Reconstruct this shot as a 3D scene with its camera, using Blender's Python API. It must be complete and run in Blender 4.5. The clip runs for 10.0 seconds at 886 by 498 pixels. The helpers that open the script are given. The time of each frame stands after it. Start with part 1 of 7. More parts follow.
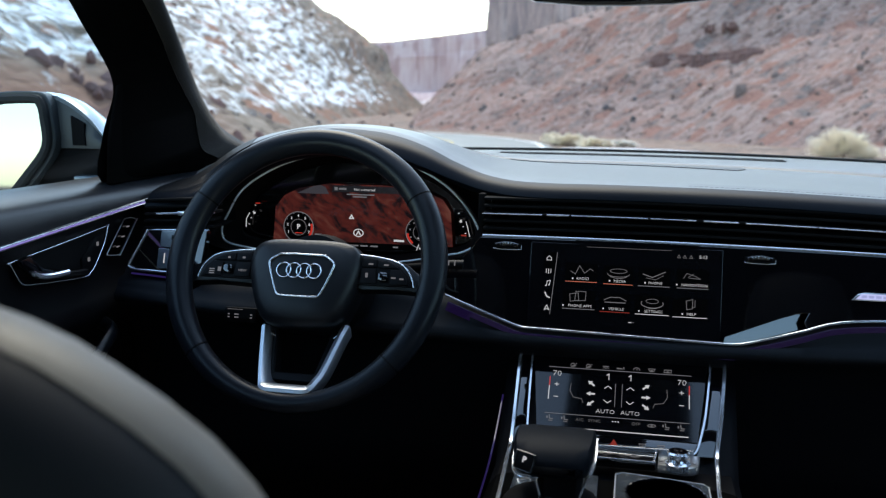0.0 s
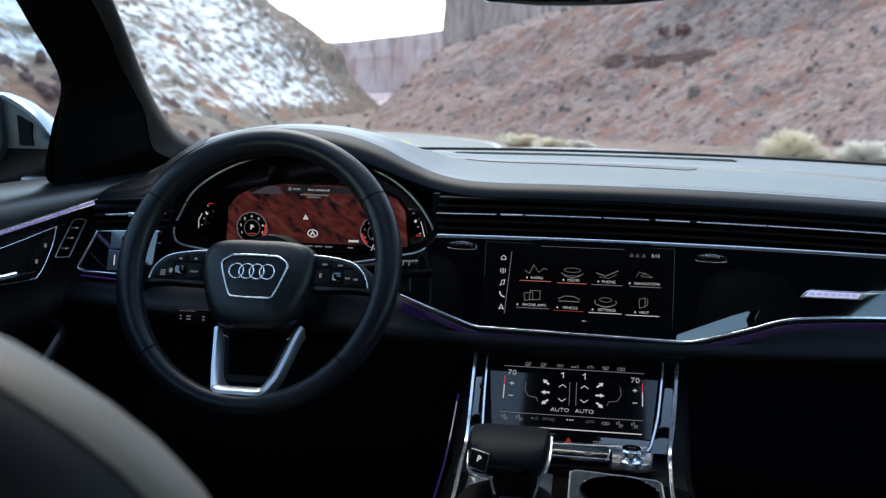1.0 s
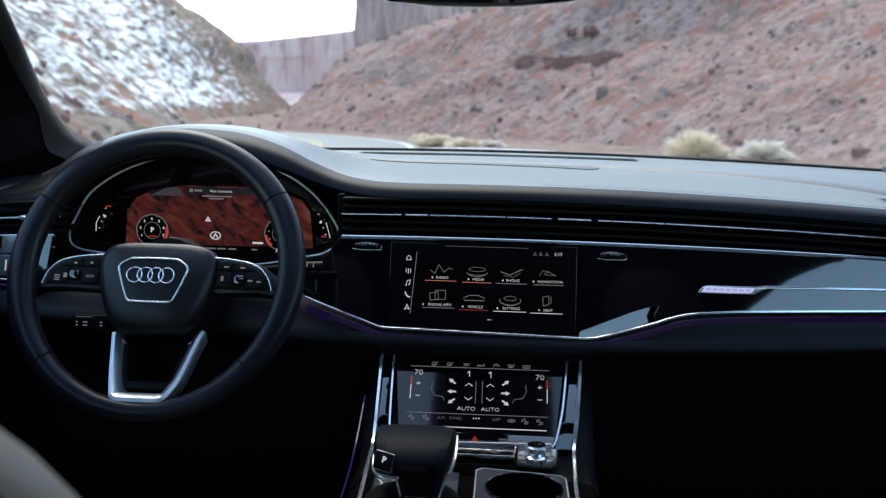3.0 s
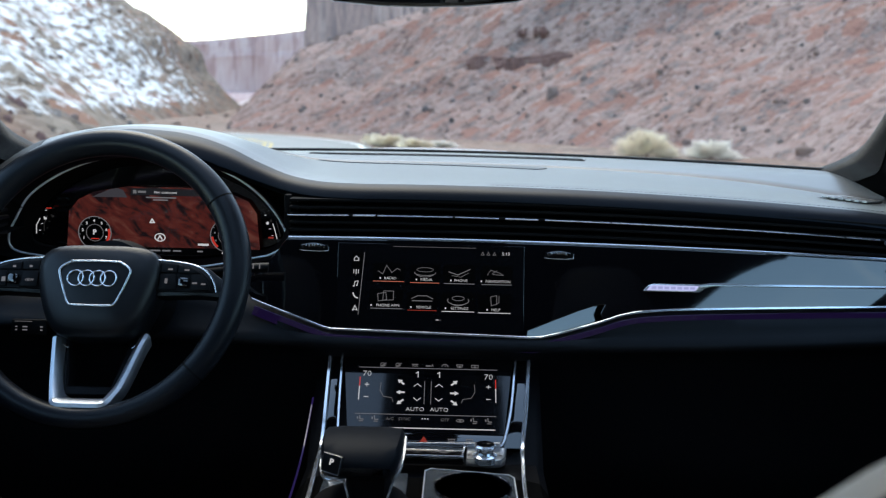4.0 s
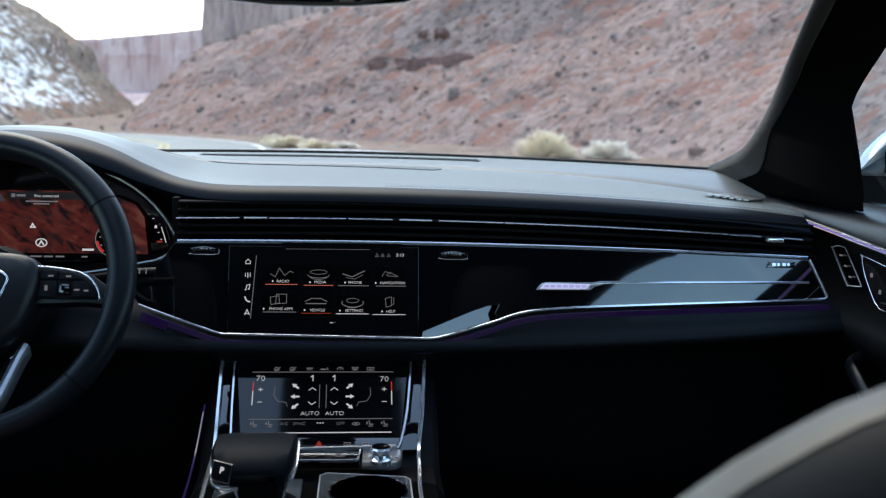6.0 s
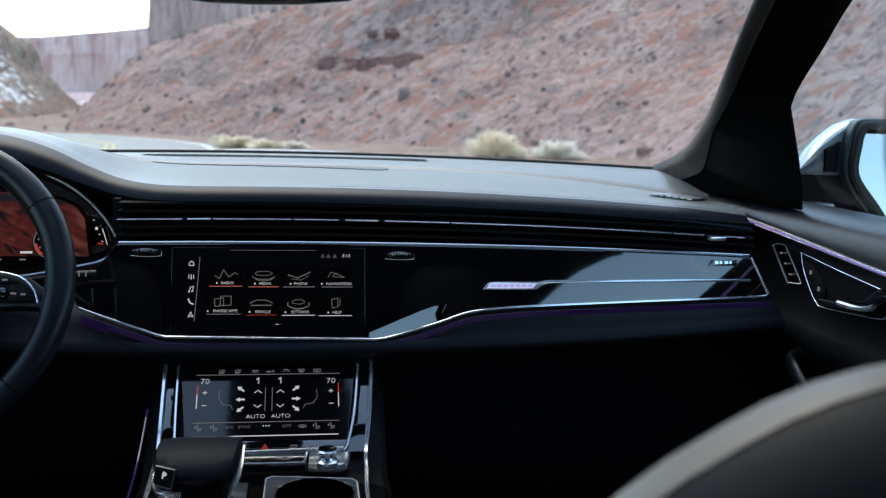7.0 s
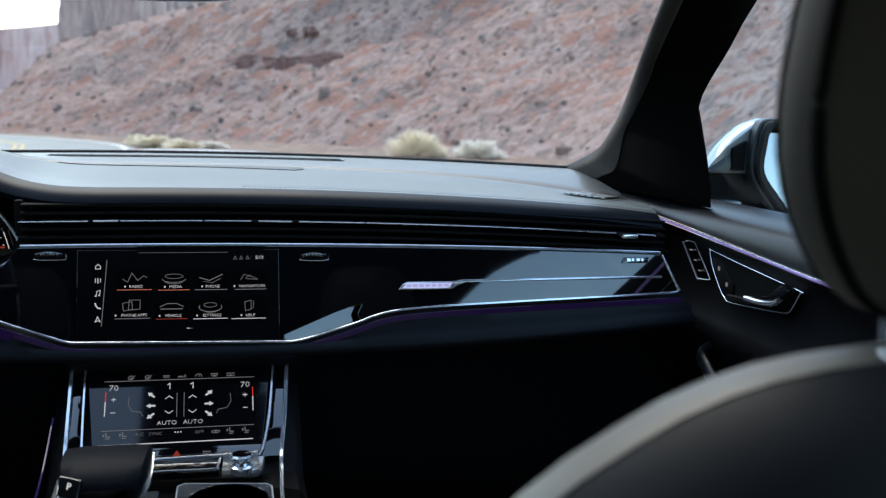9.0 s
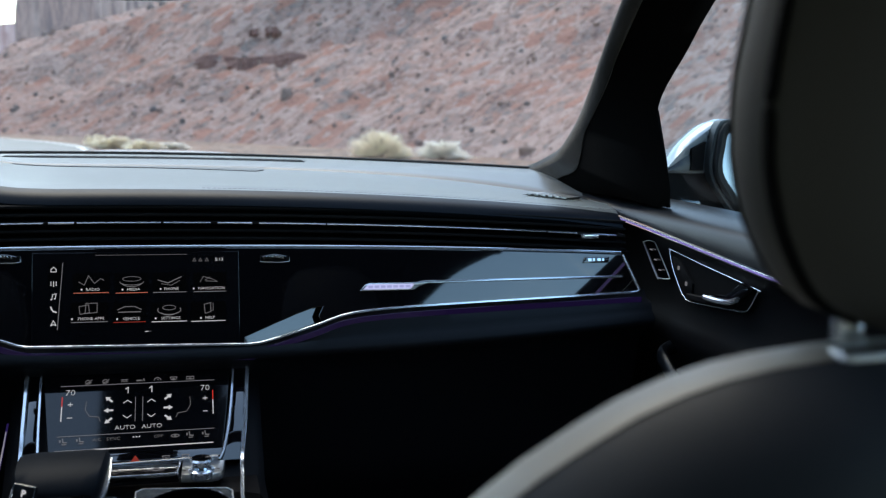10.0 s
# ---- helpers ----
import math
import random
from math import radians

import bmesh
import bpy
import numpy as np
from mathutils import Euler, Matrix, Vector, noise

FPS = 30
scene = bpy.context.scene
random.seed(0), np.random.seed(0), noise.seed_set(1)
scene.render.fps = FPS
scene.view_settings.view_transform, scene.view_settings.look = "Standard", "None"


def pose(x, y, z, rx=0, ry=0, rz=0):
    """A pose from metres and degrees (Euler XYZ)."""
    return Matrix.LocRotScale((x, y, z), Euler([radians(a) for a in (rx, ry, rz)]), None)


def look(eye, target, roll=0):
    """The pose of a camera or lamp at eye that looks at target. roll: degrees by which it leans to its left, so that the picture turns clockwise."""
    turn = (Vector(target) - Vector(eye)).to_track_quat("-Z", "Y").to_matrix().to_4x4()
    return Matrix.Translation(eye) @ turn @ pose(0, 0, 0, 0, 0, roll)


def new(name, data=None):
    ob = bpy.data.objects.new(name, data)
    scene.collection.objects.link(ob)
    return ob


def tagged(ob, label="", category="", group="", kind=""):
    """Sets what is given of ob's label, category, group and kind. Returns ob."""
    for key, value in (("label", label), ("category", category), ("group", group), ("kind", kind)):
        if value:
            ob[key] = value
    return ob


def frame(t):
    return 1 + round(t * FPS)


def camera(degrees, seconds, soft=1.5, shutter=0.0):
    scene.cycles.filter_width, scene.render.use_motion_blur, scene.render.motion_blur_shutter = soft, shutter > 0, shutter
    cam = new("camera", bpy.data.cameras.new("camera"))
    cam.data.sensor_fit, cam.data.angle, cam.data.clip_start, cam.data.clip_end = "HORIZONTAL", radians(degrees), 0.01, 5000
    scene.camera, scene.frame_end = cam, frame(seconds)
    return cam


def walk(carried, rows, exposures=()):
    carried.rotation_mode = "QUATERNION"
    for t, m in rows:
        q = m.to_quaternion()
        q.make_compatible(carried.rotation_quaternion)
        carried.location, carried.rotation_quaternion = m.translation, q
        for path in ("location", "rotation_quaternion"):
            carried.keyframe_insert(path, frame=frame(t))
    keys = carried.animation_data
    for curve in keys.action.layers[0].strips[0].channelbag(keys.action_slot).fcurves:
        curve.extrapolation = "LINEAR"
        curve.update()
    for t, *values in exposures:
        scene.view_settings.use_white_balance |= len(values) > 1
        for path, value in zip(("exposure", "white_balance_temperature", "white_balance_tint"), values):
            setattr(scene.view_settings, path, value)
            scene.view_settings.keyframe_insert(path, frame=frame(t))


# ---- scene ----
# Front cabin of a parked SUV in a red-rock canyon. x: right, y: ahead, z: up, ground at z = 0.

# ---- camera ----
cam = camera(49.76, 10.0, soft=1.25)
cam.data.dof.use_dof = True
cam.data.dof.focus_distance = 1.30
cam.data.dof.aperture_fstop = 7.0
PATH = [
    (0.0, 0.000, 0.000, 1.280, 80.97, -0.99, 11.08), (0.5, 0.002, 0.001, 1.280, 81.02, -1.05, 9.79),
    (1.0, 0.004, 0.002, 1.279, 81.05, -1.09, 8.53), (1.5, 0.007, 0.002, 1.279, 81.07, -1.12, 7.25),
    (2.0, 0.009, 0.003, 1.279, 81.09, -1.15, 6.00), (2.5, 0.012, 0.004, 1.279, 81.13, -1.20, 4.72),
    (4.0, 0.022, 0.007, 1.279, 81.25, -1.28, 0.47), (4.5, 0.025, 0.008, 1.279, 81.28, -1.29, -0.89),
    (5.0, 0.029, 0.009, 1.279, 81.33, -1.31, -2.32), (5.5, 0.032, 0.010, 1.279, 81.39, -1.36, -3.84),
    (7.0, 0.042, 0.013, 1.279, 81.51, -1.48, -8.27), (7.5, 0.045, 0.013, 1.279, 81.56, -1.51, -9.69),
    (8.0, 0.048, 0.014, 1.279, 81.58, -1.54, -10.83), (8.5, 0.050, 0.015, 1.279, 81.59, -1.57, -11.91),
    (9.0, 0.052, 0.016, 1.279, 81.61, -1.58, -12.96), (9.5, 0.054, 0.016, 1.279, 81.65, -1.59, -13.95),
    (10.0, 0.056, 0.017, 1.279, 81.71, -1.61, -15.12)]
walk(cam, [(r[0], pose(*r[1:])) for r in PATH], [(0.0, 1.9, 7500, 4), (10.0, 1.9, 7500, 4)])

# ---- world and sun ----
world = bpy.data.worlds.new("canyon_sky")
scene.world = world
world.use_nodes = True
wn = world.node_tree.nodes
sky = wn.new("ShaderNodeTexSky")
sky.sky_type = "NISHITA"
sky.sun_disc = False
SUN_EL, SUN_ROT = 58.0, 345.0
sky.sun_elevation, sky.sun_rotation = radians(SUN_EL), radians(SUN_ROT)
sky.dust_density, sky.air_density = 0.6, 1.0
wn["Background"].inputs["Strength"].default_value = 0.175
world.node_tree.links.new(sky.outputs[0], wn["Background"].inputs["Color"])
sun_data = bpy.data.lights.new("sun", "SUN")
sun_data.energy, sun_data.angle, sun_data.color = 0.6, radians(40), (1.0, 0.97, 0.93)
sun = new("sun", sun_data)
# a veiled sun stands high ahead of the car
sun.matrix_world = look((-8, 30, 50), (0, 0, 0))


# ---- building helpers ----
ORG = {}


def thing(name, loc, label, category, group="", kind=""):
    ob = new(name)
    ob.empty_display_size = 0.05
    ob.location = loc
    ORG[ob] = Vector(loc)
    return tagged(ob, label, category, group, kind)


def finish(bm, name, material, org, smooth, sharp):
    bmesh.ops.translate(bm, verts=bm.verts, vec=-org)
    bmesh.ops.recalc_face_normals(bm, faces=bm.faces)
    me = bpy.data.meshes.new(name)
    bm.to_mesh(me)
    bm.free()
    if smooth:
        me.shade_smooth()
        me.set_sharp_from_angle(angle=radians(sharp))
    me.materials.append(material)
    return me


def part(name, bm, material, parent, label="", smooth=True, sharp=38):
    ob = new(name, finish(bm, name, material, ORG[parent], smooth, sharp))
    ob.parent = parent
    ORG[ob] = ORG[parent]
    if label:
        tagged(ob, label)
    return ob


def solo(name, bm, material, label, category, kind="", group="", org=(0, 0, 0), smooth=True, sharp=38):
    ob = new(name, finish(bm, name, material, Vector(org), smooth, sharp))
    ob.location = org
    ORG[ob] = Vector(org)
    return tagged(ob, label, category, group, kind)


def axes(o, u, v):
    """The pose whose x runs along u, y along v and z along their normal."""
    u = Vector(u).normalized()
    n = u.cross(Vector(v)).normalized()
    v = n.cross(u)
    m = Matrix.Identity(4)
    for i, a in enumerate((u, v, n)):
        m[0][i], m[1][i], m[2][i] = a
    m.translation = Vector(o)
    return m


def merge(*bms):
    out = bms[0]
    for b in bms[1:]:
        me = bpy.data.meshes.new("joined")
        b.to_mesh(me)
        out.from_mesh(me)
        b.free()
        bpy.data.meshes.remove(me)
    return out


def rbox(size, at=(0, 0, 0), bevel=0.004, m=None, seg=2, taper=1.0):
    bm = bmesh.new()
    bmesh.ops.create_cube(bm, size=1)
    for v in bm.verts:
        k = taper if v.co.z > 0 else 1.0
        v.co = Vector((v.co.x * size[0] * k, v.co.y * size[1] * k, v.co.z * size[2]))
    if bevel > 0:
        bmesh.ops.bevel(bm, geom=bm.edges, offset=bevel, segments=seg, profile=0.5, affect="EDGES")
    bmesh.ops.transform(bm, matrix=(m or Matrix.Identity(4)) @ Matrix.Translation(at), verts=bm.verts)
    return bm


def grid_mesh(rows, closed=False, caps=False):
    """A skin over rows of points; closed joins each row's ends."""
    bm = bmesh.new()
    vs = [[bm.verts.new(p) for p in row] for row in rows]
    n = len(rows[0])
    for a, b in zip(vs, vs[1:]):
        for j in range(n if closed else n - 1):
            k = (j + 1) % n
            bm.faces.new((a[j], a[k], b[k], b[j]))
    if caps and closed:
        bm.faces.new(vs[0][::-1])
        bm.faces.new(vs[-1])
    return bm


def smooth_path(pts, n=8, closed=False):
    """A Catmull-Rom curve through pts."""
    pts = [Vector(p) for p in pts]
    out, m = [], len(pts)
    for i in range(m if closed else m - 1):
        if closed:
            a, b, c, d = (pts[(i + k) % m] for k in (-1, 0, 1, 2))
        else:
            a, b, c, d = pts[max(i - 1, 0)], pts[i], pts[i + 1], pts[min(i + 2, m - 1)]
        for k in range(n):
            t = k / n
            out.append(0.5 * ((2 * b) + (c - a) * t + (2 * a - 5 * b + 4 * c - d) * t * t + (3 * b - a - 3 * c + d) * t ** 3))
    if not closed:
        out.append(pts[-1])
    return out


def sweep(pts, prof, up=(0, 0, 1), closed=False, scale=None):
    """A bar along pts with the cross-section prof, (across, along up) pairs."""
    pts = [Vector(p) for p in pts]
    up, rows, m = Vector(up), [], len(pts)
    for i, p in enumerate(pts):
        a = pts[(i - 1) % m] if closed or i > 0 else pts[0]
        b = pts[(i + 1) % m] if closed or i < m - 1 else pts[-1]
        t = (b - a).normalized()
        side = t.cross(up)
        side = side.normalized() if side.length > 1e-5 else Vector((1, 0, 0))
        top = side.cross(t).normalized()
        k = scale[i] if scale else 1.0
        rows.append([p + side * (x * k) + top * (y * k) for x, y in prof])
    if closed:
        rows.append(rows[0])
    bm = grid_mesh(rows, closed=True, caps=not closed)
    if closed:
        bmesh.ops.remove_doubles(bm, verts=bm.verts, dist=1e-6)
    return bm


def ring(rx, ry=None, n=12):
    ry = ry or rx
    return [(rx * math.cos(2 * math.pi * i / n), ry * math.sin(2 * math.pi * i / n)) for i in range(n)]


def bar(w, h, b=0.3):
    """A rectangle with cut corners as a cross-section."""
    w, h = w / 2, h / 2
    c = b * min(w, h)
    return [(-w + c, -h), (w - c, -h), (w, -h + c), (w, h - c), (w - c, h), (-w + c, h), (-w, h - c), (-w, -h + c)]


def tube(pts, r, n=10, closed=False, up=(0, 0, 1)):
    return sweep(pts, ring(r, n=n), up, closed)


def slab(poly, depth, m=None, bevel=0.0, z0=0.0):
    """A plate with the outline poly (x, y pairs), its face at z0, depth thick towards -z, posed by m."""
    bm = bmesh.new()
    face = bm.faces.new([bm.verts.new((x, y, z0)) for x, y in poly])
    got = bmesh.ops.extrude_face_region(bm, geom=[face])
    bmesh.ops.translate(bm, verts=[v for v in got["geom"] if isinstance(v, bmesh.types.BMVert)], vec=(0, 0, -depth))
    if bevel:
        rim = [e for e in bm.edges if all(abs(v.co.z - z0) < 1e-7 for v in e.verts)]
        bmesh.ops.bevel(bm, geom=rim, offset=bevel, segments=2, profile=0.5, affect="EDGES")
    if m:
        bmesh.ops.transform(bm, matrix=m, verts=bm.verts)
    return bm


def rect(u0, v0, u1, v1, m, z0=0.0008, depth=0.0006):
    return slab([(u0, v0), (u1, v0), (u1, v1), (u0, v1)], depth, m, 0, z0)


def line(pts, w, m, z0=0.0008, depth=0.0006, closed=False):
    """A flat drawn line of width w through local points."""
    out = None
    seq = list(zip(pts, pts[1:])) + ([(pts[-1], pts[0])] if closed else [])
    for (x0, y0), (x1, y1) in seq:
        d = Vector((x1 - x0, y1 - y0))
        if d.length < 1e-7:
            continue
        d.normalize()
        s, e = Vector((-d.y, d.x)) * (w / 2), d * (w / 2)
        a, b = Vector((x0, y0)) - e, Vector((x1, y1)) + e
        q = slab([a - s, b - s, b + s, a + s], depth, m, 0, z0)
        out = merge(out, q) if out else q
    return out


def arc_pts(cx, cy, r, a0, a1, n=16, ry=None):
    ry = ry or r
    return [(cx + r * math.cos(radians(a0 + (a1 - a0) * i / n)), cy + ry * math.sin(radians(a0 + (a1 - a0) * i / n))) for i in range(n + 1)]


def lathe(prof, m, n=24):
    """Turns (radius, height) pairs round the local z axis."""
    rows = [[(r * math.cos(2 * math.pi * i / n), r * math.sin(2 * math.pi * i / n), h) for i in range(n)] for r, h in prof]
    bm = grid_mesh(rows, closed=True, caps=True)
    bmesh.ops.transform(bm, matrix=m, verts=bm.verts)
    return bm


def words(txt, size, m, align="LEFT", z0=0.0009, bold=0.0):
    cu = bpy.data.curves.new("words", "FONT")
    cu.body, cu.size, cu.align_x, cu.extrude, cu.offset, cu.resolution_u = txt, size, align, 0.0002, bold, 2
    ob = new("words", cu)
    bpy.context.view_layer.update()
    me = bpy.data.meshes.new_from_object(ob.evaluated_get(bpy.context.evaluated_depsgraph_get()))
    bpy.data.objects.remove(ob)
    bm = bmesh.new()
    bm.from_mesh(me)
    bpy.data.meshes.remove(me)
    bmesh.ops.transform(bm, matrix=m @ Matrix.Translation((0, 0, z0)), verts=bm.verts)
    return bm


def at(m, u, v, turn=0.0):
    return m @ Matrix.Translation((u, v, 0)) @ Matrix.Rotation(radians(turn), 4, "Z")


def curve_of(xs, ys):
    """A smooth height through (x, y) knots."""
    def f(x):
        if x <= xs[0]:
            return ys[0]
        if x >= xs[-1]:
            return ys[-1]
        for i in range(len(xs) - 1):
            if x <= xs[i + 1]:
                h = xs[i + 1] - xs[i]
                t = (x - xs[i]) / h
                m0 = (ys[i + 1] - ys[max(i - 1, 0)]) / (xs[i + 1] - xs[max(i - 1, 0)]) * h
                j = min(i + 2, len(xs) - 1)
                m1 = (ys[j] - ys[i]) / (xs[j] - xs[i]) * h
                return ((2 * t ** 3 - 3 * t * t + 1) * ys[i] + (t ** 3 - 2 * t * t + t) * m0
                        + (-2 * t ** 3 + 3 * t * t) * ys[i + 1] + (t ** 3 - t * t) * m1)
    return f


# ---- materials ----
def surface(name, col, rough=0.5, metal=0.0, vary=0.15, big=6.0, fine=300.0, bump=0.15, spec=0.5, col2=None, coat=0.0, rvary=0.1, sheen=0.0):
    """A surface with colour variation at two sizes, fine relief and uneven gloss."""
    mt = bpy.data.materials.new(name)
    mt.use_nodes = True
    nt = mt.node_tree
    nd, ln = nt.nodes, nt.links
    b = nd["Principled BSDF"]
    tc = nd.new("ShaderNodeTexCoord")
    n1, n2 = nd.new("ShaderNodeTexNoise"), nd.new("ShaderNodeTexNoise")
    n1.inputs["Scale"].default_value, n1.inputs["Detail"].default_value = big, 5
    n2.inputs["Scale"].default_value, n2.inputs["Detail"].default_value = fine, 3
    for n in (n1, n2):
        ln.new(tc.outputs["Object"], n.inputs["Vector"])
    mixer = nd.new("ShaderNodeMix")
    mixer.data_type = "RGBA"
    c2 = col2 or tuple(c * (1 - vary) for c in col)
    c1 = col if col2 else tuple(min(1, c * (1 + vary)) for c in col)
    mixer.inputs["A"].default_value, mixer.inputs["B"].default_value = (*c1, 1), (*c2, 1)
    add = nd.new("ShaderNodeMath")
    add.operation = "MULTIPLY_ADD"
    add.inputs[1].default_value = 0.35
    ln.new(n2.outputs[0], add.inputs[0])
    ln.new(n1.outputs[0], add.inputs[2])
    sub = nd.new("ShaderNodeMath")
    sub.operation, sub.inputs[1].default_value, sub.use_clamp = "SUBTRACT", 0.17, True
    ln.new(add.outputs[0], sub.inputs[0])
    ln.new(sub.outputs[0], mixer.inputs["Factor"])
    ln.new(mixer.outputs["Result"], b.inputs["Base Color"])
    rr = nd.new("ShaderNodeMapRange")
    rr.inputs["To Min"].default_value, rr.inputs["To Max"].default_value = max(0.02, rough - rvary * rough), min(1, rough + rvary * rough)
    ln.new(n1.outputs[0], rr.inputs["Value"])
    ln.new(rr.outputs[0], b.inputs["Roughness"])
    if bump:
        bp = nd.new("ShaderNodeBump")
        bp.inputs["Strength"].default_value, bp.inputs["Distance"].default_value = bump, 0.5 / fine
        ln.new(n2.outputs[0], bp.inputs["Height"])
        ln.new(bp.outputs[0], b.inputs["Normal"])
    b.inputs["Metallic"].default_value = metal
    b.inputs["Specular IOR Level"].default_value = spec
    b.inputs["Coat Weight"].default_value = coat
    b.inputs["Coat Roughness"].default_value = 0.03
    b.inputs["Sheen Tint"].default_value = (1.0, 0.96, 0.90, 1)
    b.inputs["Sheen Weight"].default_value, b.inputs["Sheen Roughness"].default_value = sheen, 0.35
    return mt


def glow(name, col, power):
    mt = bpy.data.materials.new(name)
    mt.use_nodes = True
    b = mt.node_tree.nodes["Principled BSDF"]
    b.inputs["Base Color"].default_value = (0.002, 0.002, 0.002, 1)
    b.inputs["Roughness"].default_value = 0.08
    b.inputs["Specular IOR Level"].default_value = 0.3
    b.inputs["Emission Color"].default_value, b.inputs["Emission Strength"].default_value = (*col, 1), power
    return mt


def clear_glass(name, tint=(0.95, 0.97, 0.96), shine=0.9):
    mt = bpy.data.materials.new(name)
    mt.use_nodes = True
    nd, ln = mt.node_tree.nodes, mt.node_tree.links
    nd.remove(nd["Principled BSDF"])
    tr, gl, mx, lw = (nd.new("ShaderNode" + k) for k in ("BsdfTransparent", "BsdfGlossy", "MixShader", "LayerWeight"))
    tr.inputs[0].default_value = (*tint, 1)
    gl.inputs["Roughness"].default_value = 0.02
    pw, ml = nd.new("ShaderNodeMath"), nd.new("ShaderNodeMath")
    pw.operation, pw.inputs[1].default_value = "POWER", 5.0
    ml.operation, ml.inputs[1].default_value, ml.inputs[2].default_value = "MULTIPLY_ADD", shine, 0.02 * shine
    ln.new(lw.outputs["Facing"], pw.inputs[0])
    ln.new(pw.outputs[0], ml.inputs[0])
    ln.new(ml.outputs[0], mx.inputs[0])
    ln.new(tr.outputs[0], mx.inputs[1])
    ln.new(gl.outputs[0], mx.inputs[2])
    ln.new(mx.outputs[0], nd["Material Output"].inputs["Surface"])
    return mt


LEATHER = surface("black_leather", (0.007, 0.0085, 0.011), 0.36, vary=0.2, big=9, fine=700, bump=0.2, spec=0.34)
RIM = surface("wheel_rim_leather", (0.0065, 0.0085, 0.0120), 0.30, vary=0.2, big=9, fine=700, bump=0.2, spec=0.24)
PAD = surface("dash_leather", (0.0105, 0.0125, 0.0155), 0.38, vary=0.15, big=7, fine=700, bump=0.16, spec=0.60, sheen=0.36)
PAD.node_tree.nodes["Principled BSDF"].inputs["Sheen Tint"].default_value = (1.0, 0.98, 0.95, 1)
# one leather in two tones: dark for shade, pale for light on the shoulders
SEAT_SHADED = surface("seat_leather_shaded", (0.019, 0.0228, 0.031), 0.48, vary=0.2, big=8, fine=700, bump=0.15, spec=0.3)
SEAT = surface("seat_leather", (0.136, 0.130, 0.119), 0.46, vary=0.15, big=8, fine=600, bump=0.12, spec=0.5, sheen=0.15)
GRIP = surface("grip_leather", (0.007, 0.0085, 0.011), 0.5, vary=0.2, big=9, fine=900, bump=0.1, spec=0.03)
# grey tone stands for light falling on the headrest's back
HEADREST = surface("headrest_leather_lit", (0.070, 0.065, 0.061), 0.6, vary=0.15, big=8, fine=600, bump=0.12, spec=0.3)
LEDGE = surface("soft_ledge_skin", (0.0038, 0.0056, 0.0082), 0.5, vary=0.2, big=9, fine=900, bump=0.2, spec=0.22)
# the pad's front roll, coloured darker to stand for the shade on it
ROLL = surface("dash_roll_shaded", (0.0034, 0.0058, 0.0098), 0.42, vary=0.2, big=9, fine=900, bump=0.2, spec=0.10)
PLASTIC = surface("black_plastic", (0.004, 0.004, 0.005), 0.5, vary=0.2, big=14, fine=1200, bump=0.2, spec=0.13)
DEEP = surface("matt_black_plastic", (0.003, 0.003, 0.0035), 0.75, vary=0.2, big=14, fine=900, bump=0.2, spec=0.10)
GRILLE = surface("grey_grille_plastic", (0.020, 0.022, 0.026), 0.5, vary=0.2, big=9, fine=900, bump=0.1, spec=0.3, sheen=0.22)
GLOSS = surface("piano_black", (0.003, 0.003, 0.004), 0.04, vary=0.1, big=3, fine=60, bump=0.0, spec=1.0, coat=1.0)
GLASSBLACK = surface("black_screen_glass", (0.004, 0.004, 0.005), 0.06, vary=0.1, big=3, fine=60, bump=0.0, spec=0.4)
CHROME = surface("satin_chrome", (0.86, 0.89, 0.93), 0.16, metal=0.85, vary=0.05, big=20, fine=800, bump=0.03)
BRUSHED = surface("brushed_aluminium", (0.55, 0.57, 0.60), 0.32, metal=1.0, vary=0.1, big=15, fine=900, bump=0.08)
GREYTRIM = surface("grey_lacquer_trim", (0.10, 0.125, 0.145), 0.18, vary=0.1, big=8, fine=500, bump=0.0, spec=0.7, coat=0.6)
# grey put in for the sky mirrored by the gloss console parts
DARKTRIM = surface("dark_trim_sky_tone", (0.030, 0.038, 0.045), 0.25, vary=0.1, big=8, fine=500, bump=0.0, spec=0.5, coat=0.3)
CLOTH = surface("dark_headliner_cloth", (0.006, 0.006, 0.006), 0.95, vary=0.25, big=12, fine=1500, bump=0.5, spec=0.05)
PILLARCLOTH = surface("grey_pillar_cloth", (0.0105, 0.0092, 0.0075), 0.95, vary=0.6, big=90, fine=700, bump=0.9, spec=0.05, sheen=0.42)
CARPET = surface("black_carpet", (0.004, 0.004, 0.004), 0.95, vary=0.3, big=20, fine=900, bump=0.8, spec=0.1)
PAINT = surface("pale_silver_paint", (0.72, 0.73, 0.72), 0.25, vary=0.03, big=3, fine=900, bump=0.0, spec=0.5, coat=0.6)
# body paint darkened to stand for shade on the left mirror cap
CAP_SHADED = surface("silver_paint_shaded", (0.34, 0.375, 0.40), 0.22, metal=0.3, vary=0.05, big=6, fine=900, bump=0.0, spec=0.5, coat=0.6)
MIRROR = surface("mirror_glass", (0.38, 0.41, 0.42), 0.02, metal=1.0, vary=0.01, big=3, fine=60, bump=0.0)
RUBBER = surface("black_rubber", (0.015, 0.015, 0.015), 0.7, vary=0.2, big=20, fine=900, bump=0.3, spec=0.3)
GLASS = clear_glass("window_glass", shine=0.4)
FLATBLACK = surface("flat_black", (0.0022, 0.0022, 0.0022), 0.9, vary=0.2, big=20, fine=900, bump=0.2, spec=0.02)
SIDEGLASS = clear_glass("tinted_side_glass", (0.72, 0.85, 0.90))
REARGLASS = clear_glass("tinted_rear_glass", (0.22, 0.23, 0.23))
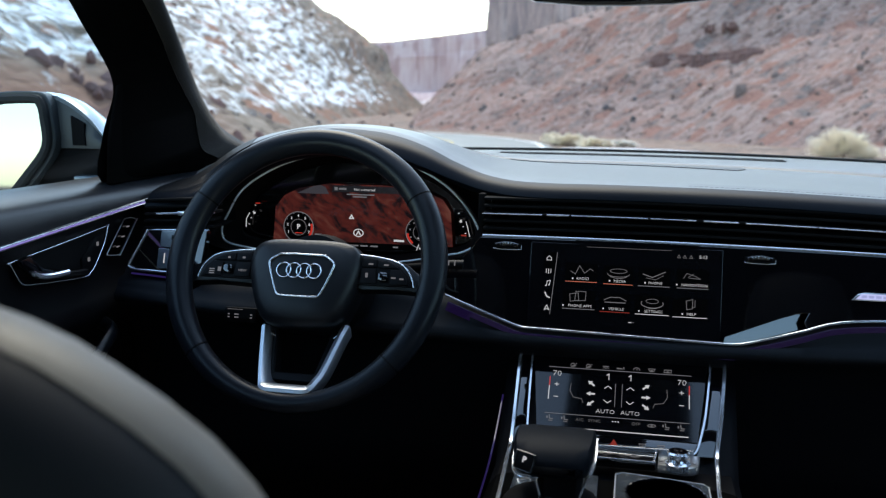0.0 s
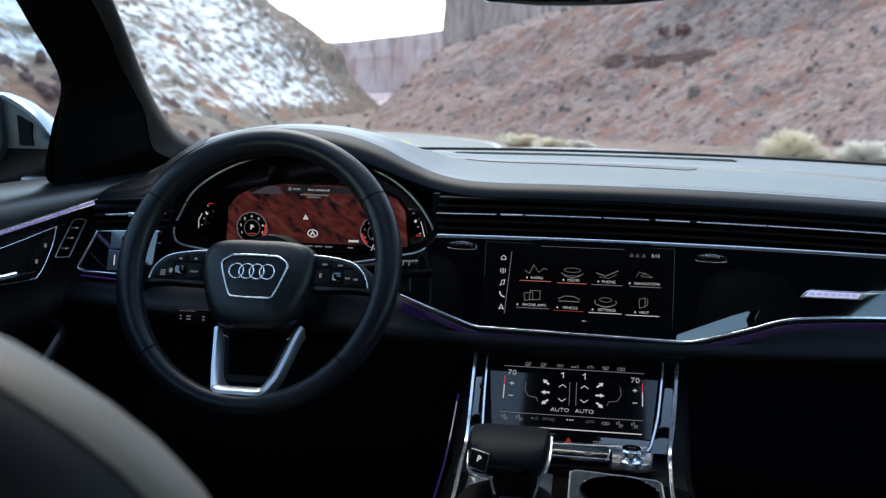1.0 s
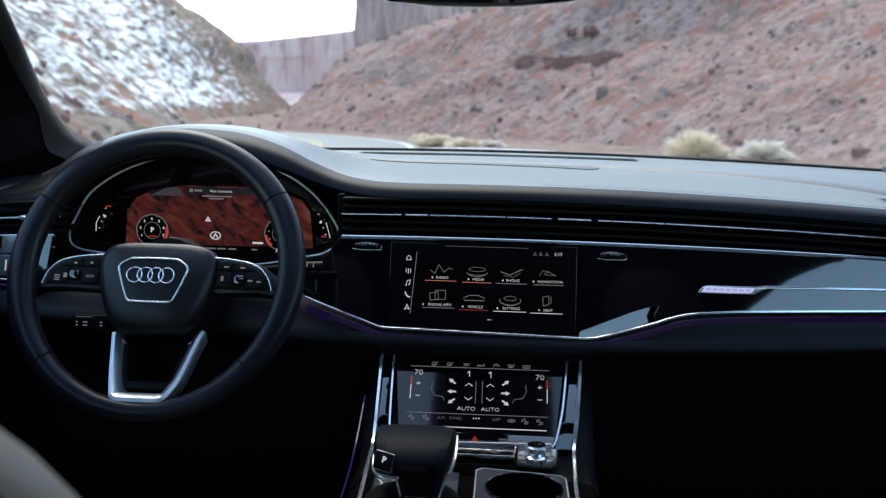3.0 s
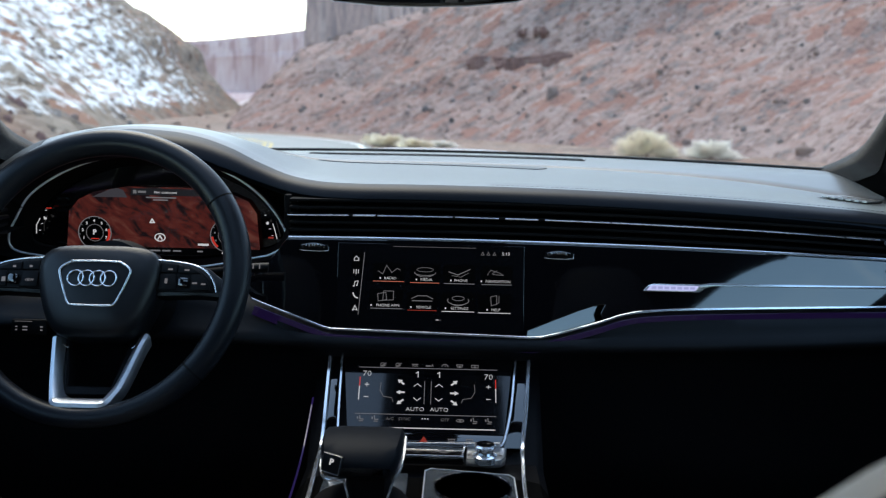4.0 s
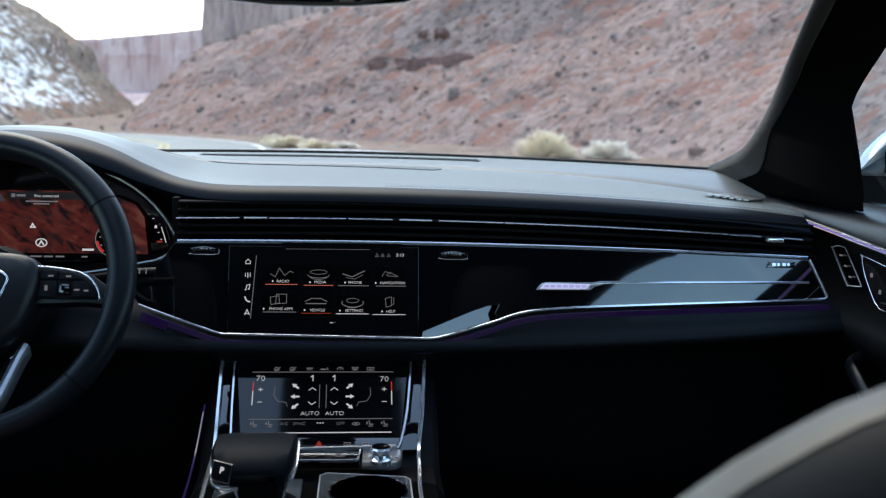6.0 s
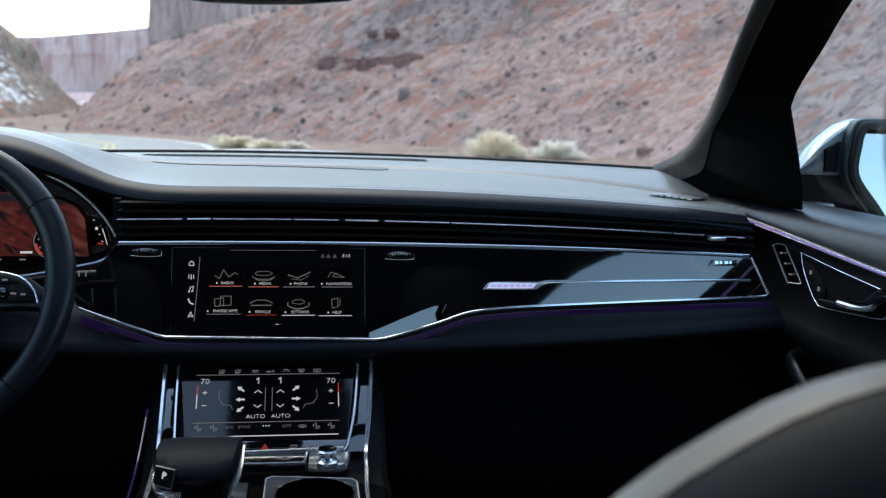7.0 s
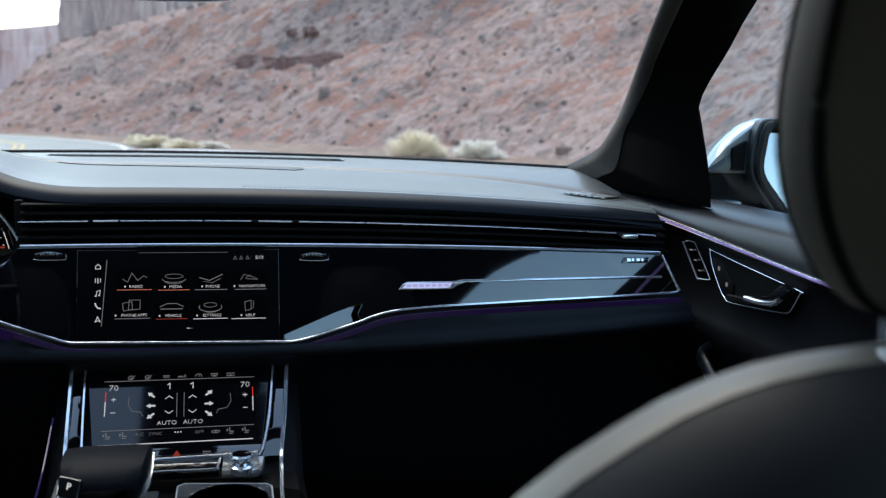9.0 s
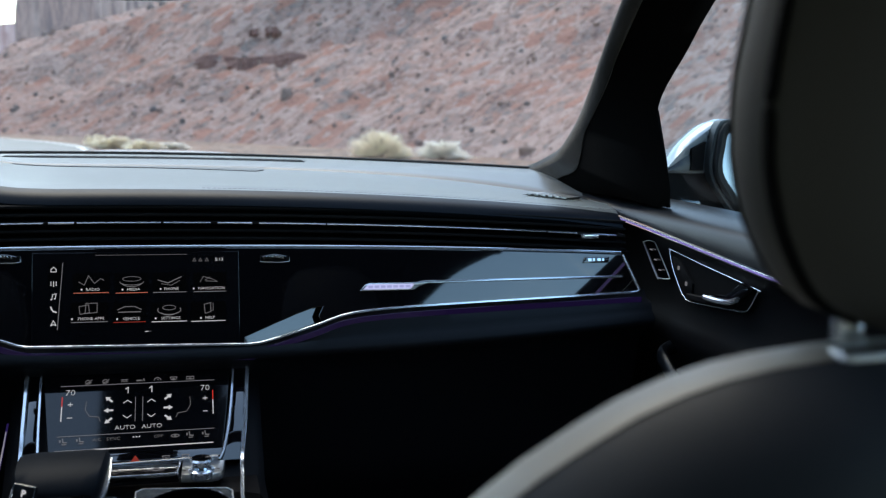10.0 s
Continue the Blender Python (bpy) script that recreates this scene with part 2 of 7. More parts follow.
BADGE = surface("bright_badge_metal", (0.90, 0.92, 0.95), 0.30, metal=0.25, vary=0.03, big=20, fine=900, bump=0.0)
SATIN = surface("satin_metal", (0.82, 0.84, 0.87), 0.34, metal=0.82, vary=0.05, big=20, fine=900, bump=0.04)
SPOKE = surface("satin_spoke_metal", (0.60, 0.63, 0.67), 0.36, metal=0.9, vary=0.06, big=20, fine=900, bump=0.04)
LED = glow("violet_light_strip", (0.34, 0.28, 1.0), 0.17)
LED_SOFT = glow("dim_violet_light_strip", (0.20, 0.12, 1.0), 0.02)
LEDGE_GLOW = glow("dim_violet_ledge_glow", (0.24, 0.12, 1.0), 0.007)
HOUSING = surface("grey_mirror_plastic", (0.034, 0.038, 0.040), 0.45, vary=0.15, big=9, fine=700, bump=0.1)
WHITE_UI = glow("white_screen_light", (0.80, 0.83, 1.0), 0.17)
DIM_UI = glow("dim_screen_light", (0.68, 0.71, 0.90), 0.05)
RED_UI = glow("red_screen_light", (1.0, 0.07, 0.06), 0.11)
RED_DIM = glow("dim_red_screen_light", (0.8, 0.10, 0.09), 0.07)
ORANGE_UI = glow("orange_screen_light", (1.0, 0.30, 0.24), 0.10)
BLACK_UI = glow("dark_screen_tile", (0.02, 0.02, 0.03), 0.004)
DIMMER_UI = glow("faint_screen_light", (0.72, 0.73, 0.90), 0.045)
EMBLEM_MARK = glow("dim_emblem_mark", (0.34, 0.38, 0.78), 0.25)
EMBLEM = glow("lit_emblem_field", (0.45, 0.50, 0.95), 0.30)
MAPHILL = glow("map_hill_display", (0.17, 0.17, 0.24), 0.06)
HEADER = glow("dim_blue_header", (0.05, 0.055, 0.08), 0.06)
CLIMGLASS = surface("climate_screen_glass", (0.004, 0.004, 0.005), 0.07, vary=0.1, big=3, fine=60, bump=0.0, spec=0.6)


def map_screen():
    """A lit display with red terrain relief."""
    mt = glow("red_map_display", (0.4, 0.05, 0.03), 0.085)
    nd, ln = mt.node_tree.nodes, mt.node_tree.links
    tc, mp, n1, cr = nd.new("ShaderNodeTexCoord"), nd.new("ShaderNodeMapping"), nd.new("ShaderNodeTexNoise"), nd.new("ShaderNodeValToRGB")
    mp.vector_type = "TEXTURE"
    mp.inputs["Rotation"].default_value = (0, radians(33), 0)
    mp.inputs["Scale"].default_value = (0.060, 0.060, 0.026)
    n1.inputs["Scale"].default_value, n1.inputs["Detail"].default_value, n1.inputs["Distortion"].default_value = 1.7, 11, 0.9
    ln.new(tc.outputs["Object"], mp.inputs["Vector"])
    ln.new(mp.outputs[0], n1.inputs["Vector"])
    ln.new(n1.outputs[0], cr.inputs[0])
    e = cr.color_ramp.elements
    e[0].position, e[0].color = 0.36, (0.026, 0.013, 0.020, 1)
    e[1].position, e[1].color = 0.68, (0.30, 0.100, 0.088, 1)
    for p, c in ((0.42, (0.075, 0.026, 0.030, 1)), (0.47, (0.150, 0.032, 0.034, 1)), (0.56, (0.205, 0.043, 0.042, 1))):
        k = e.new(p)
        k.color = c
    ln.new(cr.outputs[0], nd["Principled BSDF"].inputs["Emission Color"])
    return mt


MAPSCREEN = map_screen()
# ---- shapes of the dashboard ----
dash_hump = curve_of([-0.73, -0.68, -0.60, -0.52, -0.449, -0.38, -0.335, -0.29, -0.25, -0.207, -0.16, -0.10],
                     [0.0, 0.012, 0.056, 0.074, 0.077, 0.071, 0.061, 0.0445, 0.025, 0.009, 0.002, 0.0])
lip_line = curve_of([-0.72, -0.66, -0.60, -0.24, -0.15, -0.10], [1.285, 1.300, 1.335, 1.335, 1.295, 1.285])
panel_low = curve_of([-0.32, -0.237, -0.15, -0.127, 0.127, 0.147, 0.222, 0.253, 0.2835, 0.36, 0.674],
                     [-0.052, -0.0865, -0.119, -0.126, -0.1315, -0.1308, -0.109, -0.098, -0.0923, -0.087, -0.0753])


def dash_base(x):
    return 1.168 - 0.065 * x * x


hump_front = curve_of([-0.70, -0.66, -0.60, -0.55, -0.50, -0.449], [0.0, 0.003, 0.022, 0.048, 0.068, 0.077])


def pad_z(x, y):
    t = min(1.0, max(0.0, (y - 1.46) / 0.36))
    k = min(1.0, max(0.0, (y - 1.33) / 0.10))
    h = dash_hump(x) if x > -0.449 else hump_front(x) * (1 - k) + dash_hump(x) * k
    # the far side of the pad runs nearly level across the car
    q = min(1.0, max(0.0, (y - 1.44) / 0.26))
    return dash_base(x) + 0.058 * x * x * q * q * (3 - 2 * q) + 0.010 * (y - 1.3) / 0.6 + h * (1 - t * t * (3 - 2 * t))


def tuck(x, y):
    """Draws the dash's ends in towards its front edge."""
    k = min(1.0, max(0.0, (abs(x) - 0.58) / 0.14)) * min(1.0, max(0.0, (1.43 - y) / 0.13))
    return x - math.copysign(0.040 * k, x)


def seam_y(x):
    return 1.655 - 0.40 * x * x


def screen_y(x):
    return 1.92 - 0.42 * x * x


def line_z(x):
    return 1.0955 - 0.034 * x * x


def mid_z(x):
    return 1.126 - 0.048 * x * x


def low_v(x):
    """Height on the gloss panel's plane of its lower edge."""
    if x < -0.32:
        return curve_of([-0.70, -0.58, -0.32], [-0.0755, -0.080, -0.052])(x)
    return panel_low(x)


P1 = axes((0, 1.2676, 1.0968), (1, 0, 0), (0, 0.2672, 0.9636)) @ Matrix.Diagonal((1, 0.9643, 1, 1))
P2 = axes((0, 1.251, 0.9303), (1, 0, 0), (0, 0.7071, 0.7071)) @ Matrix.Diagonal((0.992, 0.90, 1, 1))


def on(m, u, v, n=0.0):
    return m @ Vector((u, v, n))


def fan(pts):
    """Widens a long outline on the fascia towards its lower edge."""
    return [(u * (0.9903 - 0.151 * v), v) for u, v in pts]


def span(a, b, n):
    return [a + (b - a) * i / n for i in range(n + 1)]


# ---- shell of the cabin ----
def pillar(side):
    inner = [(0.700, 1.85, 1.10), (0.690, 1.79, 1.160), (0.692, 1.68, 1.186), (0.686, 1.58, 1.211), (0.686, 1.50, 1.266), (0.672, 1.42, 1.320),
             (0.656, 1.35, 1.364), (0.624, 1.22, 1.431), (0.56, 0.95, 1.56), (0.53, 0.80, 1.62)]
    outer = [(0.704, 1.545, 1.146), (0.712, 1.49, 1.148), (0.725, 1.395, 1.150), (0.742, 1.280, 1.151), (0.741, 1.290, 1.22), (0.737, 1.315, 1.293),
             (0.744, 1.25, 1.374), (0.722, 1.15, 1.428), (0.66, 0.86, 1.56), (0.62, 0.72, 1.62)]
    if side < 0:
        inner, outer = [(a + 0.012, b, c) for a, b, c in inner], [(a + 0.019, b, c) for a, b, c in outer]
    inner, outer = smooth_path(inner, 5), smooth_path(outer, 5)
    rows = []
    inward = Vector((-0.46, -0.86, -0.12)).normalized()
    for i, (a, b) in enumerate(zip(inner, outer)):
        d = b - a
        dh = d.normalized()
        r = min(0.024, 0.45 * d.length) * min(1.0, (i + 3) / 12)
        back = Vector((0.030, 0.050, 0.01)) * min(1.0, max(0.12, (i - 4) / 10))
        # a rounded edge towards the windscreen, then a flat face to the outer edge
        arc = [a + dh * (r * (1 - math.cos(radians(q)))) + inward * (r * math.sin(radians(q))) for q in (0, 18, 36, 54, 72, 90)]
        rows.append([a + back] + arc + [a + d * max(0.56 - 0.022 * i, r / d.length + 0.03) + inward * r * 0.98, a + d * 0.80 + inward * r * 0.75, b + inward * r * 0.25, b, b + Vector((0.006, 0.016, 0)), b + Vector((0.018, 0.07, 0))])
    rows = [[Vector((side * p.x, p.y, p.z)) for p in r] for r in rows]
    behind = Vector((side * 0.012, 0.014, 0))
    trim = [r[:8] + [r[7] + behind, r[1] + behind] for r in rows]
    solo("a_pillar", grid_mesh(trim, closed=True, caps=True), PILLARCLOTH, "dark cloth-covered windscreen pillar beside the dashboard", "pillar", "structure", sharp=60)
    # rest of the pillar's face, coloured black to stand for its shade
    dark_face = [[r[7] + behind * 0.5] + [r[7] + Vector((side * 0.001, 0.0005, 0))] + r[8:] + [r[0]] for r in rows]
    solo("pillar_dark_face", grid_mesh(dark_face, closed=True, caps=True), FLATBLACK, "rear face of the pillar, coloured matt black for shade", "door frame", "structure", sharp=60)


for side in (-1, 1):
    pillar(side)

def roof():
    rows = []
    for y in (-1.80, -1.5, -1.0, -0.45, 0.10, 0.46, 0.72, 0.82):
        rows.append([(x, y, 1.64 - 0.10 * (abs(x) / 0.72) ** 3 - 0.05 * max(0, (y - 0.3) / 0.5) ** 2 - 0.06 * max(0, (-y - 0.9) / 0.8) ** 2) for x in span(-0.72, 0.72, 16)])
    bm = grid_mesh(rows)
    # unseen opening added in the roof to light the seat shoulders
    bmesh.ops.delete(bm, geom=[f for f in bm.faces if abs(f.calc_center_median().x) < 0.45 and 0.46 < f.calc_center_median().y < 0.72], context="FACES")
    got = bmesh.ops.extrude_face_region(bm, geom=bm.faces[:])
    bmesh.ops.translate(bm, verts=[v for v in got["geom"] if isinstance(v, bmesh.types.BMVert)], vec=(0, 0, 0.035))
    return bm


solo("ceiling", roof(), CLOTH, "dark cloth roof lining with an added light opening", "ceiling", "structure", sharp=60)
pane = solo("added_roof_pane", rbox((0.892, 0.252, 0.005), (0, 0.59, 1.628), 0.0), GLASS, "clear glass in an unseen opening added for light", "roof window", "structure")
pane.visible_shadow = False


def reflection_mask(side):
    """Unseen plate above the front window, towards the middle pillar; trims the fascia's reflection."""
    low = smooth_path([(a, b, 0) for a, b in ((-0.14, 1.46), (0.02, 1.44), (0.32, 1.41), (0.55, 1.365), (0.64, 1.345), (0.70, 1.40), (0.76, 1.56))], 4)
    return grid_mesh([[(side * (0.788 - 0.155 * (p.y - 1.13) / 0.47), p.x, p.y), (side * 0.640, p.x, 1.60)] for p in low])


def body_side(side):
    """Side wall behind the front doors, with pillars between the window openings."""
    bms = [rbox((0.05, 1.42, 0.75), (side * 0.775, -1.04, 0.765), 0.01),
           sweep([(side * 0.735, -0.14, 1.13), (side * 0.735, -0.16, 1.25), (side * 0.70, -0.19, 1.42), (side * 0.64, -0.20, 1.60)], bar(0.14, 0.05), (1, 0, 0)),
           sweep([(side * 0.735, -1.20, 1.12), (side * 0.70, -1.30, 1.40), (side * 0.64, -1.38, 1.60)], bar(0.30, 0.05), (1, 0, 0)),
           sweep([(side * 0.62, 0.80, 1.60), (side * 0.66, 0.30, 1.585), (side * 0.66, -0.6, 1.585), (side * 0.64, -1.6, 1.56)], bar(0.08, 0.07), (0, 0, 1)),
           reflection_mask(side)]
    return solo("wall_left" if side < 0 else "wall_right", merge(*bms), CLOTH, "dark lined cabin side with pillars between window openings", "wall", "structure", sharp=45)


for side in (-1, 1):
    body_side(side)
# unseen rear panes, tinted dark to limit light on the seat backs
for side in (-1, 1):
    pane = grid_mesh([[(side * (0.775 - 0.13 * t), y + dy * t, 1.13 + 0.47 * t) for t in span(0, 1, 5)] for y, dy in ((-0.16, -0.06), (-1.15, -0.15))])
    solo("window_1" if side < 0 else "window_2", pane, REARGLASS, "dark tinted rear side window", "car window", "structure")
solo("window_3", grid_mesh([[(x, -1.74, z) for z in (1.15, 1.5)] for x in (-0.6, 0.6)]), REARGLASS, "dark tinted rear window", "car window", "structure")
tail = merge(rbox((1.55, 0.06, 0.80), (0, -1.78, 0.76), 0.01), rbox((1.30, 0.06, 0.14), (0, -1.72, 1.55), 0.01),
             rbox((0.14, 0.06, 0.44), (-0.66, -1.75, 1.36), 0.01), rbox((0.14, 0.06, 0.44), (0.66, -1.75, 1.36), 0.01))
solo("wall_back", tail, CLOTH, "dark lined tailgate with a rear window opening", "wall", "structure")
solo("floor", rbox((1.56, 3.5, 0.05), (0, 0.02, 0.42), 0.01), CARPET, "black carpeted cabin floor", "floor", "structure")
solo("wall_front", rbox((1.50, 0.04, 0.66), (0, 1.72, 0.74), 0.01), CARPET, "dark carpeted bulkhead under the dashboard", "wall", "structure")


def windscreen():
    rows = []
    for k in range(9):
        t = k / 8
        rows.append([(x * (0.70 - 0.15 * t) / 0.70, screen_y(x) * (1 - t) + (0.80 - 0.25 * x * x) * t + 0.02 * math.sin(math.pi * t),
                      (pad_z(x, screen_y(x)) - 0.012) * (1 - t) + 1.63 * t + 0.035 * math.sin(math.pi * t)) for x in span(-0.74, 0.74, 16)])
    return grid_mesh(rows)


pane = solo("windshield", windscreen(), GLASS, "clear curved windshield glass above the dashboard", "windshield", "structure")
pane.visible_shadow = False

# ---- dashboard ----
dash = thing("dashboard", (0, 1.45, 1.0), "black leather dashboard with chrome strips and gloss black panel", "dashboard")
XS = span(-0.735, 0.715, 130)


def top_pad(front, xs=XS):
    rows = []
    for x in xs:
        yl, ys = lip_line(x), seam_y(x)
        z = pad_z(x, yl)
        h = max(0.0, min(1.0, dash_hump(x) / 0.077))
        dr, sb = 0.030 + 0.014 * h, 0.031 + 0.024 * h
        row = [(x, yl + 0.055, z - dr), (x, yl + 0.020, z - dr + 0.002), (x, yl + 0.004, z - dr + 0.005), (x, yl, z - dr + 0.011), (x, yl + 0.12 * sb, z - dr * 0.38), (x, yl + 0.45 * sb, z - dr * 0.17), (x, yl + sb, z - dr * 0.05)]
        if front:
            rows.append([(tuck(a, b), b, c) for a, b, c in row])
            continue
        row = row[-1:]
        for k in range(1, 15):
            y = yl + sb + (ys - yl - sb - 0.004) * k / 14
            row.append((x, y, pad_z(x, y)))
        row += [(x, ys - 0.001, pad_z(x, ys) - 0.004), (x, ys - 0.001, pad_z(x, ys) - 0.02)]
        rows.append([(tuck(a, b), b, c) for a, b, c in row])
    return grid_mesh(rows)


part("front_roll", top_pad(True), ROLL, dash, "rolled front edge of the pad, coloured dark for shade", sharp=50)
# driver's end of the pad, in a dark colour for the pillar's shade
part("shaded_end", top_pad(False, span(-0.735, -0.577, 16)), LEDGE, dash, "driver's end of the dash, coloured dark for shade", sharp=50)
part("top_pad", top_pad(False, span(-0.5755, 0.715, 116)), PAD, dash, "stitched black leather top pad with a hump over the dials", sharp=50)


def rear_strip():
    rows = []
    for x in XS:
        y0, y1 = seam_y(x) + 0.005, screen_y(x) + 0.02
        row = [(x, y0, pad_z(x, y0) - 0.022), (x, y0, pad_z(x, y0) - 0.003), (x, y0 + 0.004, pad_z(x, y0))]
        for k in range(1, 9):
            y = y0 + 0.004 + (y1 - y0) * k / 8
            row.append((x, y, pad_z(x, y) + 0.004 * math.sin(math.pi * k / 8)))
        rows.append(row)
    return grid_mesh(rows)


part("rear_strip", rear_strip(), PAD, dash, sharp=50)
part("seam_channel", sweep([(x, seam_y(x) + 0.002, pad_z(x, seam_y(x)) - 0.016) for x in XS], bar(0.014, 0.012)), DEEP, dash)
# black edge band along the foot of the glass
part("glass_edge_band", sweep([(x, screen_y(x) + 0.004, pad_z(x, screen_y(x)) + 0.003) for x in span(-0.70, 0.70, 60)], bar(0.012, 0.006)), RUBBER, dash)
# demister slot: two thin ribs in a dark channel
part("demister_slot", sweep([(x, 1.79 - 0.42 * x * x, pad_z(x, 1.79) + 0.0032) for x in span(-0.24, 0.27, 30)], bar(0.030, 0.003)), GRILLE, dash, "dark demister slot")
for k in range(2):
    part("demister_rib", sweep([(x, 1.782 + 0.016 * k - 0.42 * x * x, pad_z(x, 1.79) + 0.0046) for x in span(-0.235, 0.265, 30)], bar(0.004, 0.003)), GRILLE, dash)
rows = []
for x in span(-0.20, 0.185, 24):
    # the cover widens along the seam and ends in a slant
    w = 0.006 + 0.052 * (x + 0.20) / 0.385
    f = min(1.0, (0.20 - x) / 0.03)
    y1 = seam_y(x) - 0.004
    y0 = y1 - w * f
    rows.append([(x, y0, pad_z(x, y0) - 0.001), (x, y0 + 0.001, pad_z(x, y0) + 0.0012), (x, y1, pad_z(x, y1) + 0.0012), (x, y1 + 0.001, pad_z(x, y1) - 0.003)])
part("speaker_cover", grid_mesh(rows), GRILLE, dash, "dark perforated speaker cover in the pad")


def stitches():
    """A row of short stitches along the pad's front edge."""
    out = None
    for k in range(90):
        x = 0.08 + 0.0068 * k
        y = lip_line(x) + 0.034
        s = sweep([(x, y, pad_z(x, y)), (x + 0.0045, y, pad_z(x + 0.0045, y))], bar(0.0010, 0.0005))
        out = merge(out, s) if out else s
    return out


part("stitching", stitches(), PAD, dash, "row of stitches in the leather")


def vent_back():
    rows = []
    for x in span(-0.192, 0.69, 40):
        rows.append([(x, 1.33, dash_base(x) - 0.016), (x, 1.36, dash_base(x) - 0.03), (x, 1.36, line_z(x) + 0.006), (x, 1.285, line_z(x) + 0.001), (x, 1.285, line_z(x) - 0.012)])
    return grid_mesh(rows)


part("vent_recess", vent_back(), DEEP, dash)
rows = [[(x, 1.33, dash_base(x) - 0.016), (x, 1.36, dash_base(x) - 0.03), (x, 1.36, line_z(x) + 0.006), (x, 1.285, line_z(x) + 0.001), (x, 1.285, line_z(x) - 0.012)] for x in span(-0.70, -0.585, 8)]
part("vent_recess", grid_mesh(rows), DEEP, dash)
part("vent_cheek", rbox((0.010, 0.070, 0.046), (-0.198, 1.341, mid_z(-0.19) + 0.002), 0.002), DEEP, dash)
for dz, y in ((0.020, 1.300), (0.010, 1.298), (-0.010, 1.296), (-0.020, 1.293)):
    part("vent_slat", sweep([(x, y, mid_z(x) + dz) for x in span(-0.192, 0.68, 40)], bar(0.028, 0.0035)), DEEP, dash)
    part("vent_slat", sweep([(x, y, mid_z(x) + dz) for x in span(-0.695, -0.585, 10)], bar(0.028, 0.0035)), DEEP, dash)
part("vent_slat", sweep([(x, 1.300, mid_z(x)) for x in span(-0.192, 0.68, 40)], bar(0.030, 0.004)), PLASTIC, dash)
part("vent_slat", sweep([(x, 1.300, mid_z(x)) for x in span(-0.695, -0.585, 10)], bar(0.030, 0.004)), PLASTIC, dash)
for a, b, w in ((-0.194, -0.112, 2.0), (-0.106, -0.076, 3.2), (-0.073, 0.028, 2.2), (0.031, 0.090, 2.2), (0.099, 0.143, 2.8), (0.152, 0.240, 2.2),
                (0.242, 0.555, 2.2), (0.558, 0.603, 3.0), (0.636, 0.664, 2.6), (-0.676, -0.636, 4.0), (-0.630, -0.585, 3.0)):
    part("vent_trim", sweep([(x, 1.2835, mid_z(x)) for x in span(a, b, max(2, int((b - a) / 0.03)))], bar(0.004, w * 0.0007)), CHROME, dash, "thin chrome vent trim")
part("vent_slider", rbox((0.024, 0.012, 0.006), (0.622, 1.281, mid_z(0.622) - 0.003), 0.001), CHROME, dash, "chrome vent slider")
part("vent_slider", rbox((0.012, 0.010, 0.007), (-0.633, 1.281, mid_z(0.633)), 0.001), CHROME, dash, "chrome vent slider")
part("upper_trim", sweep([(x, 1.2795, line_z(x)) for x in span(-0.192, 0.671, 50)], bar(0.006, 0.0042)), CHROME, dash, "long chrome strip above the gloss panel")
part("upper_trim", sweep([(x, 1.2795, line_z(x)) for x in span(-0.680, -0.592, 12)], bar(0.006, 0.0042)), CHROME, dash, "chrome strip above the light switch panel")

# gloss black fascia
top_edge = [(x, (line_z(x) - 1.095) / 0.8944 - 0.002) for x in span(-0.195, 0.671, 24)]
low_edge = [(x, low_v(x)) for x in span(-0.235, -0.128, 10)] + [(0.126, -0.1315)] + [(x, low_v(x)) for x in span(0.134, 0.674, 40)]
# the panel's lower edge steps up over a facet added beside the screen
bay = [(0.1275, -0.1318), (0.1290, -0.1225), (0.1590, -0.1094), (0.1965, -0.0934), (0.2205, -0.0850), (0.2310, -0.0842), (0.2250, -0.0960)]
panel_edge = [p for p in low_edge if p[0] < 0.1275] + bay + [p for p in low_edge if p[0] > 0.2245]
outline = fan(top_edge + [(0.6885, -0.0712)] + panel_edge[::-1] + [(-0.248, -0.066), (-0.222, -0.040), (-0.206, -0.020)])
# the facet runs on behind the panel at its deep end
facet = bay[:2] + [(0.1500, -0.1120), (0.1590, -0.1060), (0.1965, -0.0880), (0.2205, -0.0780), (0.2460, -0.0760), (0.2460, -0.1010)] + [p for p in low_edge[::-1] if 0.1275 < p[0] < 0.2400]
low_edge = fan(low_edge)
part("gloss_panel", slab(outline, 0.0026, P1, 0.0008), GLOSS, dash, "piano black fascia panel", smooth=False)
# facet cut to the outline of a bright reflection and tilted to show it
bm = bmesh.new()
bm.faces.new([bm.verts.new(on(P1, u * (0.9903 - 0.151 * v), v, 0.0006 - (u - 0.1275) * 0.17)) for u, v in facet])
part("panel_facet", bm, GLOSS, dash, "gloss black facet shaped and tilted as a bright reflection", smooth=False)
part("lower_trim", sweep([on(P1, u, v, 0.001) for u, v in low_edge], bar(0.0030, 0.004), P1.to_3x3() @ Vector((0, 0, 1))), CHROME, dash, "chrome strip along the lower edge")
part("end_trim", sweep([on(P1, *p, 0.001) for p in fan(((0.671, -0.018), (0.6885, -0.071), (0.684, -0.0745), (0.674, -0.0753)))], ring(0.0018, n=10), P1.to_3x3() @ Vector((0, 0, 1))), CHROME, dash)
# left switch panel, the mirror of the right end
lout = fan([(-0.592, -0.012), (-0.684, -0.014), (-0.7035, -0.0690), (-0.690, -0.0745), (-0.592, -0.079)])
part("gloss_panel", slab(lout, 0.012, P1, 0.0012), GLOSS, dash, "piano black light switch panel", smooth=False)
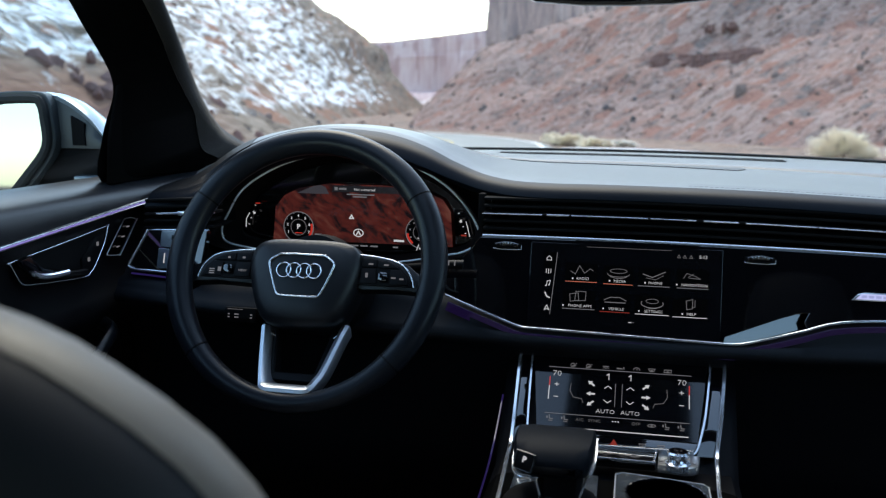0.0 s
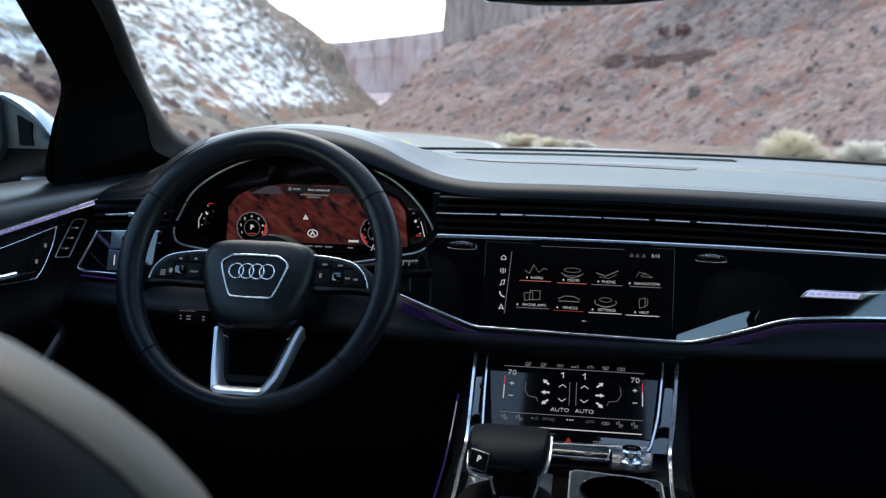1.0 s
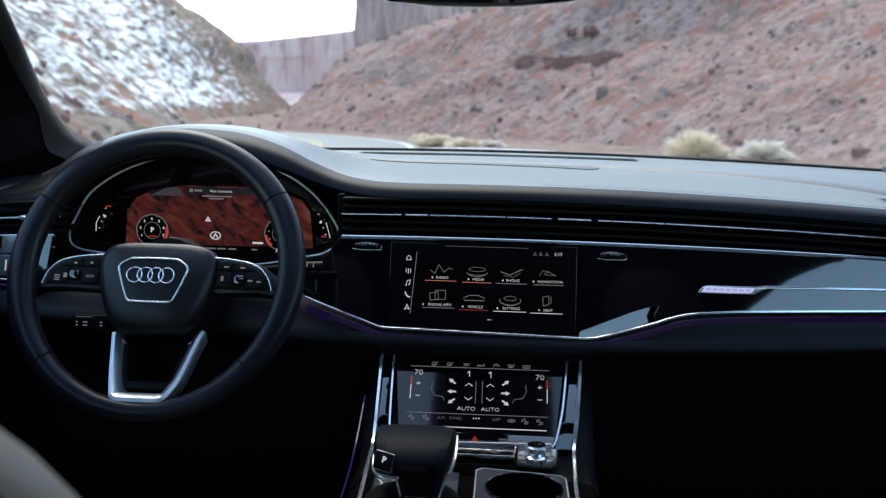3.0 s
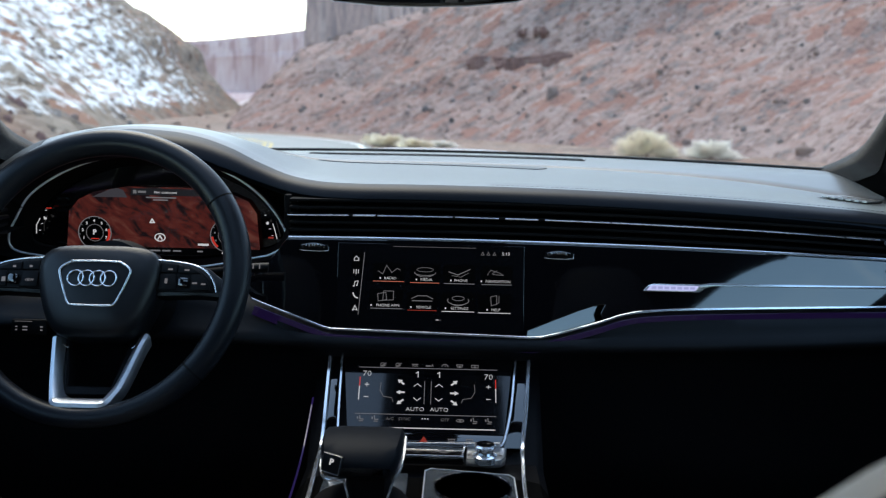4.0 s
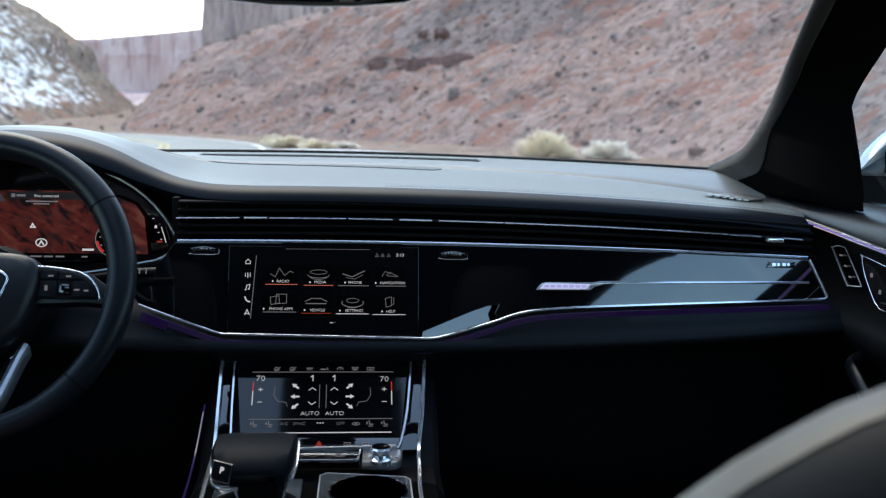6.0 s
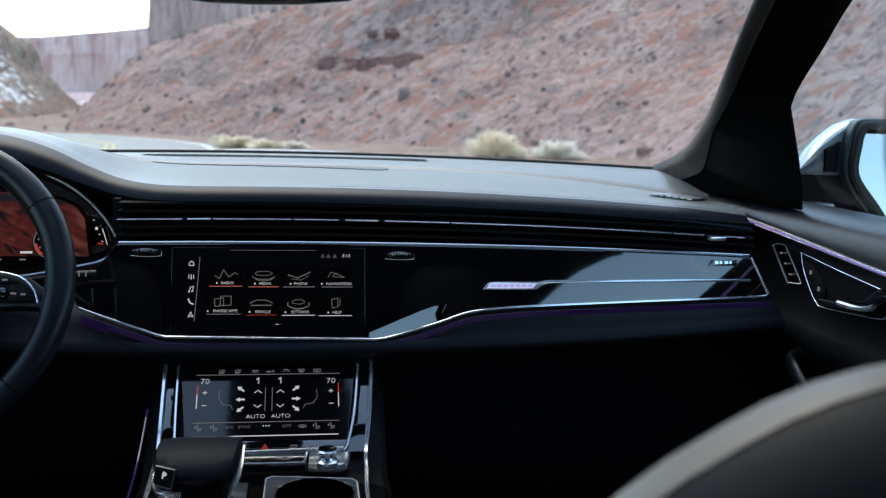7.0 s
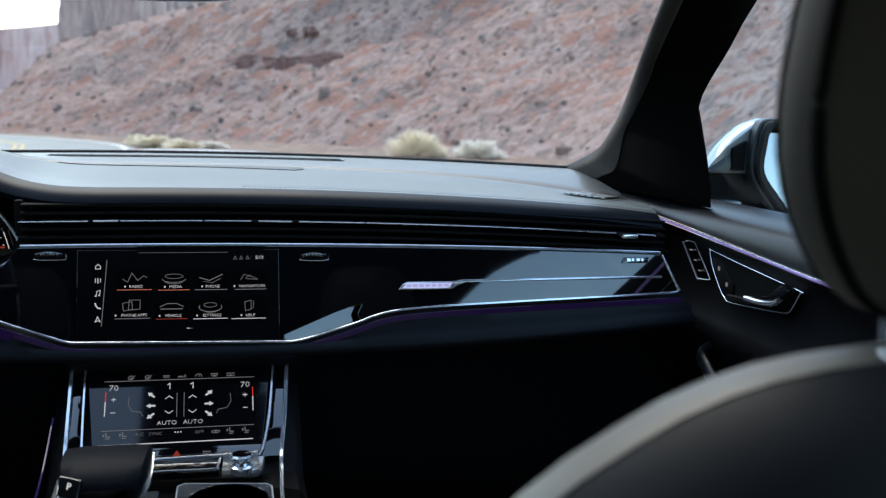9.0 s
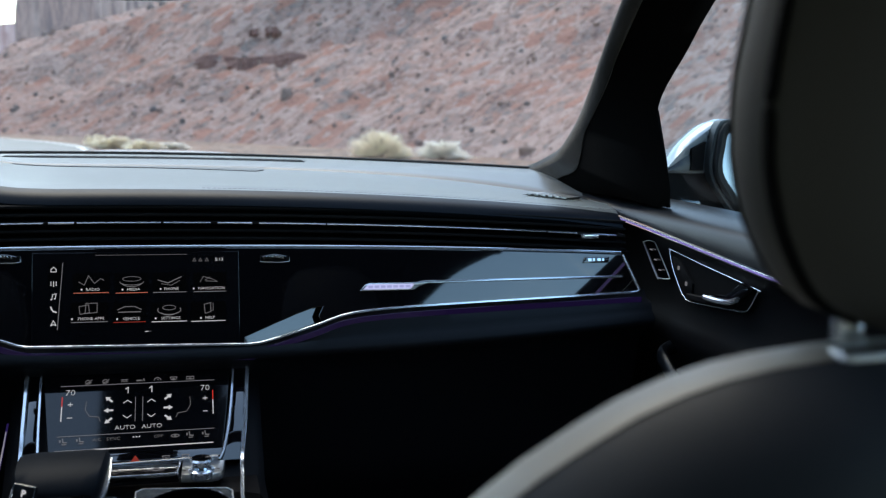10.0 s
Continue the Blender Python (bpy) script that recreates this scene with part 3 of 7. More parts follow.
part("end_trim", sweep([on(P1, *p, 0.001) for p in fan(((-0.560, -0.0795), (-0.690, -0.0755), (-0.700, -0.0730), (-0.7035, -0.069), (-0.684, -0.014)))], ring(0.0018, n=10), P1.to_3x3() @ Vector((0, 0, 1))), CHROME, dash)


def ledge():
    """The soft ledge below the fascia with its hidden light gap."""
    rows = []
    for x in span(-0.715, 0.705, 110):
        v = low_v(x) - 0.004
        p = on(P1, x * (0.9903 - 0.151 * v), v)
        ze = 0.966 + 0.056 * x * x
        if -0.60 < x < -0.20:
            p = Vector((x, 1.26, max(p.z, 1.02)))
        ye = 1.224
        a = Vector((x, ye, ze))
        rows.append([p + Vector((0, 0.02, 0.004)), p + Vector((0, 0.012, -0.006)), p + Vector((0, -0.004, -0.010)), p.lerp(a, 0.45) + Vector((0, 0.002, -0.004)), a + Vector((0, 0.010, 0.007)), a + Vector((0, 0.001, -0.001)), a + Vector((0, 0.002, -0.009)),
                     a + Vector((0, 0.012, -0.015)), (x, 1.27, ze - 0.04), (x, 1.30, 0.80), (x, 1.36, 0.62), (x, 1.5, 0.55)])
    return grid_mesh(rows)


part("lower_ledge", ledge(), LEDGE, dash, "soft dark ledge with violet ambient light", sharp=60)
lows = [x for x in span(-0.232, 0.69, 70)]
# glowing band that stands for violet light spilled on the ledge
part("ambient_light", sweep([on(P1, x * (0.9903 - 0.151 * low_v(x)), low_v(x) - 0.004) + Vector((0, -0.002, -0.009)) for x in lows], bar(0.003, 0.013)), LEDGE_GLOW, dash, "violet ambient light strip")
part("ambient_light", sweep([on(P1, x, low_v(x) - 0.0055, -0.004) for x in span(-0.70, -0.45, 16)], bar(0.0025, 0.0025)), LED_SOFT, dash, "violet ambient light strip")

# ---- instrument cluster ----
cluster = thing("instrument_cluster", (-0.41, 1.38, 1.05), "digital instrument display with red map under the dash hood", "instrument display")
BEZEL = [(-0.34, 1.190), (-0.421, 1.195), (-0.474, 1.188), (-0.527, 1.168), (-0.573, 1.137), (-0.596, 1.102), (-0.608, 1.075), (-0.600, 1.055), (-0.551, 1.046), (-0.47, 1.036),
         (-0.40, 1.033), (-0.33, 1.037), (-0.257, 1.051), (-0.232, 1.057), (-0.213, 1.070), (-0.209, 1.087), (-0.225, 1.117), (-0.250, 1.145), (-0.284, 1.168)]
bez = smooth_path([(x, 1.36, z) for x, z in BEZEL], 5, True)
part("bezel", sweep(bez, ring(0.0017, n=10), (0, 1, 0), True), BADGE, cluster, "thin chrome bezel line")
# funnel from the hood's edge to the display
ctr = Vector((-0.405, 1.36, 1.10))
rows = []
for p in bez:
    d = p - ctr
    front = p + Vector((d.x * 0.06, -0.03, d.z * 0.06 + 0.002))
    rows.append([front, p + Vector((d.x * 0.012, 0, d.z * 0.012)), p, Vector((ctr.x + d.x * 0.93, 1.405, ctr.z + d.z * 0.86 - 0.004))])
rows.append(rows[0])
part("funnel", grid_mesh(rows), DEEP, cluster)
back = [(ctr.x + (p.x - ctr.x) * 0.95, 1.415, ctr.z + (p.z - ctr.z) * 0.9) for p in bez]
bm = bmesh.new()
bm.faces.new([bm.verts.new(p) for p in back])
part("backing", bm, GLASSBLACK, cluster)


def surround():
    """Dark infill between the hood lip and the bezel."""
    rows = []
    for p in bez:
        t = math.atan2(p.z - ctr.z, p.x - ctr.x)
        x = min(-0.195, max(-0.625, ctr.x + (p.x - ctr.x) * 1.12))
        if p.z > 1.06:
            z = min(pad_z(p.x, 1.34) - 0.024, p.z + 0.05)
            q = Vector((x if p.z < 1.13 else ctr.x + (p.x - ctr.x) * 1.08, 1.352, max(z, p.z)))
        else:
            q = Vector((x, 1.30, p.z - 0.03))
        rows.append([q, q.lerp(p, 0.5), p + Vector((0, 0.002, 0))])
    rows.append(rows[0])
    return grid_mesh(rows)


part("surround", surround(), DEEP, cluster, "matt black surround")

# ---- steering wheel ----
WHEEL = axes((-0.3955, 1.13, 1.0675), (1, 0, 0), (0, math.sin(radians(25)), math.cos(radians(25))))
wheel = thing("steering_wheel", (-0.395, 1.13, 1.069), "black leather steering wheel with chrome lower spoke", "steering wheel")


def wl(u, v, n=0.0):
    return WHEEL @ Vector((u, v, n))


rim_n = WHEEL.to_3x3() @ Vector((0, 0, 1))
rim = [wl(0.1665 * math.cos(2 * math.pi * i / 96), 0.1680 * math.sin(2 * math.pi * i / 96) * (1.0 if i < 48 else 1.030)) for i in range(96)]
rim_scale = [1 - 0.24 * max(0.0, -math.sin(2 * math.pi * i / 96)) ** 3 for i in range(96)]
part("rim", sweep(rim, ring(0.0170, 0.0150, 16), rim_n, True, rim_scale), RIM, wheel, "black leather rim")
for a in (34, 150, 222, 318):
    p = [wl(0.1665 * math.cos(radians(a + d)), 0.1680 * math.sin(radians(a + d)) * (1.0 if a < 180 else 1.030)) for d in (-0.35, 0.35)]
    part("rim_seam", sweep(p, ring(0.0173 if a < 180 else 0.0164, 0.0153 if a < 180 else 0.0145, 16), rim_n), DEEP, wheel)
hub_half = [(0.0, 0.046), (0.030, 0.046), (0.055, 0.043), (0.070, 0.034), (0.076, 0.016), (0.073, -0.010), (0.066, -0.036), (0.055, -0.060), (0.038, -0.074), (0.0, -0.078)]
hub_c = smooth_path([(u, v, 0) for u, v in hub_half], 3)
hub_o = [(p.x, p.y) for p in hub_c] + [(-p.x, p.y) for p in hub_c[-2:0:-1]]
rows = []
for k, n in ((0.90, -0.055), (0.99, -0.045), (1.0, -0.018), (0.985, -0.006), (0.94, 0.002), (0.80, 0.007), (0.5, 0.010), (0.2, 0.011)):
    rows.append([wl(u * k * 0.98, (v + 0.016) * k * 0.94 - 0.022, n) for u, v in hub_o])
part("airbag_cover", grid_mesh(rows, True, True), LEATHER, wheel, "soft black airbag cover", sharp=60)
half = [(0.0, 0.0118), (0.0260, 0.0112), (0.0300, 0.0104), (0.0385, 0.0052), (0.0415, 0.0015), (0.0418, -0.0035), (0.0352, -0.0225), (0.0290, -0.0372), (0.0262, -0.0408), (0.0215, -0.0419), (0.0, -0.0422)]
shield = half + [(-u, v) for u, v in half[-2:0:-1]]
part("badge_border", sweep([wl(p.x, p.y, 0.0108) for p in smooth_path([(u, v, 0) for u, v in shield], 3, True)], ring(0.0014, n=10), rim_n, True), CHROME, wheel, "chrome shield-shaped border")
for k in range(4):
    c = -0.0197 + 0.01313 * k - 0.002
    part("badge_ring", sweep([wl(c + 0.0093 * math.cos(2 * math.pi * i / 28), -0.0097 + 0.0093 * math.sin(2 * math.pi * i / 28), 0.0118 + 0.0004 * (k % 2)) for i in range(28)], ring(0.0010, n=8), rim_n, True), CHROME, wheel, "chrome ring")


def spoke(s):
    """A side spoke with its button field and chrome edge."""
    o = [(0.060, 0.037), (0.085, 0.0355), (0.112, 0.032), (0.130, 0.026), (0.146, 0.014), (0.160, 0.010), (0.160, -0.018), (0.148, -0.010), (0.120, -0.008), (0.060, -0.010)]
    o = [(s * u, v) for u, v in o]
    m = WHEEL @ Matrix.Translation((0, -0.015, -0.010))
    part("spoke", slab(o if s > 0 else o[::-1], 0.022, m, 0.003), LEATHER, wheel)
    f = [(0.068, 0.0315), (0.086, 0.0305), (0.108, 0.0272), (0.122, 0.0215), (0.133, 0.0105), (0.1385, -0.004), (0.068, -0.004)]
    f = [(s * u, v) for u, v in f]
    pad = part("button_field", slab(f if s > 0 else f[::-1], 0.004, m, 0.001, 0.004), PLASTIC, wheel, "matt button field")
    e = smooth_path([(s * u, v, 0) for u, v in ((0.069, 0.0338), (0.088, 0.0325), (0.111, 0.0288), (0.126, 0.0225), (0.137, 0.010), (0.1415, -0.002), (0.142, -0.005))], 4)
    part("spoke_trim", sweep([m @ Vector((p.x, p.y, 0.005)) for p in e], ring(0.0011, n=10), rim_n), CHROME, wheel, "chrome edge of the button field")
    # keys in two rows with a roller between them, symbols as pale marks
    for q in ([(0.073, 0.0185), (0.0930, 0.0185), (0.0930, 0.0285), (0.073, 0.0298)], [(0.0945, 0.0185), (0.1210, 0.0185), (0.1150, 0.0235), (0.0945, 0.0280)],
              [(0.073, -0.0025), (0.0945, -0.0025), (0.0915, 0.0168), (0.073, 0.0168)], [(0.1105, -0.0025), (0.1350, -0.0025), (0.1310, 0.0080), (0.1225, 0.0168), (0.1105, 0.0168)]):
        q = [(s * u, v) for u, v in q]
        part("button", slab(q if s > 0 else q[::-1], 0.003, m, 0.0007, 0.0062), PLASTIC, wheel)
    marks = ((0.081, 0.008, 0.0016, 0.0030), (0.1155, 0.0060, 0.0030, 0.0010), (0.1260, 0.0050, 0.0026, 0.0010), (0.0850, 0.0225, 0.0030, 0.0010), (0.1050, 0.0220, 0.0030, 0.0010))
    if s < 0:
        part("symbol", words("VIEW", 0.0046, at(m, -0.0885, 0.0040), z0=0.0068), DIM_UI, pad)
        part("symbol", merge(*[rect(-0.1275, -0.0005 + 0.0028 * k, -0.1205, 0.0008 + 0.0028 * k, m, 0.0068) for k in range(3)]), DIM_UI, pad)
        marks = ((-0.1140, 0.0060, 0.0022, 0.0028), (-0.0830, 0.0225, 0.0018, 0.0012), (-0.1030, 0.0220, 0.0018, 0.0012))
    for u, v, hu, hv in marks:
        part("symbol", rect(u - hu, v - hv, u + hu, v + hv, m, 0.0068), DIM_UI, pad)
    part("roller", rbox((0.0125, 0.0125, 0.008), (s * 0.1022, 0.0065, 0.006), 0.003, m), GLOSS, wheel)


for s in (-1, 1):
    spoke(s)
# lower spoke: a deep U of satin metal with a bright bevelled front edge
u_path = smooth_path([(-0.0515, -0.0745, -0.030), (-0.0425, -0.1224, -0.015), (-0.0345, -0.1490, -0.002), (-0.0315, -0.1555, 0.002), (-0.0240, -0.1580, 0.003), (0.0, -0.1582, 0.003), (0.0225, -0.1580, 0.003),
                      (0.0295, -0.1540, 0.001), (0.0350, -0.1450, -0.003), (0.0415, -0.1300, -0.009), (0.0530, -0.0858, -0.022), (0.0570, -0.0695, -0.030)], 5)
u_prof = [(-0.0052, -0.016), (0.0110, -0.022), (0.0090, -0.006), (0.0062, 0.0016), (0.0015, 0.0046), (-0.0028, 0.0040), (-0.0050, 0.0)]
part("lower_spoke", sweep([wl(*p) for p in u_path], [(-a, b) for a, b in u_prof[::-1]], rim_n), SPOKE, wheel, "bright chrome lower spoke")
for q in (((-0.0470, -0.0790, -0.028), (-0.0330, -0.0880, -0.036)), ((0.0520, -0.0770, -0.026), (0.0370, -0.0850, -0.036))):
    part("spoke_cap_line", sweep([wl(*p) for p in q], ring(0.0009, n=8), rim_n), CHROME, wheel)
part("spoke_web", sweep([wl(-0.046, -0.062, -0.052), wl(-0.030, -0.140, -0.026), wl(0.030, -0.140, -0.026), wl(0.046, -0.062, -0.052)], bar(0.016, 0.020), rim_n), PLASTIC, wheel)
part("column", lathe([(0.050, -0.03), (0.060, -0.06), (0.062, -0.22)], WHEEL, 24), PLASTIC, wheel, "black steering column shroud")
part("stalk", sweep([wl(0.03, 0.006, -0.055), wl(0.12, 0.020, -0.060), wl(0.166, 0.026, -0.059)], ring(0.0050)), DEEP, wheel, "black wiper stalk")
part("stalk_end", sweep(smooth_path([wl(0.164, 0.026, -0.059), wl(0.168, 0.026, -0.059), wl(0.188, 0.027, -0.058), wl(0.192, 0.027, -0.058)], 2), ring(0.0068, 0.0062)), PLASTIC, wheel)
for k in (0.174, 0.182):
    part("stalk_mark", rbox((0.0014, 0.0070, 0.0012), (k, 0.027, -0.0515), 0.0, WHEEL), DIM_UI, wheel)
part("stalk", sweep([wl(-0.03, 0.0, -0.055), wl(-0.12, 0.0, -0.062), wl(-0.185, 0.0, -0.060)], ring(0.0055)), PLASTIC, wheel, "black indicator stalk")
# ---- centre console ----
console = thing("center_console", (0, 0.95, 0.6), "gloss black center console with chrome rails and cup holder", "center console")
rows = [[(-0.150, y, 0.46), (-0.150, y, z - 0.02), (-0.138, y, z - 0.004), (-0.120, y, z), (0.010, y, z), (0.104, y, z), (0.120, y, z), (0.138, y, z - 0.004), (0.150, y, z - 0.02), (0.150, y, 0.46)]
        for y, z in ((-0.10, 0.80), (0.30, 0.82), (0.75, 0.832), (0.988, 0.836), (1.085, 0.838))]
bm = grid_mesh(rows)
# opening over the cup well
bmesh.ops.delete(bm, geom=[f for f in bm.faces if 0.01 < f.calc_center_median().x < 0.10 and 0.99 < f.calc_center_median().y < 1.08], context="FACES")
part("console_body", bm, FLATBLACK, console)
rows = [[(-0.150, y, 0.46), (-0.150, y, z - 0.022), (-0.140, y, z - 0.012), (0.140, y, z - 0.012), (0.150, y, z - 0.022), (0.150, y, 0.46)] for y, z in ((1.085, 0.838), (1.158, 0.840), (1.25, 0.929), (1.34, 0.965))]
part("console_neck", grid_mesh(rows), PLASTIC, console)
N2 = P2.to_3x3() @ Vector((0, 0, 1))
RAILS = {-1: ([(-0.1335, 0.02), (-0.1328, -0.07), (-0.1327, -0.131)], [(-0.131, 1.12, 0.842), (-0.126, 1.0, 0.8405), (-0.124, 0.9, 0.838), (-0.124, 0.5, 0.83)], [(-0.1170, 0.014), (-0.1152, -0.07), (-0.1130, -0.128)]),
         1: ([(0.1365, 0.02), (0.1305, -0.07), (0.1240, -0.131)], [(0.1205, 1.12, 0.842), (0.117, 1.048, 0.8405), (0.116, 0.9, 0.838), (0.116, 0.5, 0.83)], [(0.1180, 0.014), (0.1105, -0.07), (0.1030, -0.112), (0.1000, -0.124), (0.0960, -0.131)])}
for s in (-1, 1):
    top, low, inner = RAILS[s]
    side = [(inner[0][0] + s * 0.001, 0.010), (top[0][0] - s * 0.001, 0.010), (top[2][0] - s * 0.001, -0.133), (inner[-1][0] + s * 0.003, -0.133)]
    part("side_cheek", slab(side if s < 0 else side[::-1], 0.010, P2, 0.0015, 0.001), GLOSS, console, "gloss black side cheek")
    rail = [on(P2, u, v, 0.003) for u, v in top] + [Vector(p) for p in low]
    part("outer_rail", sweep(smooth_path(rail, 5), bar(0.0046, 0.006), (0, 0, 1)), CHROME, console, "chrome rail along the console edge")
    part("inner_rail", sweep(smooth_path([on(P2, u, v, 0.003) for u, v in inner], 4), bar(0.0030, 0.003), N2), CHROME, console, "thin chrome line beside the screen")
led = [Vector((-0.1505, 1.22, 0.890)), Vector((-0.1515, 1.12, 0.842)), Vector((-0.1515, 0.95, 0.822)), Vector((-0.1515, 0.6, 0.81))]
part("ambient_light", sweep(smooth_path(led, 5), bar(0.0022, 0.0022)), LED_SOFT, console, "violet ambient light strip")
part("cheek_notch", rbox((0.006, 0.026, 0.004), (-0.1335, -0.055, 0.003), 0.0015, P2), DEEP, console)
hz = [(-0.110, -0.1115), (0.101, -0.1135), (0.095, -0.134), (-0.108, -0.134)]
part("hazard_strip", slab(hz[::-1], 0.010, P2, 0.002, 0.002), GLOSS, console, "gloss black strip with hazard button")
part("hazard_button", slab([(-0.0090, -0.1280), (0.0035, -0.1280), (-0.0027, -0.1175)], 0.001, P2, 0, 0.003), RED_DIM, console, "red hazard warning triangle")
for c in (0.0330, 0.0560):
    part("strip_symbol", merge(line([(c - 0.0030, -0.1262), (c + 0.0030, -0.1262), (c + 0.0042, -0.1212), (c - 0.0042, -0.1212)], 0.0008, P2, 0.003, closed=True), rect(c - 0.0012, -0.1270, c + 0.0012, -0.1235, P2, 0.003)), DIM_UI, console)
part("lip_trim", sweep([(-0.100, 1.158, 0.852), (-0.02, 1.157, 0.853), (0.050, 1.156, 0.854), (0.094, 1.155, 0.855)], bar(0.004, 0.0042), scale=[0.8, 1.0, 1.2, 1.4]), CHROME, console, "chrome strip under the buttons")
part("drive_select_bar", rbox((0.112, 0.032, 0.012), (-0.008, 1.138, 0.846), 0.002), GLOSS, console, "gloss black drive select bar")
part("bar_trim", sweep(smooth_path([(-0.064, 1.1215, 0.8520), (0.038, 1.1195, 0.8522), (0.0450, 1.1215, 0.8524), (0.0492, 1.1520, 0.8526)], 4), bar(0.0022, 0.0026)), CHROME, console, "chrome border of the drive select bar")
part("bar_symbol", merge(line(arc_pts(0.022, 1.136, 0.0042, 0, 360, 14), 0.0011, Matrix.Translation((0, 0, 0.8520))), rect(0.012, 1.1354, 0.0175, 1.1366, Matrix.Translation((0, 0, 0.8520))), rect(0.0265, 1.1354, 0.032, 1.1366, Matrix.Translation((0, 0, 0.8520)))), DIM_UI, console)
plinth = [(0.0505, 1.117), (0.0820, 1.112), (0.0925, 1.115), (0.0985, 1.124), (0.1020, 1.157), (0.0520, 1.157)]
part("knob_plinth", slab(plinth, 0.010, Matrix.Translation((0, 0, 0.8515)), 0.002), BRUSHED, console, "satin metal plinth")
part("knob", lathe([(0.0150, 0.0), (0.0150, 0.008), (0.0118, 0.010), (0.0105, 0.013), (0.0108, 0.016), (0.0130, 0.018), (0.0133, 0.020), (0.0115, 0.022)], Matrix.Translation((0.0735, 1.122, 0.846)), 48), CHROME, console, "chrome volume knob", sharp=25)
part("knob_cap", lathe([(0.0115, 0.0218), (0.0110, 0.0224), (0.002, 0.0220)], Matrix.Translation((0.0735, 1.122, 0.846)), 32), GLOSS, console)
for dx in (-0.0195, 0.0190):
    part("knob_mark", rect(0.0735 + dx - 0.0022, 1.1245, 0.0735 + dx + 0.0022, 1.1257, Matrix.Translation((0, 0, 0.8520))), DIM_UI, console)


def cup_holder():
    m = Matrix.Translation((0.055, 1.015, 0.838))
    rim = [(-0.056, -0.15), (0.050, -0.15), (0.0515, 0.058), (0.046, 0.0665), (-0.046, 0.0810), (-0.0535, 0.074)]
    rows = []
    for k in range(65):
        a = 2 * math.pi * k / 64
        d, far = Vector((math.cos(a), math.sin(a))), 1.0
        for (x0, y0), (x1, y1) in zip(rim, rim[1:] + rim[:1]):
            e, w = Vector((x1 - x0, y1 - y0)), Vector((x0 - 0.002, y0 - 0.022))
            den = d.x * e.y - d.y * e.x
            if abs(den) > 1e-9:
                s, q = (w.x * e.y - w.y * e.x) / den, (w.x * d.y - w.y * d.x) / den
                if s > 0 and -1e-6 <= q <= 1 + 1e-6:
                    far = min(far, s)
        c = Vector((0.002, 0.022))
        rows.append([m @ Vector((*(c + d * r), h)) for r, h in ((far, -0.004), (far, 0.0065), (far - 0.0015, 0.008), (0.0445, 0.008), (0.043, 0.0068), (0.0415, -0.01))])
    holder = part("cup_holder", grid_mesh(rows), DARKTRIM, console, "dark grey cup holder surround")
    part("edge_line", sweep([m @ Vector((x, y, 0.0075)) for x, y in ((-0.056, -0.15), (-0.0535, 0.074), (-0.046, 0.0810), (0.046, 0.0665), (0.0515, 0.058), (0.050, -0.15))], ring(0.0008, n=6)), SATIN, holder, "thin bright edge")
    part("cup_well", lathe([(0.002, -0.085), (0.036, -0.085), (0.0385, -0.078), (0.0425, 0.0055)], m @ Matrix.Translation((0.002, 0.022, 0)), 32), DEEP, holder, "deep black cup well")
    part("well_ring", lathe([(0.0445, 0.0078), (0.0445, 0.0105), (0.0425, 0.0108), (0.0422, 0.0078)], m @ Matrix.Translation((0.002, 0.022, 0)), 32), GLOSS, holder)


cup_holder()
part("selector_plate", rbox((0.098, 0.20, 0.006), (-0.067, 0.985, 0.841), 0.002), DARKTRIM, console, "dark grey plate round the gear selector")

# ---- gear selector ----
gear = thing("gear_selector", (-0.066, 1.01, 0.845), "black leather gear selector with chrome edge standing on console", "gear selector")
rows = []
for y, z0, z1, hw in ((0.955, 0.892, 0.900, 0.026), (0.958, 0.887, 0.906, 0.033), (0.970, 0.884, 0.913, 0.0395), (0.985, 0.884, 0.918, 0.0425), (1.005, 0.886, 0.9195, 0.0440), (1.03, 0.891, 0.918, 0.0445), (1.048, 0.896, 0.913, 0.0445), (1.056, 0.901, 0.907, 0.043)):
    rows.append([(-0.066 + hw * sx, y, z) for sx, z in ((-0.92, z0 + 0.002), (-1.0, z0 + 0.008), (-1.0, z1 - 0.008), (-0.93, z1 - 0.002), (-0.6, z1), (0.6, z1), (0.93, z1 - 0.002), (1.0, z1 - 0.008), (1.0, z0 + 0.008), (0.92, z0 + 0.002), (0.5, z0), (-0.5, z0))])
part("grip", grid_mesh(rows, True, True), GRIP, gear, "black leather grip", sharp=50)
part("grip_trim", sweep(smooth_path([(-0.111, 1.045, 0.898), (-0.110, 1.00, 0.890), (-0.106, 0.972, 0.886), (-0.096, 0.956, 0.886), (-0.080, 0.953, 0.888)], 4), bar(0.003, 0.003)), CHROME, gear, "chrome edge of the grip")
part("grip_trim", sweep(smooth_path([(-0.0205, 1.045, 0.902), (-0.021, 1.0, 0.893), (-0.026, 0.968, 0.888)], 4), bar(0.003, 0.004)), CHROME, gear, "chrome edge of the grip")
PB = axes((-0.0925, 0.953, 0.9055), (0.9, -0.35, -0.12), (0.05, 0.25, 1))
part("park_button", rbox((0.022, 0.020, 0.006), (0, 0, 0), 0.002, PB), PLASTIC, gear, "park button")
part("park_letter", words("P", 0.0088, at(PB, -0.002, -0.001), z0=0.0035, bold=0.0003), WHITE_UI, gear)
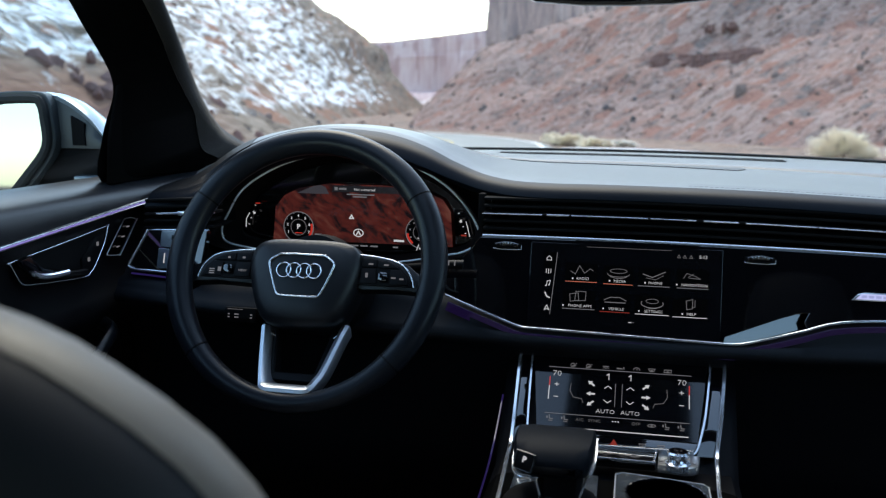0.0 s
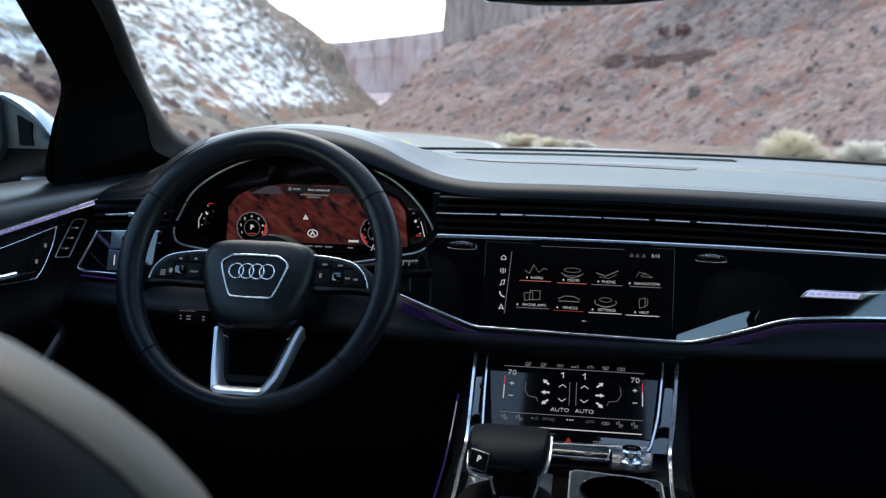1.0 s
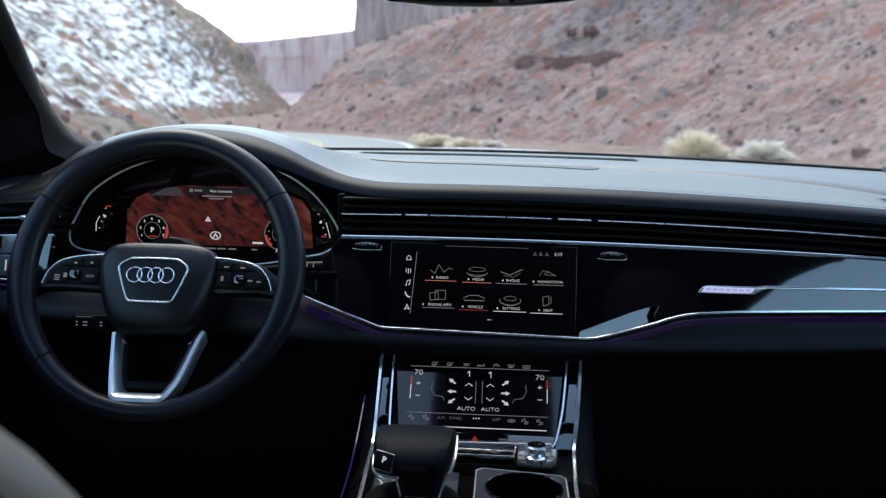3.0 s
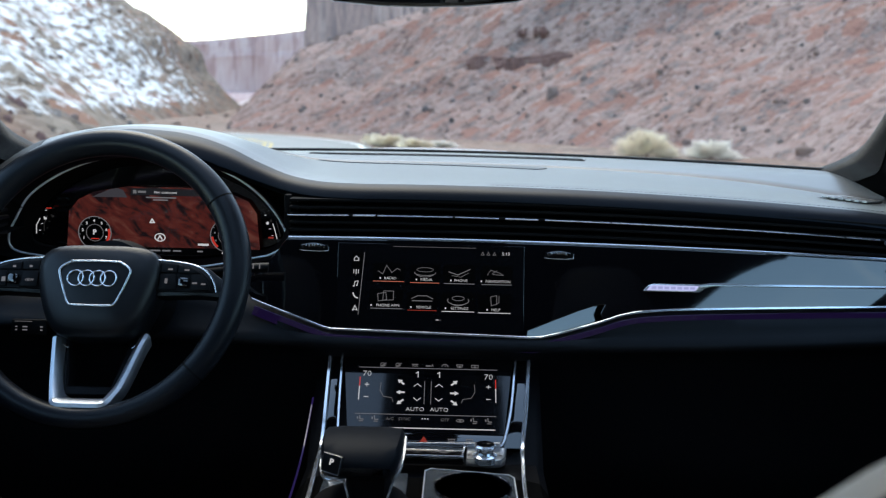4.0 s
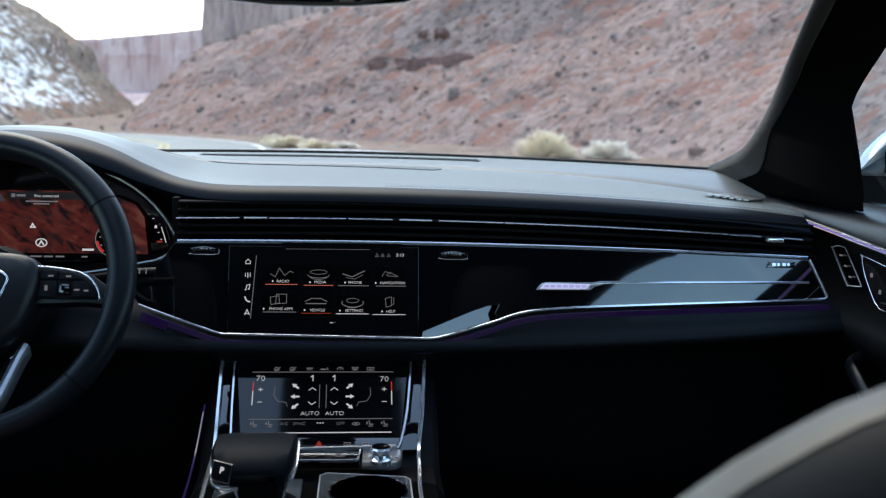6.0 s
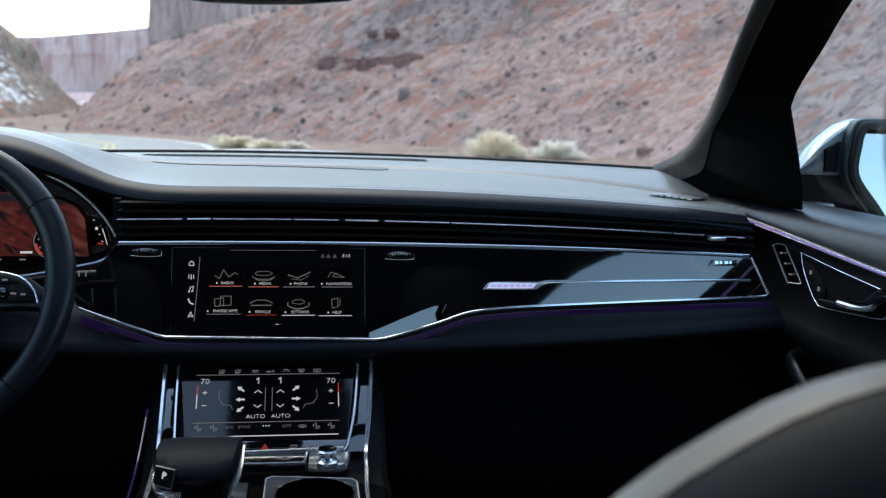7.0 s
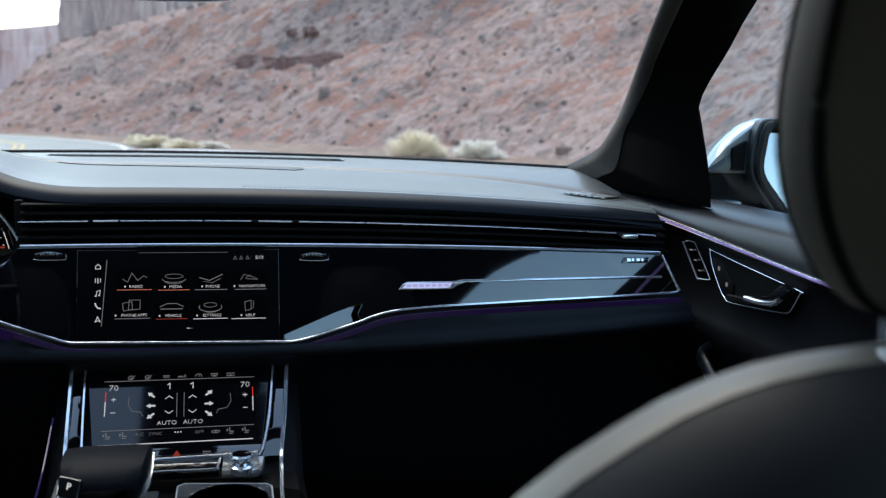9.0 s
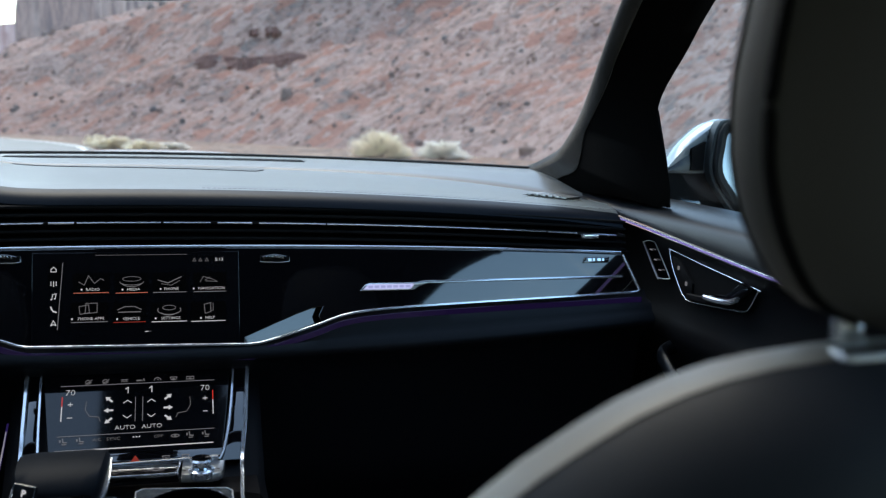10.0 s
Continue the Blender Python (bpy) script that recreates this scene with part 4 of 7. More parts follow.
part("park_outline", sweep([PB @ Vector((u, v, 0.0034)) for u, v in ((-0.0105, -0.0095), (0.0105, -0.0095), (0.0105, 0.0095), (-0.0105, 0.0095))], ring(0.0005, n=6), (0, -1, 0), True), GREYTRIM, gear, "thin outline of the park button")
part("neck", sweep([(-0.057, 1.0, 0.838), (-0.057, 0.995, 0.862), (-0.057, 1.003, 0.892)], bar(0.048, 0.044), (0, 1, 0), scale=[0.88, 0.96, 1.10]), PLASTIC, gear)
part("neck_plate", rbox((0.034, 0.005, 0.016), (-0.056, 0.972, 0.852), 0.002), DARKTRIM, gear, "grey neck plate")
for x0, x1 in ((-0.0845, -0.0775), (-0.0285, -0.0355)):
    part("neck_trim", sweep([(x0, 0.972, 0.886), (x1, 0.971, 0.862), (x1 - 0.001, 0.972, 0.844)], bar(0.0022, 0.0026)), CHROME, gear, "thin bright metal line down the neck")
part("boot", lathe([(0.055, 0.0), (0.050, 0.006), (0.030, 0.014)], Matrix.Translation((-0.066, 0.995, 0.843)), 24), DEEP, gear)


# ---- doors ----
def door(side):
    d = thing("door_1" if side < 0 else "door_2", (side * 0.78, 0.55, 0.45), "closed black leather-trimmed front door with violet light strip", "car door", "front doors", "structure")
    ys = [1.55, 1.47, 1.43, 1.39, 1.30, 1.20, 1.10, 0.99, 0.85, 0.70, 0.50, 0.20, -0.08]

    def led_z(y):
        return 1.119 - 0.062 * (1.39 - y) if y > 0.9 else 1.0886 - 0.01 * (0.9 - y)

    def inset(y):
        return 0.03 * max(0.0, (y - 1.38) / 0.09)
    rows = []
    for y in ys:
        z, i = led_z(y), inset(y)
        rows.append([(side * (px - i), y, pz) for px, pz in ((0.815, 1.145), (0.800, 1.1505), (0.776, 1.150), (0.752, 1.147), (0.732, max(1.139, z + 0.018)), (0.722, max(1.128, z + 0.010)), (0.7205, z + 0.004))])
    part("upper_trim", grid_mesh(rows), LEATHER, d, "padded black leather window ledge", sharp=60)
    part("light_strip", sweep([(side * (0.7195 - inset(y)), y, led_z(y)) for y in ys[3:]], bar(0.0030, 0.0018)), LED, d, "violet light strip")
    part("strip_trim", sweep([(side * (0.7190 - inset(y)), y, led_z(y) + 0.0022) for y in ys[3:]], bar(0.003, 0.0012)), CHROME, d, "thin chrome line over the light strip")
    rows = []
    for y in ys:
        z, i = led_z(y), inset(y)
        rows.append([(side * (px - i), y, pz) for px, pz in ((0.7205, z - 0.003), (0.728, z - 0.010), (0.738, z - 0.028), (0.741, 1.045), (0.741, 1.015), (0.736, 0.99), (0.728, 0.975), (0.735, 0.955), (0.755, 0.93), (0.765, 0.80), (0.765, 0.46))])
    part("door_panel", grid_mesh(rows), PLASTIC, d, "dark door panel", sharp=60)
    arm = [(y, z) for y, z in ((0.98, 0.955), (0.85, 0.965), (0.60, 0.965), (0.30, 0.960), (-0.05, 0.955))]
    part("armrest", sweep([(side * 0.71, y, z - 0.03) for y, z in arm], bar(0.09, 0.07, 0.5)), LEATHER, d, "padded armrest")
    part("pull_handle", sweep(smooth_path([(side * 0.745, 1.235, 0.950), (side * 0.718, 1.222, 0.942), (side * 0.712, 1.195, 0.930), (side * 0.714, 1.160, 0.908), (side * 0.730, 1.135, 0.890)], 5), ring(0.008, 0.011)), LEATHER, d, "grey pull handle")
    skin = rbox((0.02, 1.55, 0.68), (side * 0.83, 0.70, 0.77), 0.008)
    part("outer_skin", skin, PAINT, d, "pale silver outer skin")
    # handle niche: chrome outline, dark bowl, chrome lever
    nx = side * 0.7335
    loop = [(1.2470, 1.0874), (1.2357, 1.0642), (1.2100, 1.0365), (1.1980, 1.0290), (1.1802, 1.0255), (1.0700, 1.0362), (1.0480, 1.0400), (1.0400, 1.0450), (1.0270, 1.0640), (1.0240, 1.0695), (1.0270, 1.0718), (1.1500, 1.0808), (1.2400, 1.0885)]
    sm = smooth_path([(nx, y, z) for y, z in loop], 4, True)
    part("niche_outline", sweep(sm, ring(0.0011, n=10), (side, 0, 0), True), CHROME, d, "thin chrome outline of the handle niche")
    bm = bmesh.new()
    bm.faces.new([bm.verts.new((nx + side * 0.001, p.y, p.z)) for p in sm])
    part("niche", bm, DEEP, d)
    # a flat pull bar that widens into a plate at its hinge
    m = axes((nx - side * 0.011, 0, 0), (0, -side, 0), (0, 0, 1))
    lever = [(1.126, 1.0465), (1.0760, 1.0560), (1.0600, 1.0680), (1.0480, 1.0765), (1.0290, 1.0730), (1.0330, 1.0660), (1.0540, 1.0500), (1.0640, 1.0470), (1.1220, 1.0400)]
    part("latch_lever", slab([(-side * y, z) for y, z in lever][::-side], 0.008, m, 0.0018), GLOSS, d, "dark latch plate")
    part("latch_lever", sweep(smooth_path([(nx - side * 0.012, 1.126, 1.0430), (nx - side * 0.0125, 1.090, 1.0445), (nx - side * 0.0125, 1.064, 1.0485), (nx - side * 0.012, 1.050, 1.0545)], 4), bar(0.007, 0.006, 0.6), (side, 0, 0)), CHROME, d, "chrome door latch lever")
    part("latch_base", sweep([(nx - side * 0.004, 1.180, 1.0335), (nx - side * 0.004, 1.07, 1.0425)], bar(0.008, 0.008), (side, 0, 0)), PLASTIC, d)
    part("lock_panel", slab([(-side * y, z) for y, z in ((1.236, 1.080), (1.212, 1.078), (1.176, 1.0520), (1.176, 1.034), (1.198, 1.035), (1.226, 1.060))][::-side], 0.004, axes((nx - side * 0.002, 0, 0), (0, -side, 0), (0, 0, 1)), 0.001), PLASTIC, d, "dark lock button panel")
    for y, z in ((1.2144, 1.0675), (1.1910, 1.0490)):
        part("lock_symbol", rbox((0.0015, 0.0045, 0.0055), (nx - side * 0.0026, y, z), 0.0), DIM_UI, d)
    sw = smooth_path([(nx, y, z) for y, z in ((1.3300, 1.0880), (1.3150, 1.0925), (1.2980, 1.0930), (1.2900, 1.0895), (1.2460, 1.0510), (1.2450, 1.0465), (1.2500, 1.0450), (1.2750, 1.0420), (1.2830, 1.0440), (1.3280, 1.0850))], 4, True)
    part("switch_outline", sweep(sw, ring(0.0007, n=8), (side, 0, 0), True), SATIN, d, "thin outline of the seat memory switches")
    bm = bmesh.new()
    bm.faces.new([bm.verts.new((nx + side * 0.001, p.y, p.z)) for p in sw])
    part("switch_plate", bm, GLOSS, d)
    for k in range(3):
        y, z = 1.300 - 0.015 * k, 1.081 - 0.013 * k
        part("switch_mark", rbox((0.0015, 0.007, 0.0018), (nx - side * 0.002, y, z), 0.0), DIM_UI, d)
    # sail triangle by the mirror
    tri = [(1.318, 1.292), (1.308, 1.288), (1.279, 1.212), (1.272, 1.146),] if side < 0 else [(1.345, 1.292), (1.333, 1.288), (1.297, 1.212), (1.278, 1.146)]
    tri += [ (1.470, 1.146), (1.450, 1.20), (1.38, 1.285)]
    bm = bmesh.new()
    f = bm.faces.new([bm.verts.new((side * 0.742, y, z)) for y, z in tri])
    got = bmesh.ops.extrude_face_region(bm, geom=[f])
    bmesh.ops.translate(bm, verts=[v for v in got["geom"] if isinstance(v, bmesh.types.BMVert)], vec=(side * 0.006, 0, 0))
    bmesh.ops.bevel(bm, geom=bm.edges, offset=0.0015, segments=2, profile=0.5, affect="EDGES")
    part("mirror_sail", bm, FLATBLACK, d, "black plastic mirror triangle")
    rows = [[(side * (0.83 - 0.155 * t), y0 + (y1 - y0) * t, 1.13 + 0.47 * t) for t in span(0, 1, 6)] for y0, y1 in ((1.64, 1.12), (0.6, 0.5), (-0.10, -0.16))]
    w = part("window", grid_mesh(rows), SIDEGLASS, d, "clear side window glass")
    w.visible_shadow = False


for side in (-1, 1):
    door(side)


# ---- outside mirrors ----
def side_mirror(side, dx, tilt):
    d = thing("side_mirror", (side * (0.95 + dx), 1.42, 1.12), "pale silver outside mirror with black base", "side mirror", "outside mirrors")
    Y = 1.42
    g = 0.018 if side > 0 else 0.0
    tops = curve_of([0.812, 0.84, 0.87, 0.90 - 0.4 * g, 0.95 - g, 1.00 - g, 1.06 - g, 1.10 - g], [1.198, 1.236, 1.260, 1.2745, 1.2775, 1.272, 1.250, 1.20])
    # the grey face reaches higher on the left, for the cap's shade there
    lows = curve_of([0.812, 0.84, 0.87, 0.90, 0.92], [1.194, 1.212, 1.232, 1.256, 1.266] if side > 0 else [1.194, 1.224, 1.248, 1.264, 1.270])
    xs = [a - (g if a > 0.93 else 0) for a in (0.812, 0.825, 0.84, 0.855, 0.87, 0.885, 0.90, 0.93, 0.97, 1.02, 1.06, 1.085, 1.10)]
    rows, face = [], []
    for x in xs:
        zt, zb = tops(x), min(lows(x), tops(x) - 0.004)
        dp = 0.05 + 0.10 * min(1, (x - 0.812) / 0.1)
        X = side * (x + dx)
        rows.append([(X, Y - 0.004, zb), (X, Y - 0.006, (zt * 2 + zb) / 3), (X, Y, zt - 0.003), (X, Y + 0.012, zt), (X, Y + dp * 0.5, zt - 0.012), (X, Y + dp, (zt + 1.19) / 2), (X, Y + dp * 0.8, 1.195), (X, Y + 0.02, 1.195)])
        face.append([(X, Y - 0.005, zb), (X, Y - 0.010, (zb + 1.188) / 2), (X, Y - 0.008, 1.188), (X, Y + 0.03, 1.188), (X, Y + 0.03, zb)])
    part("cap", grid_mesh(rows, True, True), CAP_SHADED, d, "silver mirror cap, its paint darkened for shade", sharp=50)
    part("back_face", grid_mesh(face, True, True), HOUSING, d, "dark grey back of the mirror", sharp=50)
    rows = []
    for x, zb in ((0.79, 1.125), (0.83, 1.110), (0.88, 1.108), (0.94, 1.092), (1.0, 1.085), (1.08, 1.12)):
        X = side * (x + dx)
        rows.append([(X, Y - 0.004, zb), (X, Y - 0.008, 1.15), (X, Y - 0.004, 1.187), (X, Y + 0.10, 1.187), (X, Y + 0.11, 1.15), (X, Y + 0.06, zb)])
    part("base", grid_mesh(rows, True, True), DEEP, d, "black mirror base", sharp=50)
    part("foot", rbox((0.05, 0.05, 0.012), (side * (0.835 + dx), Y - 0.01, 1.140), 0.004), GREYTRIM, d)
    rimz = [(0.9085, 1.190), (0.9095, 1.235), (0.9145, 1.258), (0.930, 1.2665), (1.00, 1.262), (1.06, 1.242), (1.085, 1.20), (1.08, 1.13), (1.02, 1.092), (0.985, 1.102), (0.94, 1.148)]
    lp = smooth_path([(side * (x + dx), Y - 0.026, z) for x, z in [(a - g, b) for a, b in rimz]], 4, True)
    part("glass_rim", sweep(lp, bar(0.014, 0.020, 0.5), (0, 1, 0), True), RUBBER, d, "black mirror rim")
    part("outer_rim", sweep([p + (p - Vector((side * (0.99 + dx), p.y, 1.18))).normalized() * 0.009 + Vector((0, 0.012, 0)) for p in lp], bar(0.007, 0.022, 0.5), (0, 1, 0), True), HOUSING, d, "grey mirror surround")
    bm = bmesh.new()
    c = Vector((side * (0.99 + dx), Y - 0.028, 1.18))
    bm.faces.new([bm.verts.new(p) for p in lp])
    # the glass is turned in towards the driver
    turn = Matrix.Translation(c + Vector((0, -0.005, 0))) @ Matrix.Rotation(radians(-side * 5), 4, "Z") @ Matrix.Rotation(radians(tilt), 4, "X") @ Matrix.Translation(-c)
    bmesh.ops.transform(bm, matrix=turn, verts=bm.verts)
    part("mirror_glass", bm, MIRROR, d, "mirror glass", smooth=False)
    lens = [(0.850, 1.193), (0.872, 1.193), (0.874, 1.240), (0.851, 1.228)]
    bm = bmesh.new()
    f = bm.faces.new([bm.verts.new((side * (x + dx), Y - 0.0125, z)) for x, z in lens])
    got = bmesh.ops.extrude_face_region(bm, geom=[f])
    bmesh.ops.translate(bm, verts=[v for v in got["geom"] if isinstance(v, bmesh.types.BMVert)], vec=(0, 0.01, 0))
    part("side_lens", bm, DEEP, d, "small dark assist light")


for side, dx, tilt in ((-1, 0.012, -3.0), (1, 0.0, -9.0)):
    side_mirror(side, dx, tilt)

# ---- rear-view mirror ----
rvm = thing("rear_view_mirror", (-0.012, 1.08, 1.42), "black rear-view mirror hanging under the roof", "rear-view mirror")
out = [(q * 1.20, r - 0.0008) for q, r in ((-0.115, 0.030), (-0.118, 0.005), (-0.108, -0.016), (-0.085, -0.026), (-0.04, -0.031), (0.0, -0.032), (0.04, -0.031), (0.085, -0.026), (0.108, -0.016), (0.118, 0.005), (0.115, 0.030), (0.10, 0.038), (-0.10, 0.038))]
RM = axes((-0.012, 1.08, 1.4135), (1, -0.18, 0.0), (0, -0.10, 1))
part("shell", slab(out[::-1], 0.030, RM, 0.005, 0.0), GLOSS, rvm, "gloss black shell")
part("reflector", slab([(x * 0.94, y * 0.88 + 0.001) for x, y in out[::-1]], 0.001, RM, 0, 0.0012), MIRROR, rvm, "mirror glass")
part("arm", tube([(-0.012, 1.10, 1.43), (-0.012, 1.14, 1.47), (-0.012, 1.16, 1.482)], 0.012), PLASTIC, rvm)


# ---- seats ----
def seat(x, y, z, label, k, rim):
    # k: rows in the pale lit tone; rim: where the dark shade tone starts
    d = thing("bucket_seat", (x, y + 0.25, z + 0.45), label, "car seat", "front seats")
    prof = [(1.1935, 0.030, 0.008), (1.1930, 0.060, 0.012), (1.1920, 0.085, 0.016), (1.189, 0.112, 0.020), (1.1855, 0.131, 0.023), (1.180, 0.149, 0.026), (1.172, 0.167, 0.030), (1.162, 0.183, 0.033), (1.148, 0.203, 0.037), (1.132, 0.221, 0.041),
            (1.113, 0.236, 0.046), (1.092, 0.247, 0.050), (1.04, 0.262, 0.060), (0.95, 0.270, 0.070), (0.80, 0.268, 0.08), (0.66, 0.262, 0.08), (0.56, 0.245, 0.075)]
    ring_r = [(0.0, 1.1936)] + [(hw, pz) for pz, hw, hd in prof]
    loop = ring_r + [(-a, b) for a, b in ring_r[:0:-1]]

    def skin(dy, inset):
        # the outline drawn in by inset, dy behind or before the ridge
        out = []
        for a, b in loop:
            q = 0.87 + (b - 0.87) * (1 - inset / 0.33)
            out.append((x + a * (1 - inset / 0.27), y + 0.335 + (1.19 - b) * 0.24 + dy, z + q))
        return out
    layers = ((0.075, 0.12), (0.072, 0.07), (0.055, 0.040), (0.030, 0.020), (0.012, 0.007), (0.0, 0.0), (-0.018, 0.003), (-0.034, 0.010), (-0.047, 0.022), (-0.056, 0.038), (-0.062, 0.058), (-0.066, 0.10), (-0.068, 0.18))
    part("backrest", grid_mesh([skin(a, b) for a, b in layers[:k]] + [skin(-rim[0], rim[1]), skin(0.004 - rim[0], 0.0165 + rim[1])], True, True), SEAT, d, "leather backrest, rounded shoulders coloured paler for light", sharp=70)
    part("shaded_back", grid_mesh([skin(0.014 - rim[0], 0.0115 + rim[1]), skin(0.0008 - rim[0], 0.0001 + rim[1]), skin(-0.0025 - rim[0], 0.002 + rim[1])] + [skin(a, b) for a, b in layers[k:]], True, True), SEAT_SHADED, d, "leather back, darker tone put in for shade", sharp=70)
    # seams over the shoulders: two lines of piping
    n = len(ring_r)
    for dy, inset in ((-0.0625, 0.062),):
        pts = skin(dy, inset)
        part("piping", tube(smooth_path(pts[n + 3:] + pts[:n - 3], 3), 0.0012, 6), LEATHER, d, "dark seam piping")
    rows = []
    pad = ((1.1800, 0.020, 0.010), (1.1837, 0.0427, 0.016), (1.1894, 0.0703, 0.022), (1.1958, 0.0869, 0.027), (1.2042, 0.0981, 0.031), (1.2158, 0.1068, 0.034), (1.2293, 0.1143, 0.036), (1.2426, 0.1191, 0.037),
           (1.2557, 0.1221, 0.038), (1.273, 0.1233, 0.038), (1.288, 0.1228, 0.038), (1.315, 0.119, 0.037), (1.35, 0.112, 0.034), (1.385, 0.100, 0.028), (1.405, 0.080, 0.020), (1.412, 0.05, 0.010))
    for pz, hw, hd in pad:
        row = []
        for k in range(40):
            a = 2 * math.pi * k / 40
            ca, sa = math.cos(a), math.sin(a)
            row.append((x + (hw - 0.008) * math.copysign(abs(ca) ** 0.85, ca), y + 0.350 + hd * math.copysign(abs(sa) ** 0.85, sa), z + pz + 0.008))
        rows.append(row)
    h = part("headrest", grid_mesh(rows, True, True), HEADREST, d, "padded dark leather headrest", sharp=70)
    # unseen front put in black, so that the gloss panel mirrors no headrest
    rows = []
    for pz, hw, hd in pad[1:]:
        row = []
        for j in range(19):
            a = math.pi * (0.06 + 0.88 * j / 18)
            ca, sa = math.cos(a), math.sin(a)
            row.append((x + (hw - 0.007) * math.copysign(abs(ca) ** 0.85, ca), y + 0.352 + hd * abs(sa) ** 0.85, z + pz + 0.0085))
        rows.append(row)
    part("dark_front", grid_mesh(rows), GRIP, h, "unseen headrest front, coloured black to clear its reflection", sharp=70)
    loop = []
    for s in (-1, 1):
        seq = [(x + s * (hw - 0.008) * 0.970, y + 0.350 - 0.32 * hd - 0.0012, z + pz + 0.009) for pz, hw, hd in pad[2:14]]
        loop += seq if s < 0 else seq[::-1]
    part("headrest_piping", tube(smooth_path(loop, 3), 0.0026, 6), DEEP, h, "dark seam round the headrest")
    for s in (-1, 1):
        part("post", tube([(x + s * 0.06, y + 0.345, z + 1.15), (x + s * 0.06, y + 0.348, z + 1.215)], 0.007), CHROME, d, "chrome headrest post")
    part("guide_sleeve", rbox((0.170, 0.014, 0.008), (x, y + 0.322, z + 1.1885), 0.003), BRUSHED, d, "pale headrest guide")
    part("cushion", rbox((0.50, 0.50, 0.16), (x, y + 0.72, z + 0.58), 0.05, seg=4), SEAT, d, "leather seat cushion")
    part("base", rbox((0.42, 0.46, 0.10), (x, y + 0.70, z + 0.475), 0.02), PLASTIC, d)


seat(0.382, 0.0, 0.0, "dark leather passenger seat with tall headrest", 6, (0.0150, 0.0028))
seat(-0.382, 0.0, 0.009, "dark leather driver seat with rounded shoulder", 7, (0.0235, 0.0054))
bench = thing("rear_bench", (0, -0.75, 0.45), "dark leather rear bench", "rear seat")
part("bench_cushion", rbox((1.36, 0.52, 0.18), (0, -0.62, 0.60), 0.05, seg=3), SEAT, bench)
part("bench_back", rbox((1.36, 0.16, 0.62), (0, -0.95, 0.93), 0.05, seg=3), SEAT, bench)
# ---- bonnet of the car, seen over the dashboard ----
bonnet = thing("car_hood", (0, 2.5, 0.9), "pale silver car hood beyond the windshield", "car hood")
rows = []
for y, z in ((1.98, 1.13), (2.04, 1.170), (2.15, 1.182), (2.35, 1.176), (2.6, 1.150), (2.85, 1.10), (2.98, 1.02), (3.02, 0.90)):
    rows.append([(x, y - 0.30 * x * x, z - 0.0075 - 0.09 * x * x - 0.007 * math.exp(-((abs(x) - 0.22) / 0.05) ** 2)) for x in span(-0.78, 0.78, 40)])
part("panel", grid_mesh(rows), PAINT, bonnet)

# ---- outer body and wheels, closing the car below its windows ----
body = thing("car_exterior", (0, 0.6, 0.3), "pale silver lower body of the parked car", "car exterior", "", "structure")
for k in (-1, 1):
    part("rear_quarter", rbox((0.03, 1.66, 0.66), (k * 0.822, -0.94, 0.76), 0.015), PAINT, body)
    part("front_fender", rbox((0.05, 1.36, 0.60), (k * 0.80, 2.18, 0.73), 0.02), PAINT, body)
    part("sill", rbox((0.05, 1.62, 0.12), (k * 0.815, 0.68, 0.385), 0.02), PLASTIC, body)
    part("inner_arch", rbox((0.08, 1.30, 0.50), (k * 0.715, 2.17, 0.70), 0.02), CARPET, body)
part("front_bumper", rbox((1.58, 0.14, 0.52), (0, 2.86, 0.62), 0.05, seg=3), PAINT, body)
part("tailgate", rbox((1.66, 0.05, 0.66), (0, -1.845, 0.76), 0.02), PAINT, body)
part("underbody", rbox((1.50, 4.30, 0.06), (0, 0.55, 0.34), 0.01), RUBBER, body)
for k in (-1, 1):
    for yw in (2.30, -0.98):
        spin = Matrix.Translation((k * 0.742, yw, 0.362)) @ Matrix.Rotation(radians(90 * k), 4, "Y")
        wheel_part = part("wheel", lathe([(0.20, -0.11), (0.245, -0.10), (0.25, 0.09), (0.20, 0.10), (0.06, 0.075), (0.03, 0.085), (0.004, 0.085)], spin, 32), BRUSHED, body, "bright alloy wheel")
        part("tyre", lathe([(0.245, -0.12), (0.33, -0.125), (0.358, -0.10), (0.362, 0.0), (0.358, 0.10), (0.33, 0.125), (0.248, 0.115)], spin, 40), RUBBER, wheel_part, "black rubber tyre")

